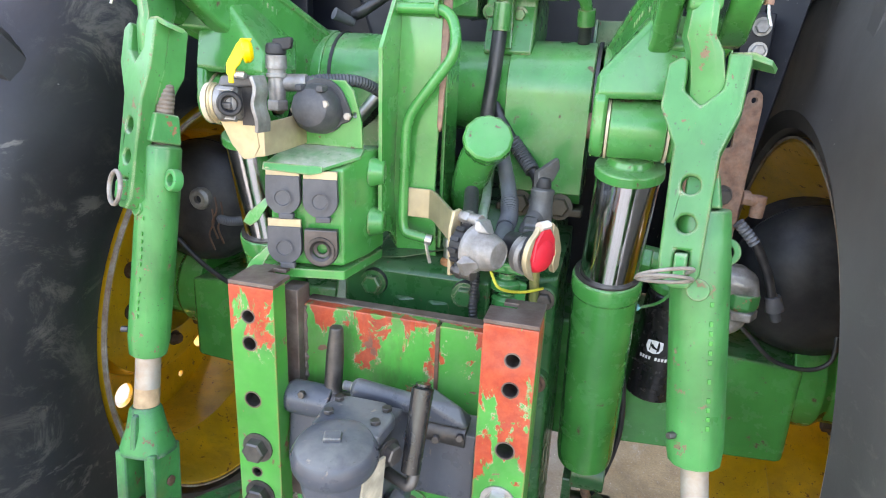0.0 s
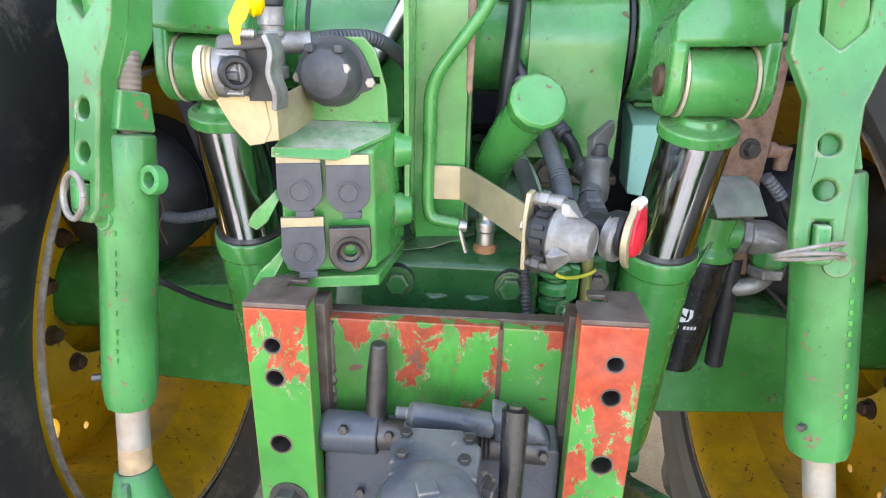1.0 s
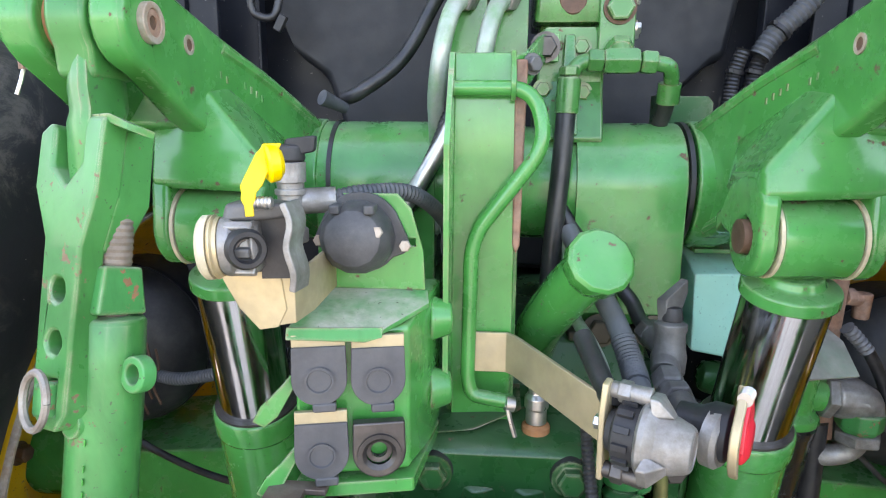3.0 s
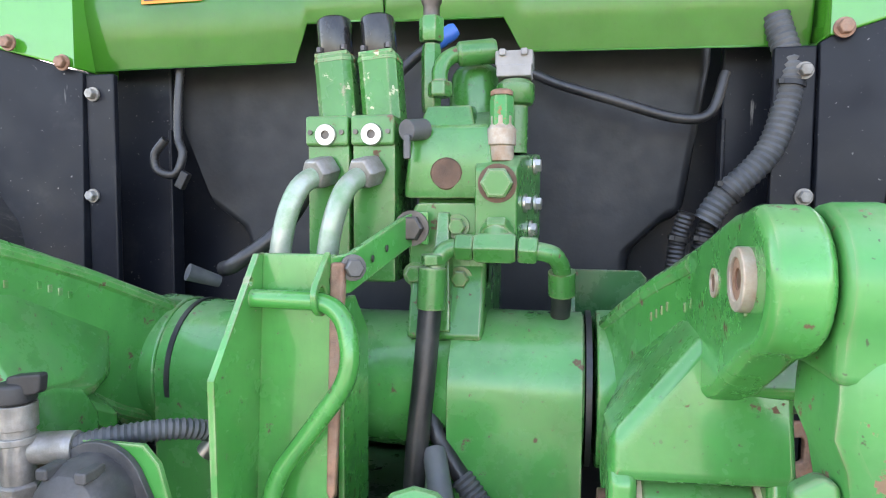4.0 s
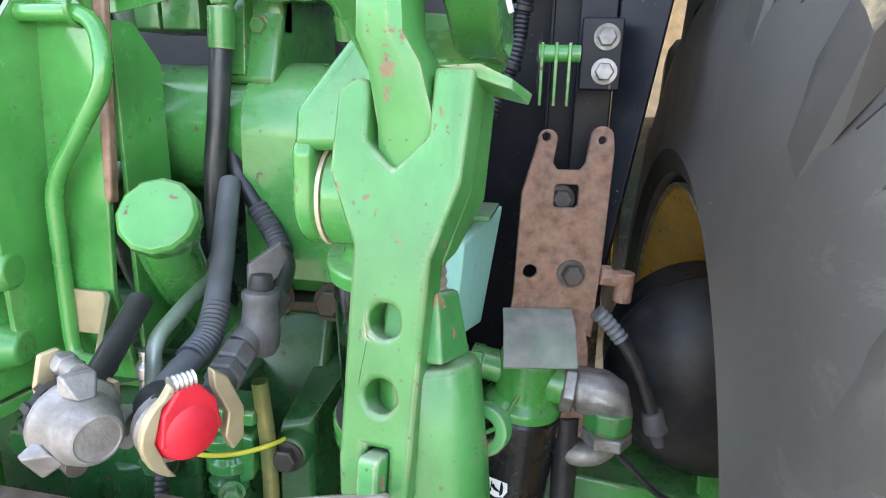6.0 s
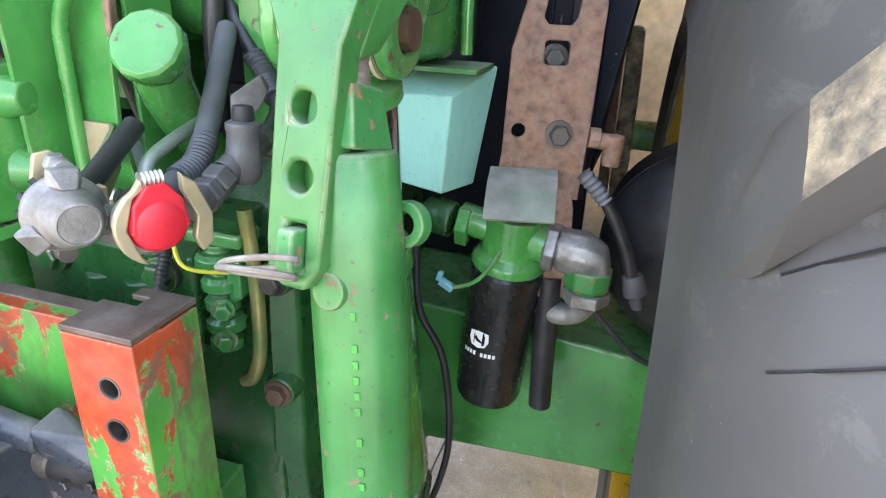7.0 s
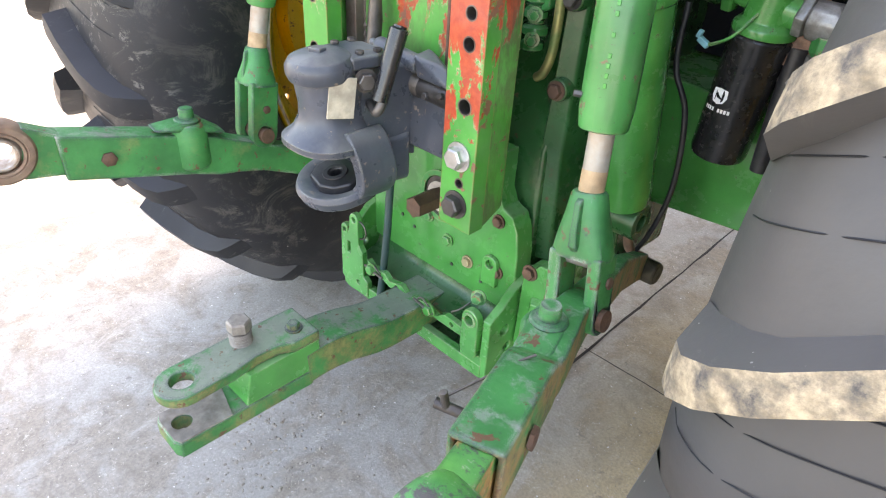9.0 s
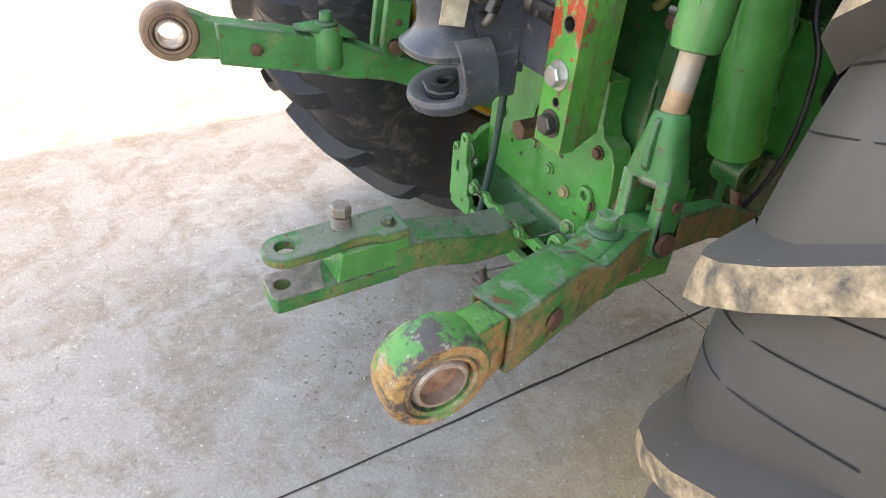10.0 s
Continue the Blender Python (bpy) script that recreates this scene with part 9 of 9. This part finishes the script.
sweep(bm, spline([(0.487, 0.392, 0.882), (0.50, 0.43, 0.89), (0.515, 0.47, 0.90), (0.525, 0.49, 0.905)], 5), 0.0016, 6)
part("wire", bm, DARK_STEEL, hp)

# ---- the rest of the tractor, ahead of what is seen: it casts the shade behind it ----
GLASS = Nodes("dark_cab_glass")
GLASS = GLASS.done((0.03, 0.04, 0.04), 0.05)
tr = thing("tractor", (0, 3.0, 0.0), "green tractor cab and bonnet ahead of the rear axle", "tractor")
bm = bmesh.new()
hull(bm, [(x, y, z) for x in (-0.57, 0.50) for y, z in ((1.55, 1.15), (3.2, 1.0), (1.52, 2.0), (3.2, 1.7), (1.55, 1.9))])
part("cab_floor", bm, BLACK_PANEL, tr, "black cab underbody", 0.01)
bm = bmesh.new()
plate(bm, [(0.532, 0.80), (0.572, 0.80), (0.566, 1.30), (0.560, 1.405), (0.552, 1.415), (0.530, 1.415), (0.524, 1.40)], 0.05, face_y(2.0))
part("upright", bm, TREAD, tr, "dusty cream upright under the cab", 0.006)
bm = bmesh.new()
plate(bm, [(0.498, 1.0), (0.526, 1.0), (0.518, 1.5), (0.496, 1.5)], 0.03, face_y(2.04))
part("side_frame", bm, RUST_PLATE, tr, "rusty side frame", 0.004)
bm = bmesh.new()
hull(bm, [(x * u, y, z) for u in (-1, 1) for x, y, z in ((0.72, 1.62, 2.0), (0.74, 3.15, 1.75), (0.70, 1.60, 2.92), (0.72, 3.0, 2.92))])
part("cab_glass", bm, GLASS, tr, "dark cab glass", 0.02)
bm = bmesh.new()
hull(bm, [(x * u, y, z) for u in (-1, 1) for x, y, z in ((0.92, 1.42, 2.92), (0.95, 1.5, 3.04), (0.95, 3.2, 3.02), (0.92, 3.3, 2.92), (0.7, 1.6, 3.10), (0.7, 3.0, 3.10))])
part("cab_roof", bm, GREEN_PANEL, tr, "green cab roof", 0.03, 3)
for u in (-1, 1):
    for y0, y1 in ((1.6, 1.58), (3.12, 2.98)):
        bm = bmesh.new()
        hull(bm, [(u * (0.74 + a), y + b, z) for a in (-0.03, 0.03) for b in (-0.04, 0.04) for y, z in ((y0, 1.9), (y1, 2.93))])
        part("cab_post", bm, BLACK_PANEL, tr, "", 0.01)
bm = bmesh.new()
hull(bm, [(x * u, y, z) for u in (-1, 1) for x, y, z in ((0.42, 3.15, 1.0), (0.42, 3.15, 1.85), (0.34, 5.1, 1.0), (0.34, 5.1, 1.62), (0.3, 3.15, 1.98), (0.24, 5.0, 1.75))])
part("bonnet", bm, GREEN_PANEL, tr, "green bonnet", 0.04, 3)
bm = bmesh.new()
hull(bm, [(x * u, y, z) for u in (-1, 1) for x, y, z in ((0.25, 1.6, 0.55), (0.25, 5.0, 0.6), (0.25, 1.6, 1.15), (0.25, 5.0, 1.05))])
part("chassis", bm, GREEN_SHADED, tr, "", 0.02)
for u in (-1, 1):
    bm = bmesh.new()
    lathe(bm, [(0.36, -0.18), (0.5, -0.22), (0.62, -0.2), (0.68, -0.1), (0.69, 0.0), (0.68, 0.1), (0.62, 0.2), (0.5, 0.22), (0.36, 0.18)], (u * 0.95, 4.35, 0.68), (1, 0, 0), 56, True)
    part("front_tyre", bm, RUBBER, tr, "black front tyre")
    bm = bmesh.new()
    lathe(bm, [(0, 0.02), (0.2, 0.02), (0.3, 0.1), (0.36, 0.17), (0.38, 0.17), (0.38, -0.17), (0.36, -0.17), (0.3, -0.05), (0, -0.05)], (u * 0.95, 4.35, 0.68), (u, 0, 0), 48)
    part("front_rim", bm, YELLOW, tr, "yellow front rim")
bm = bmesh.new()
cyl(bm, (-0.9, 4.35, 0.68), (0.9, 4.35, 0.68), 0.09, seg=20)
part("front_axle", bm, GREEN_SHADED, tr)
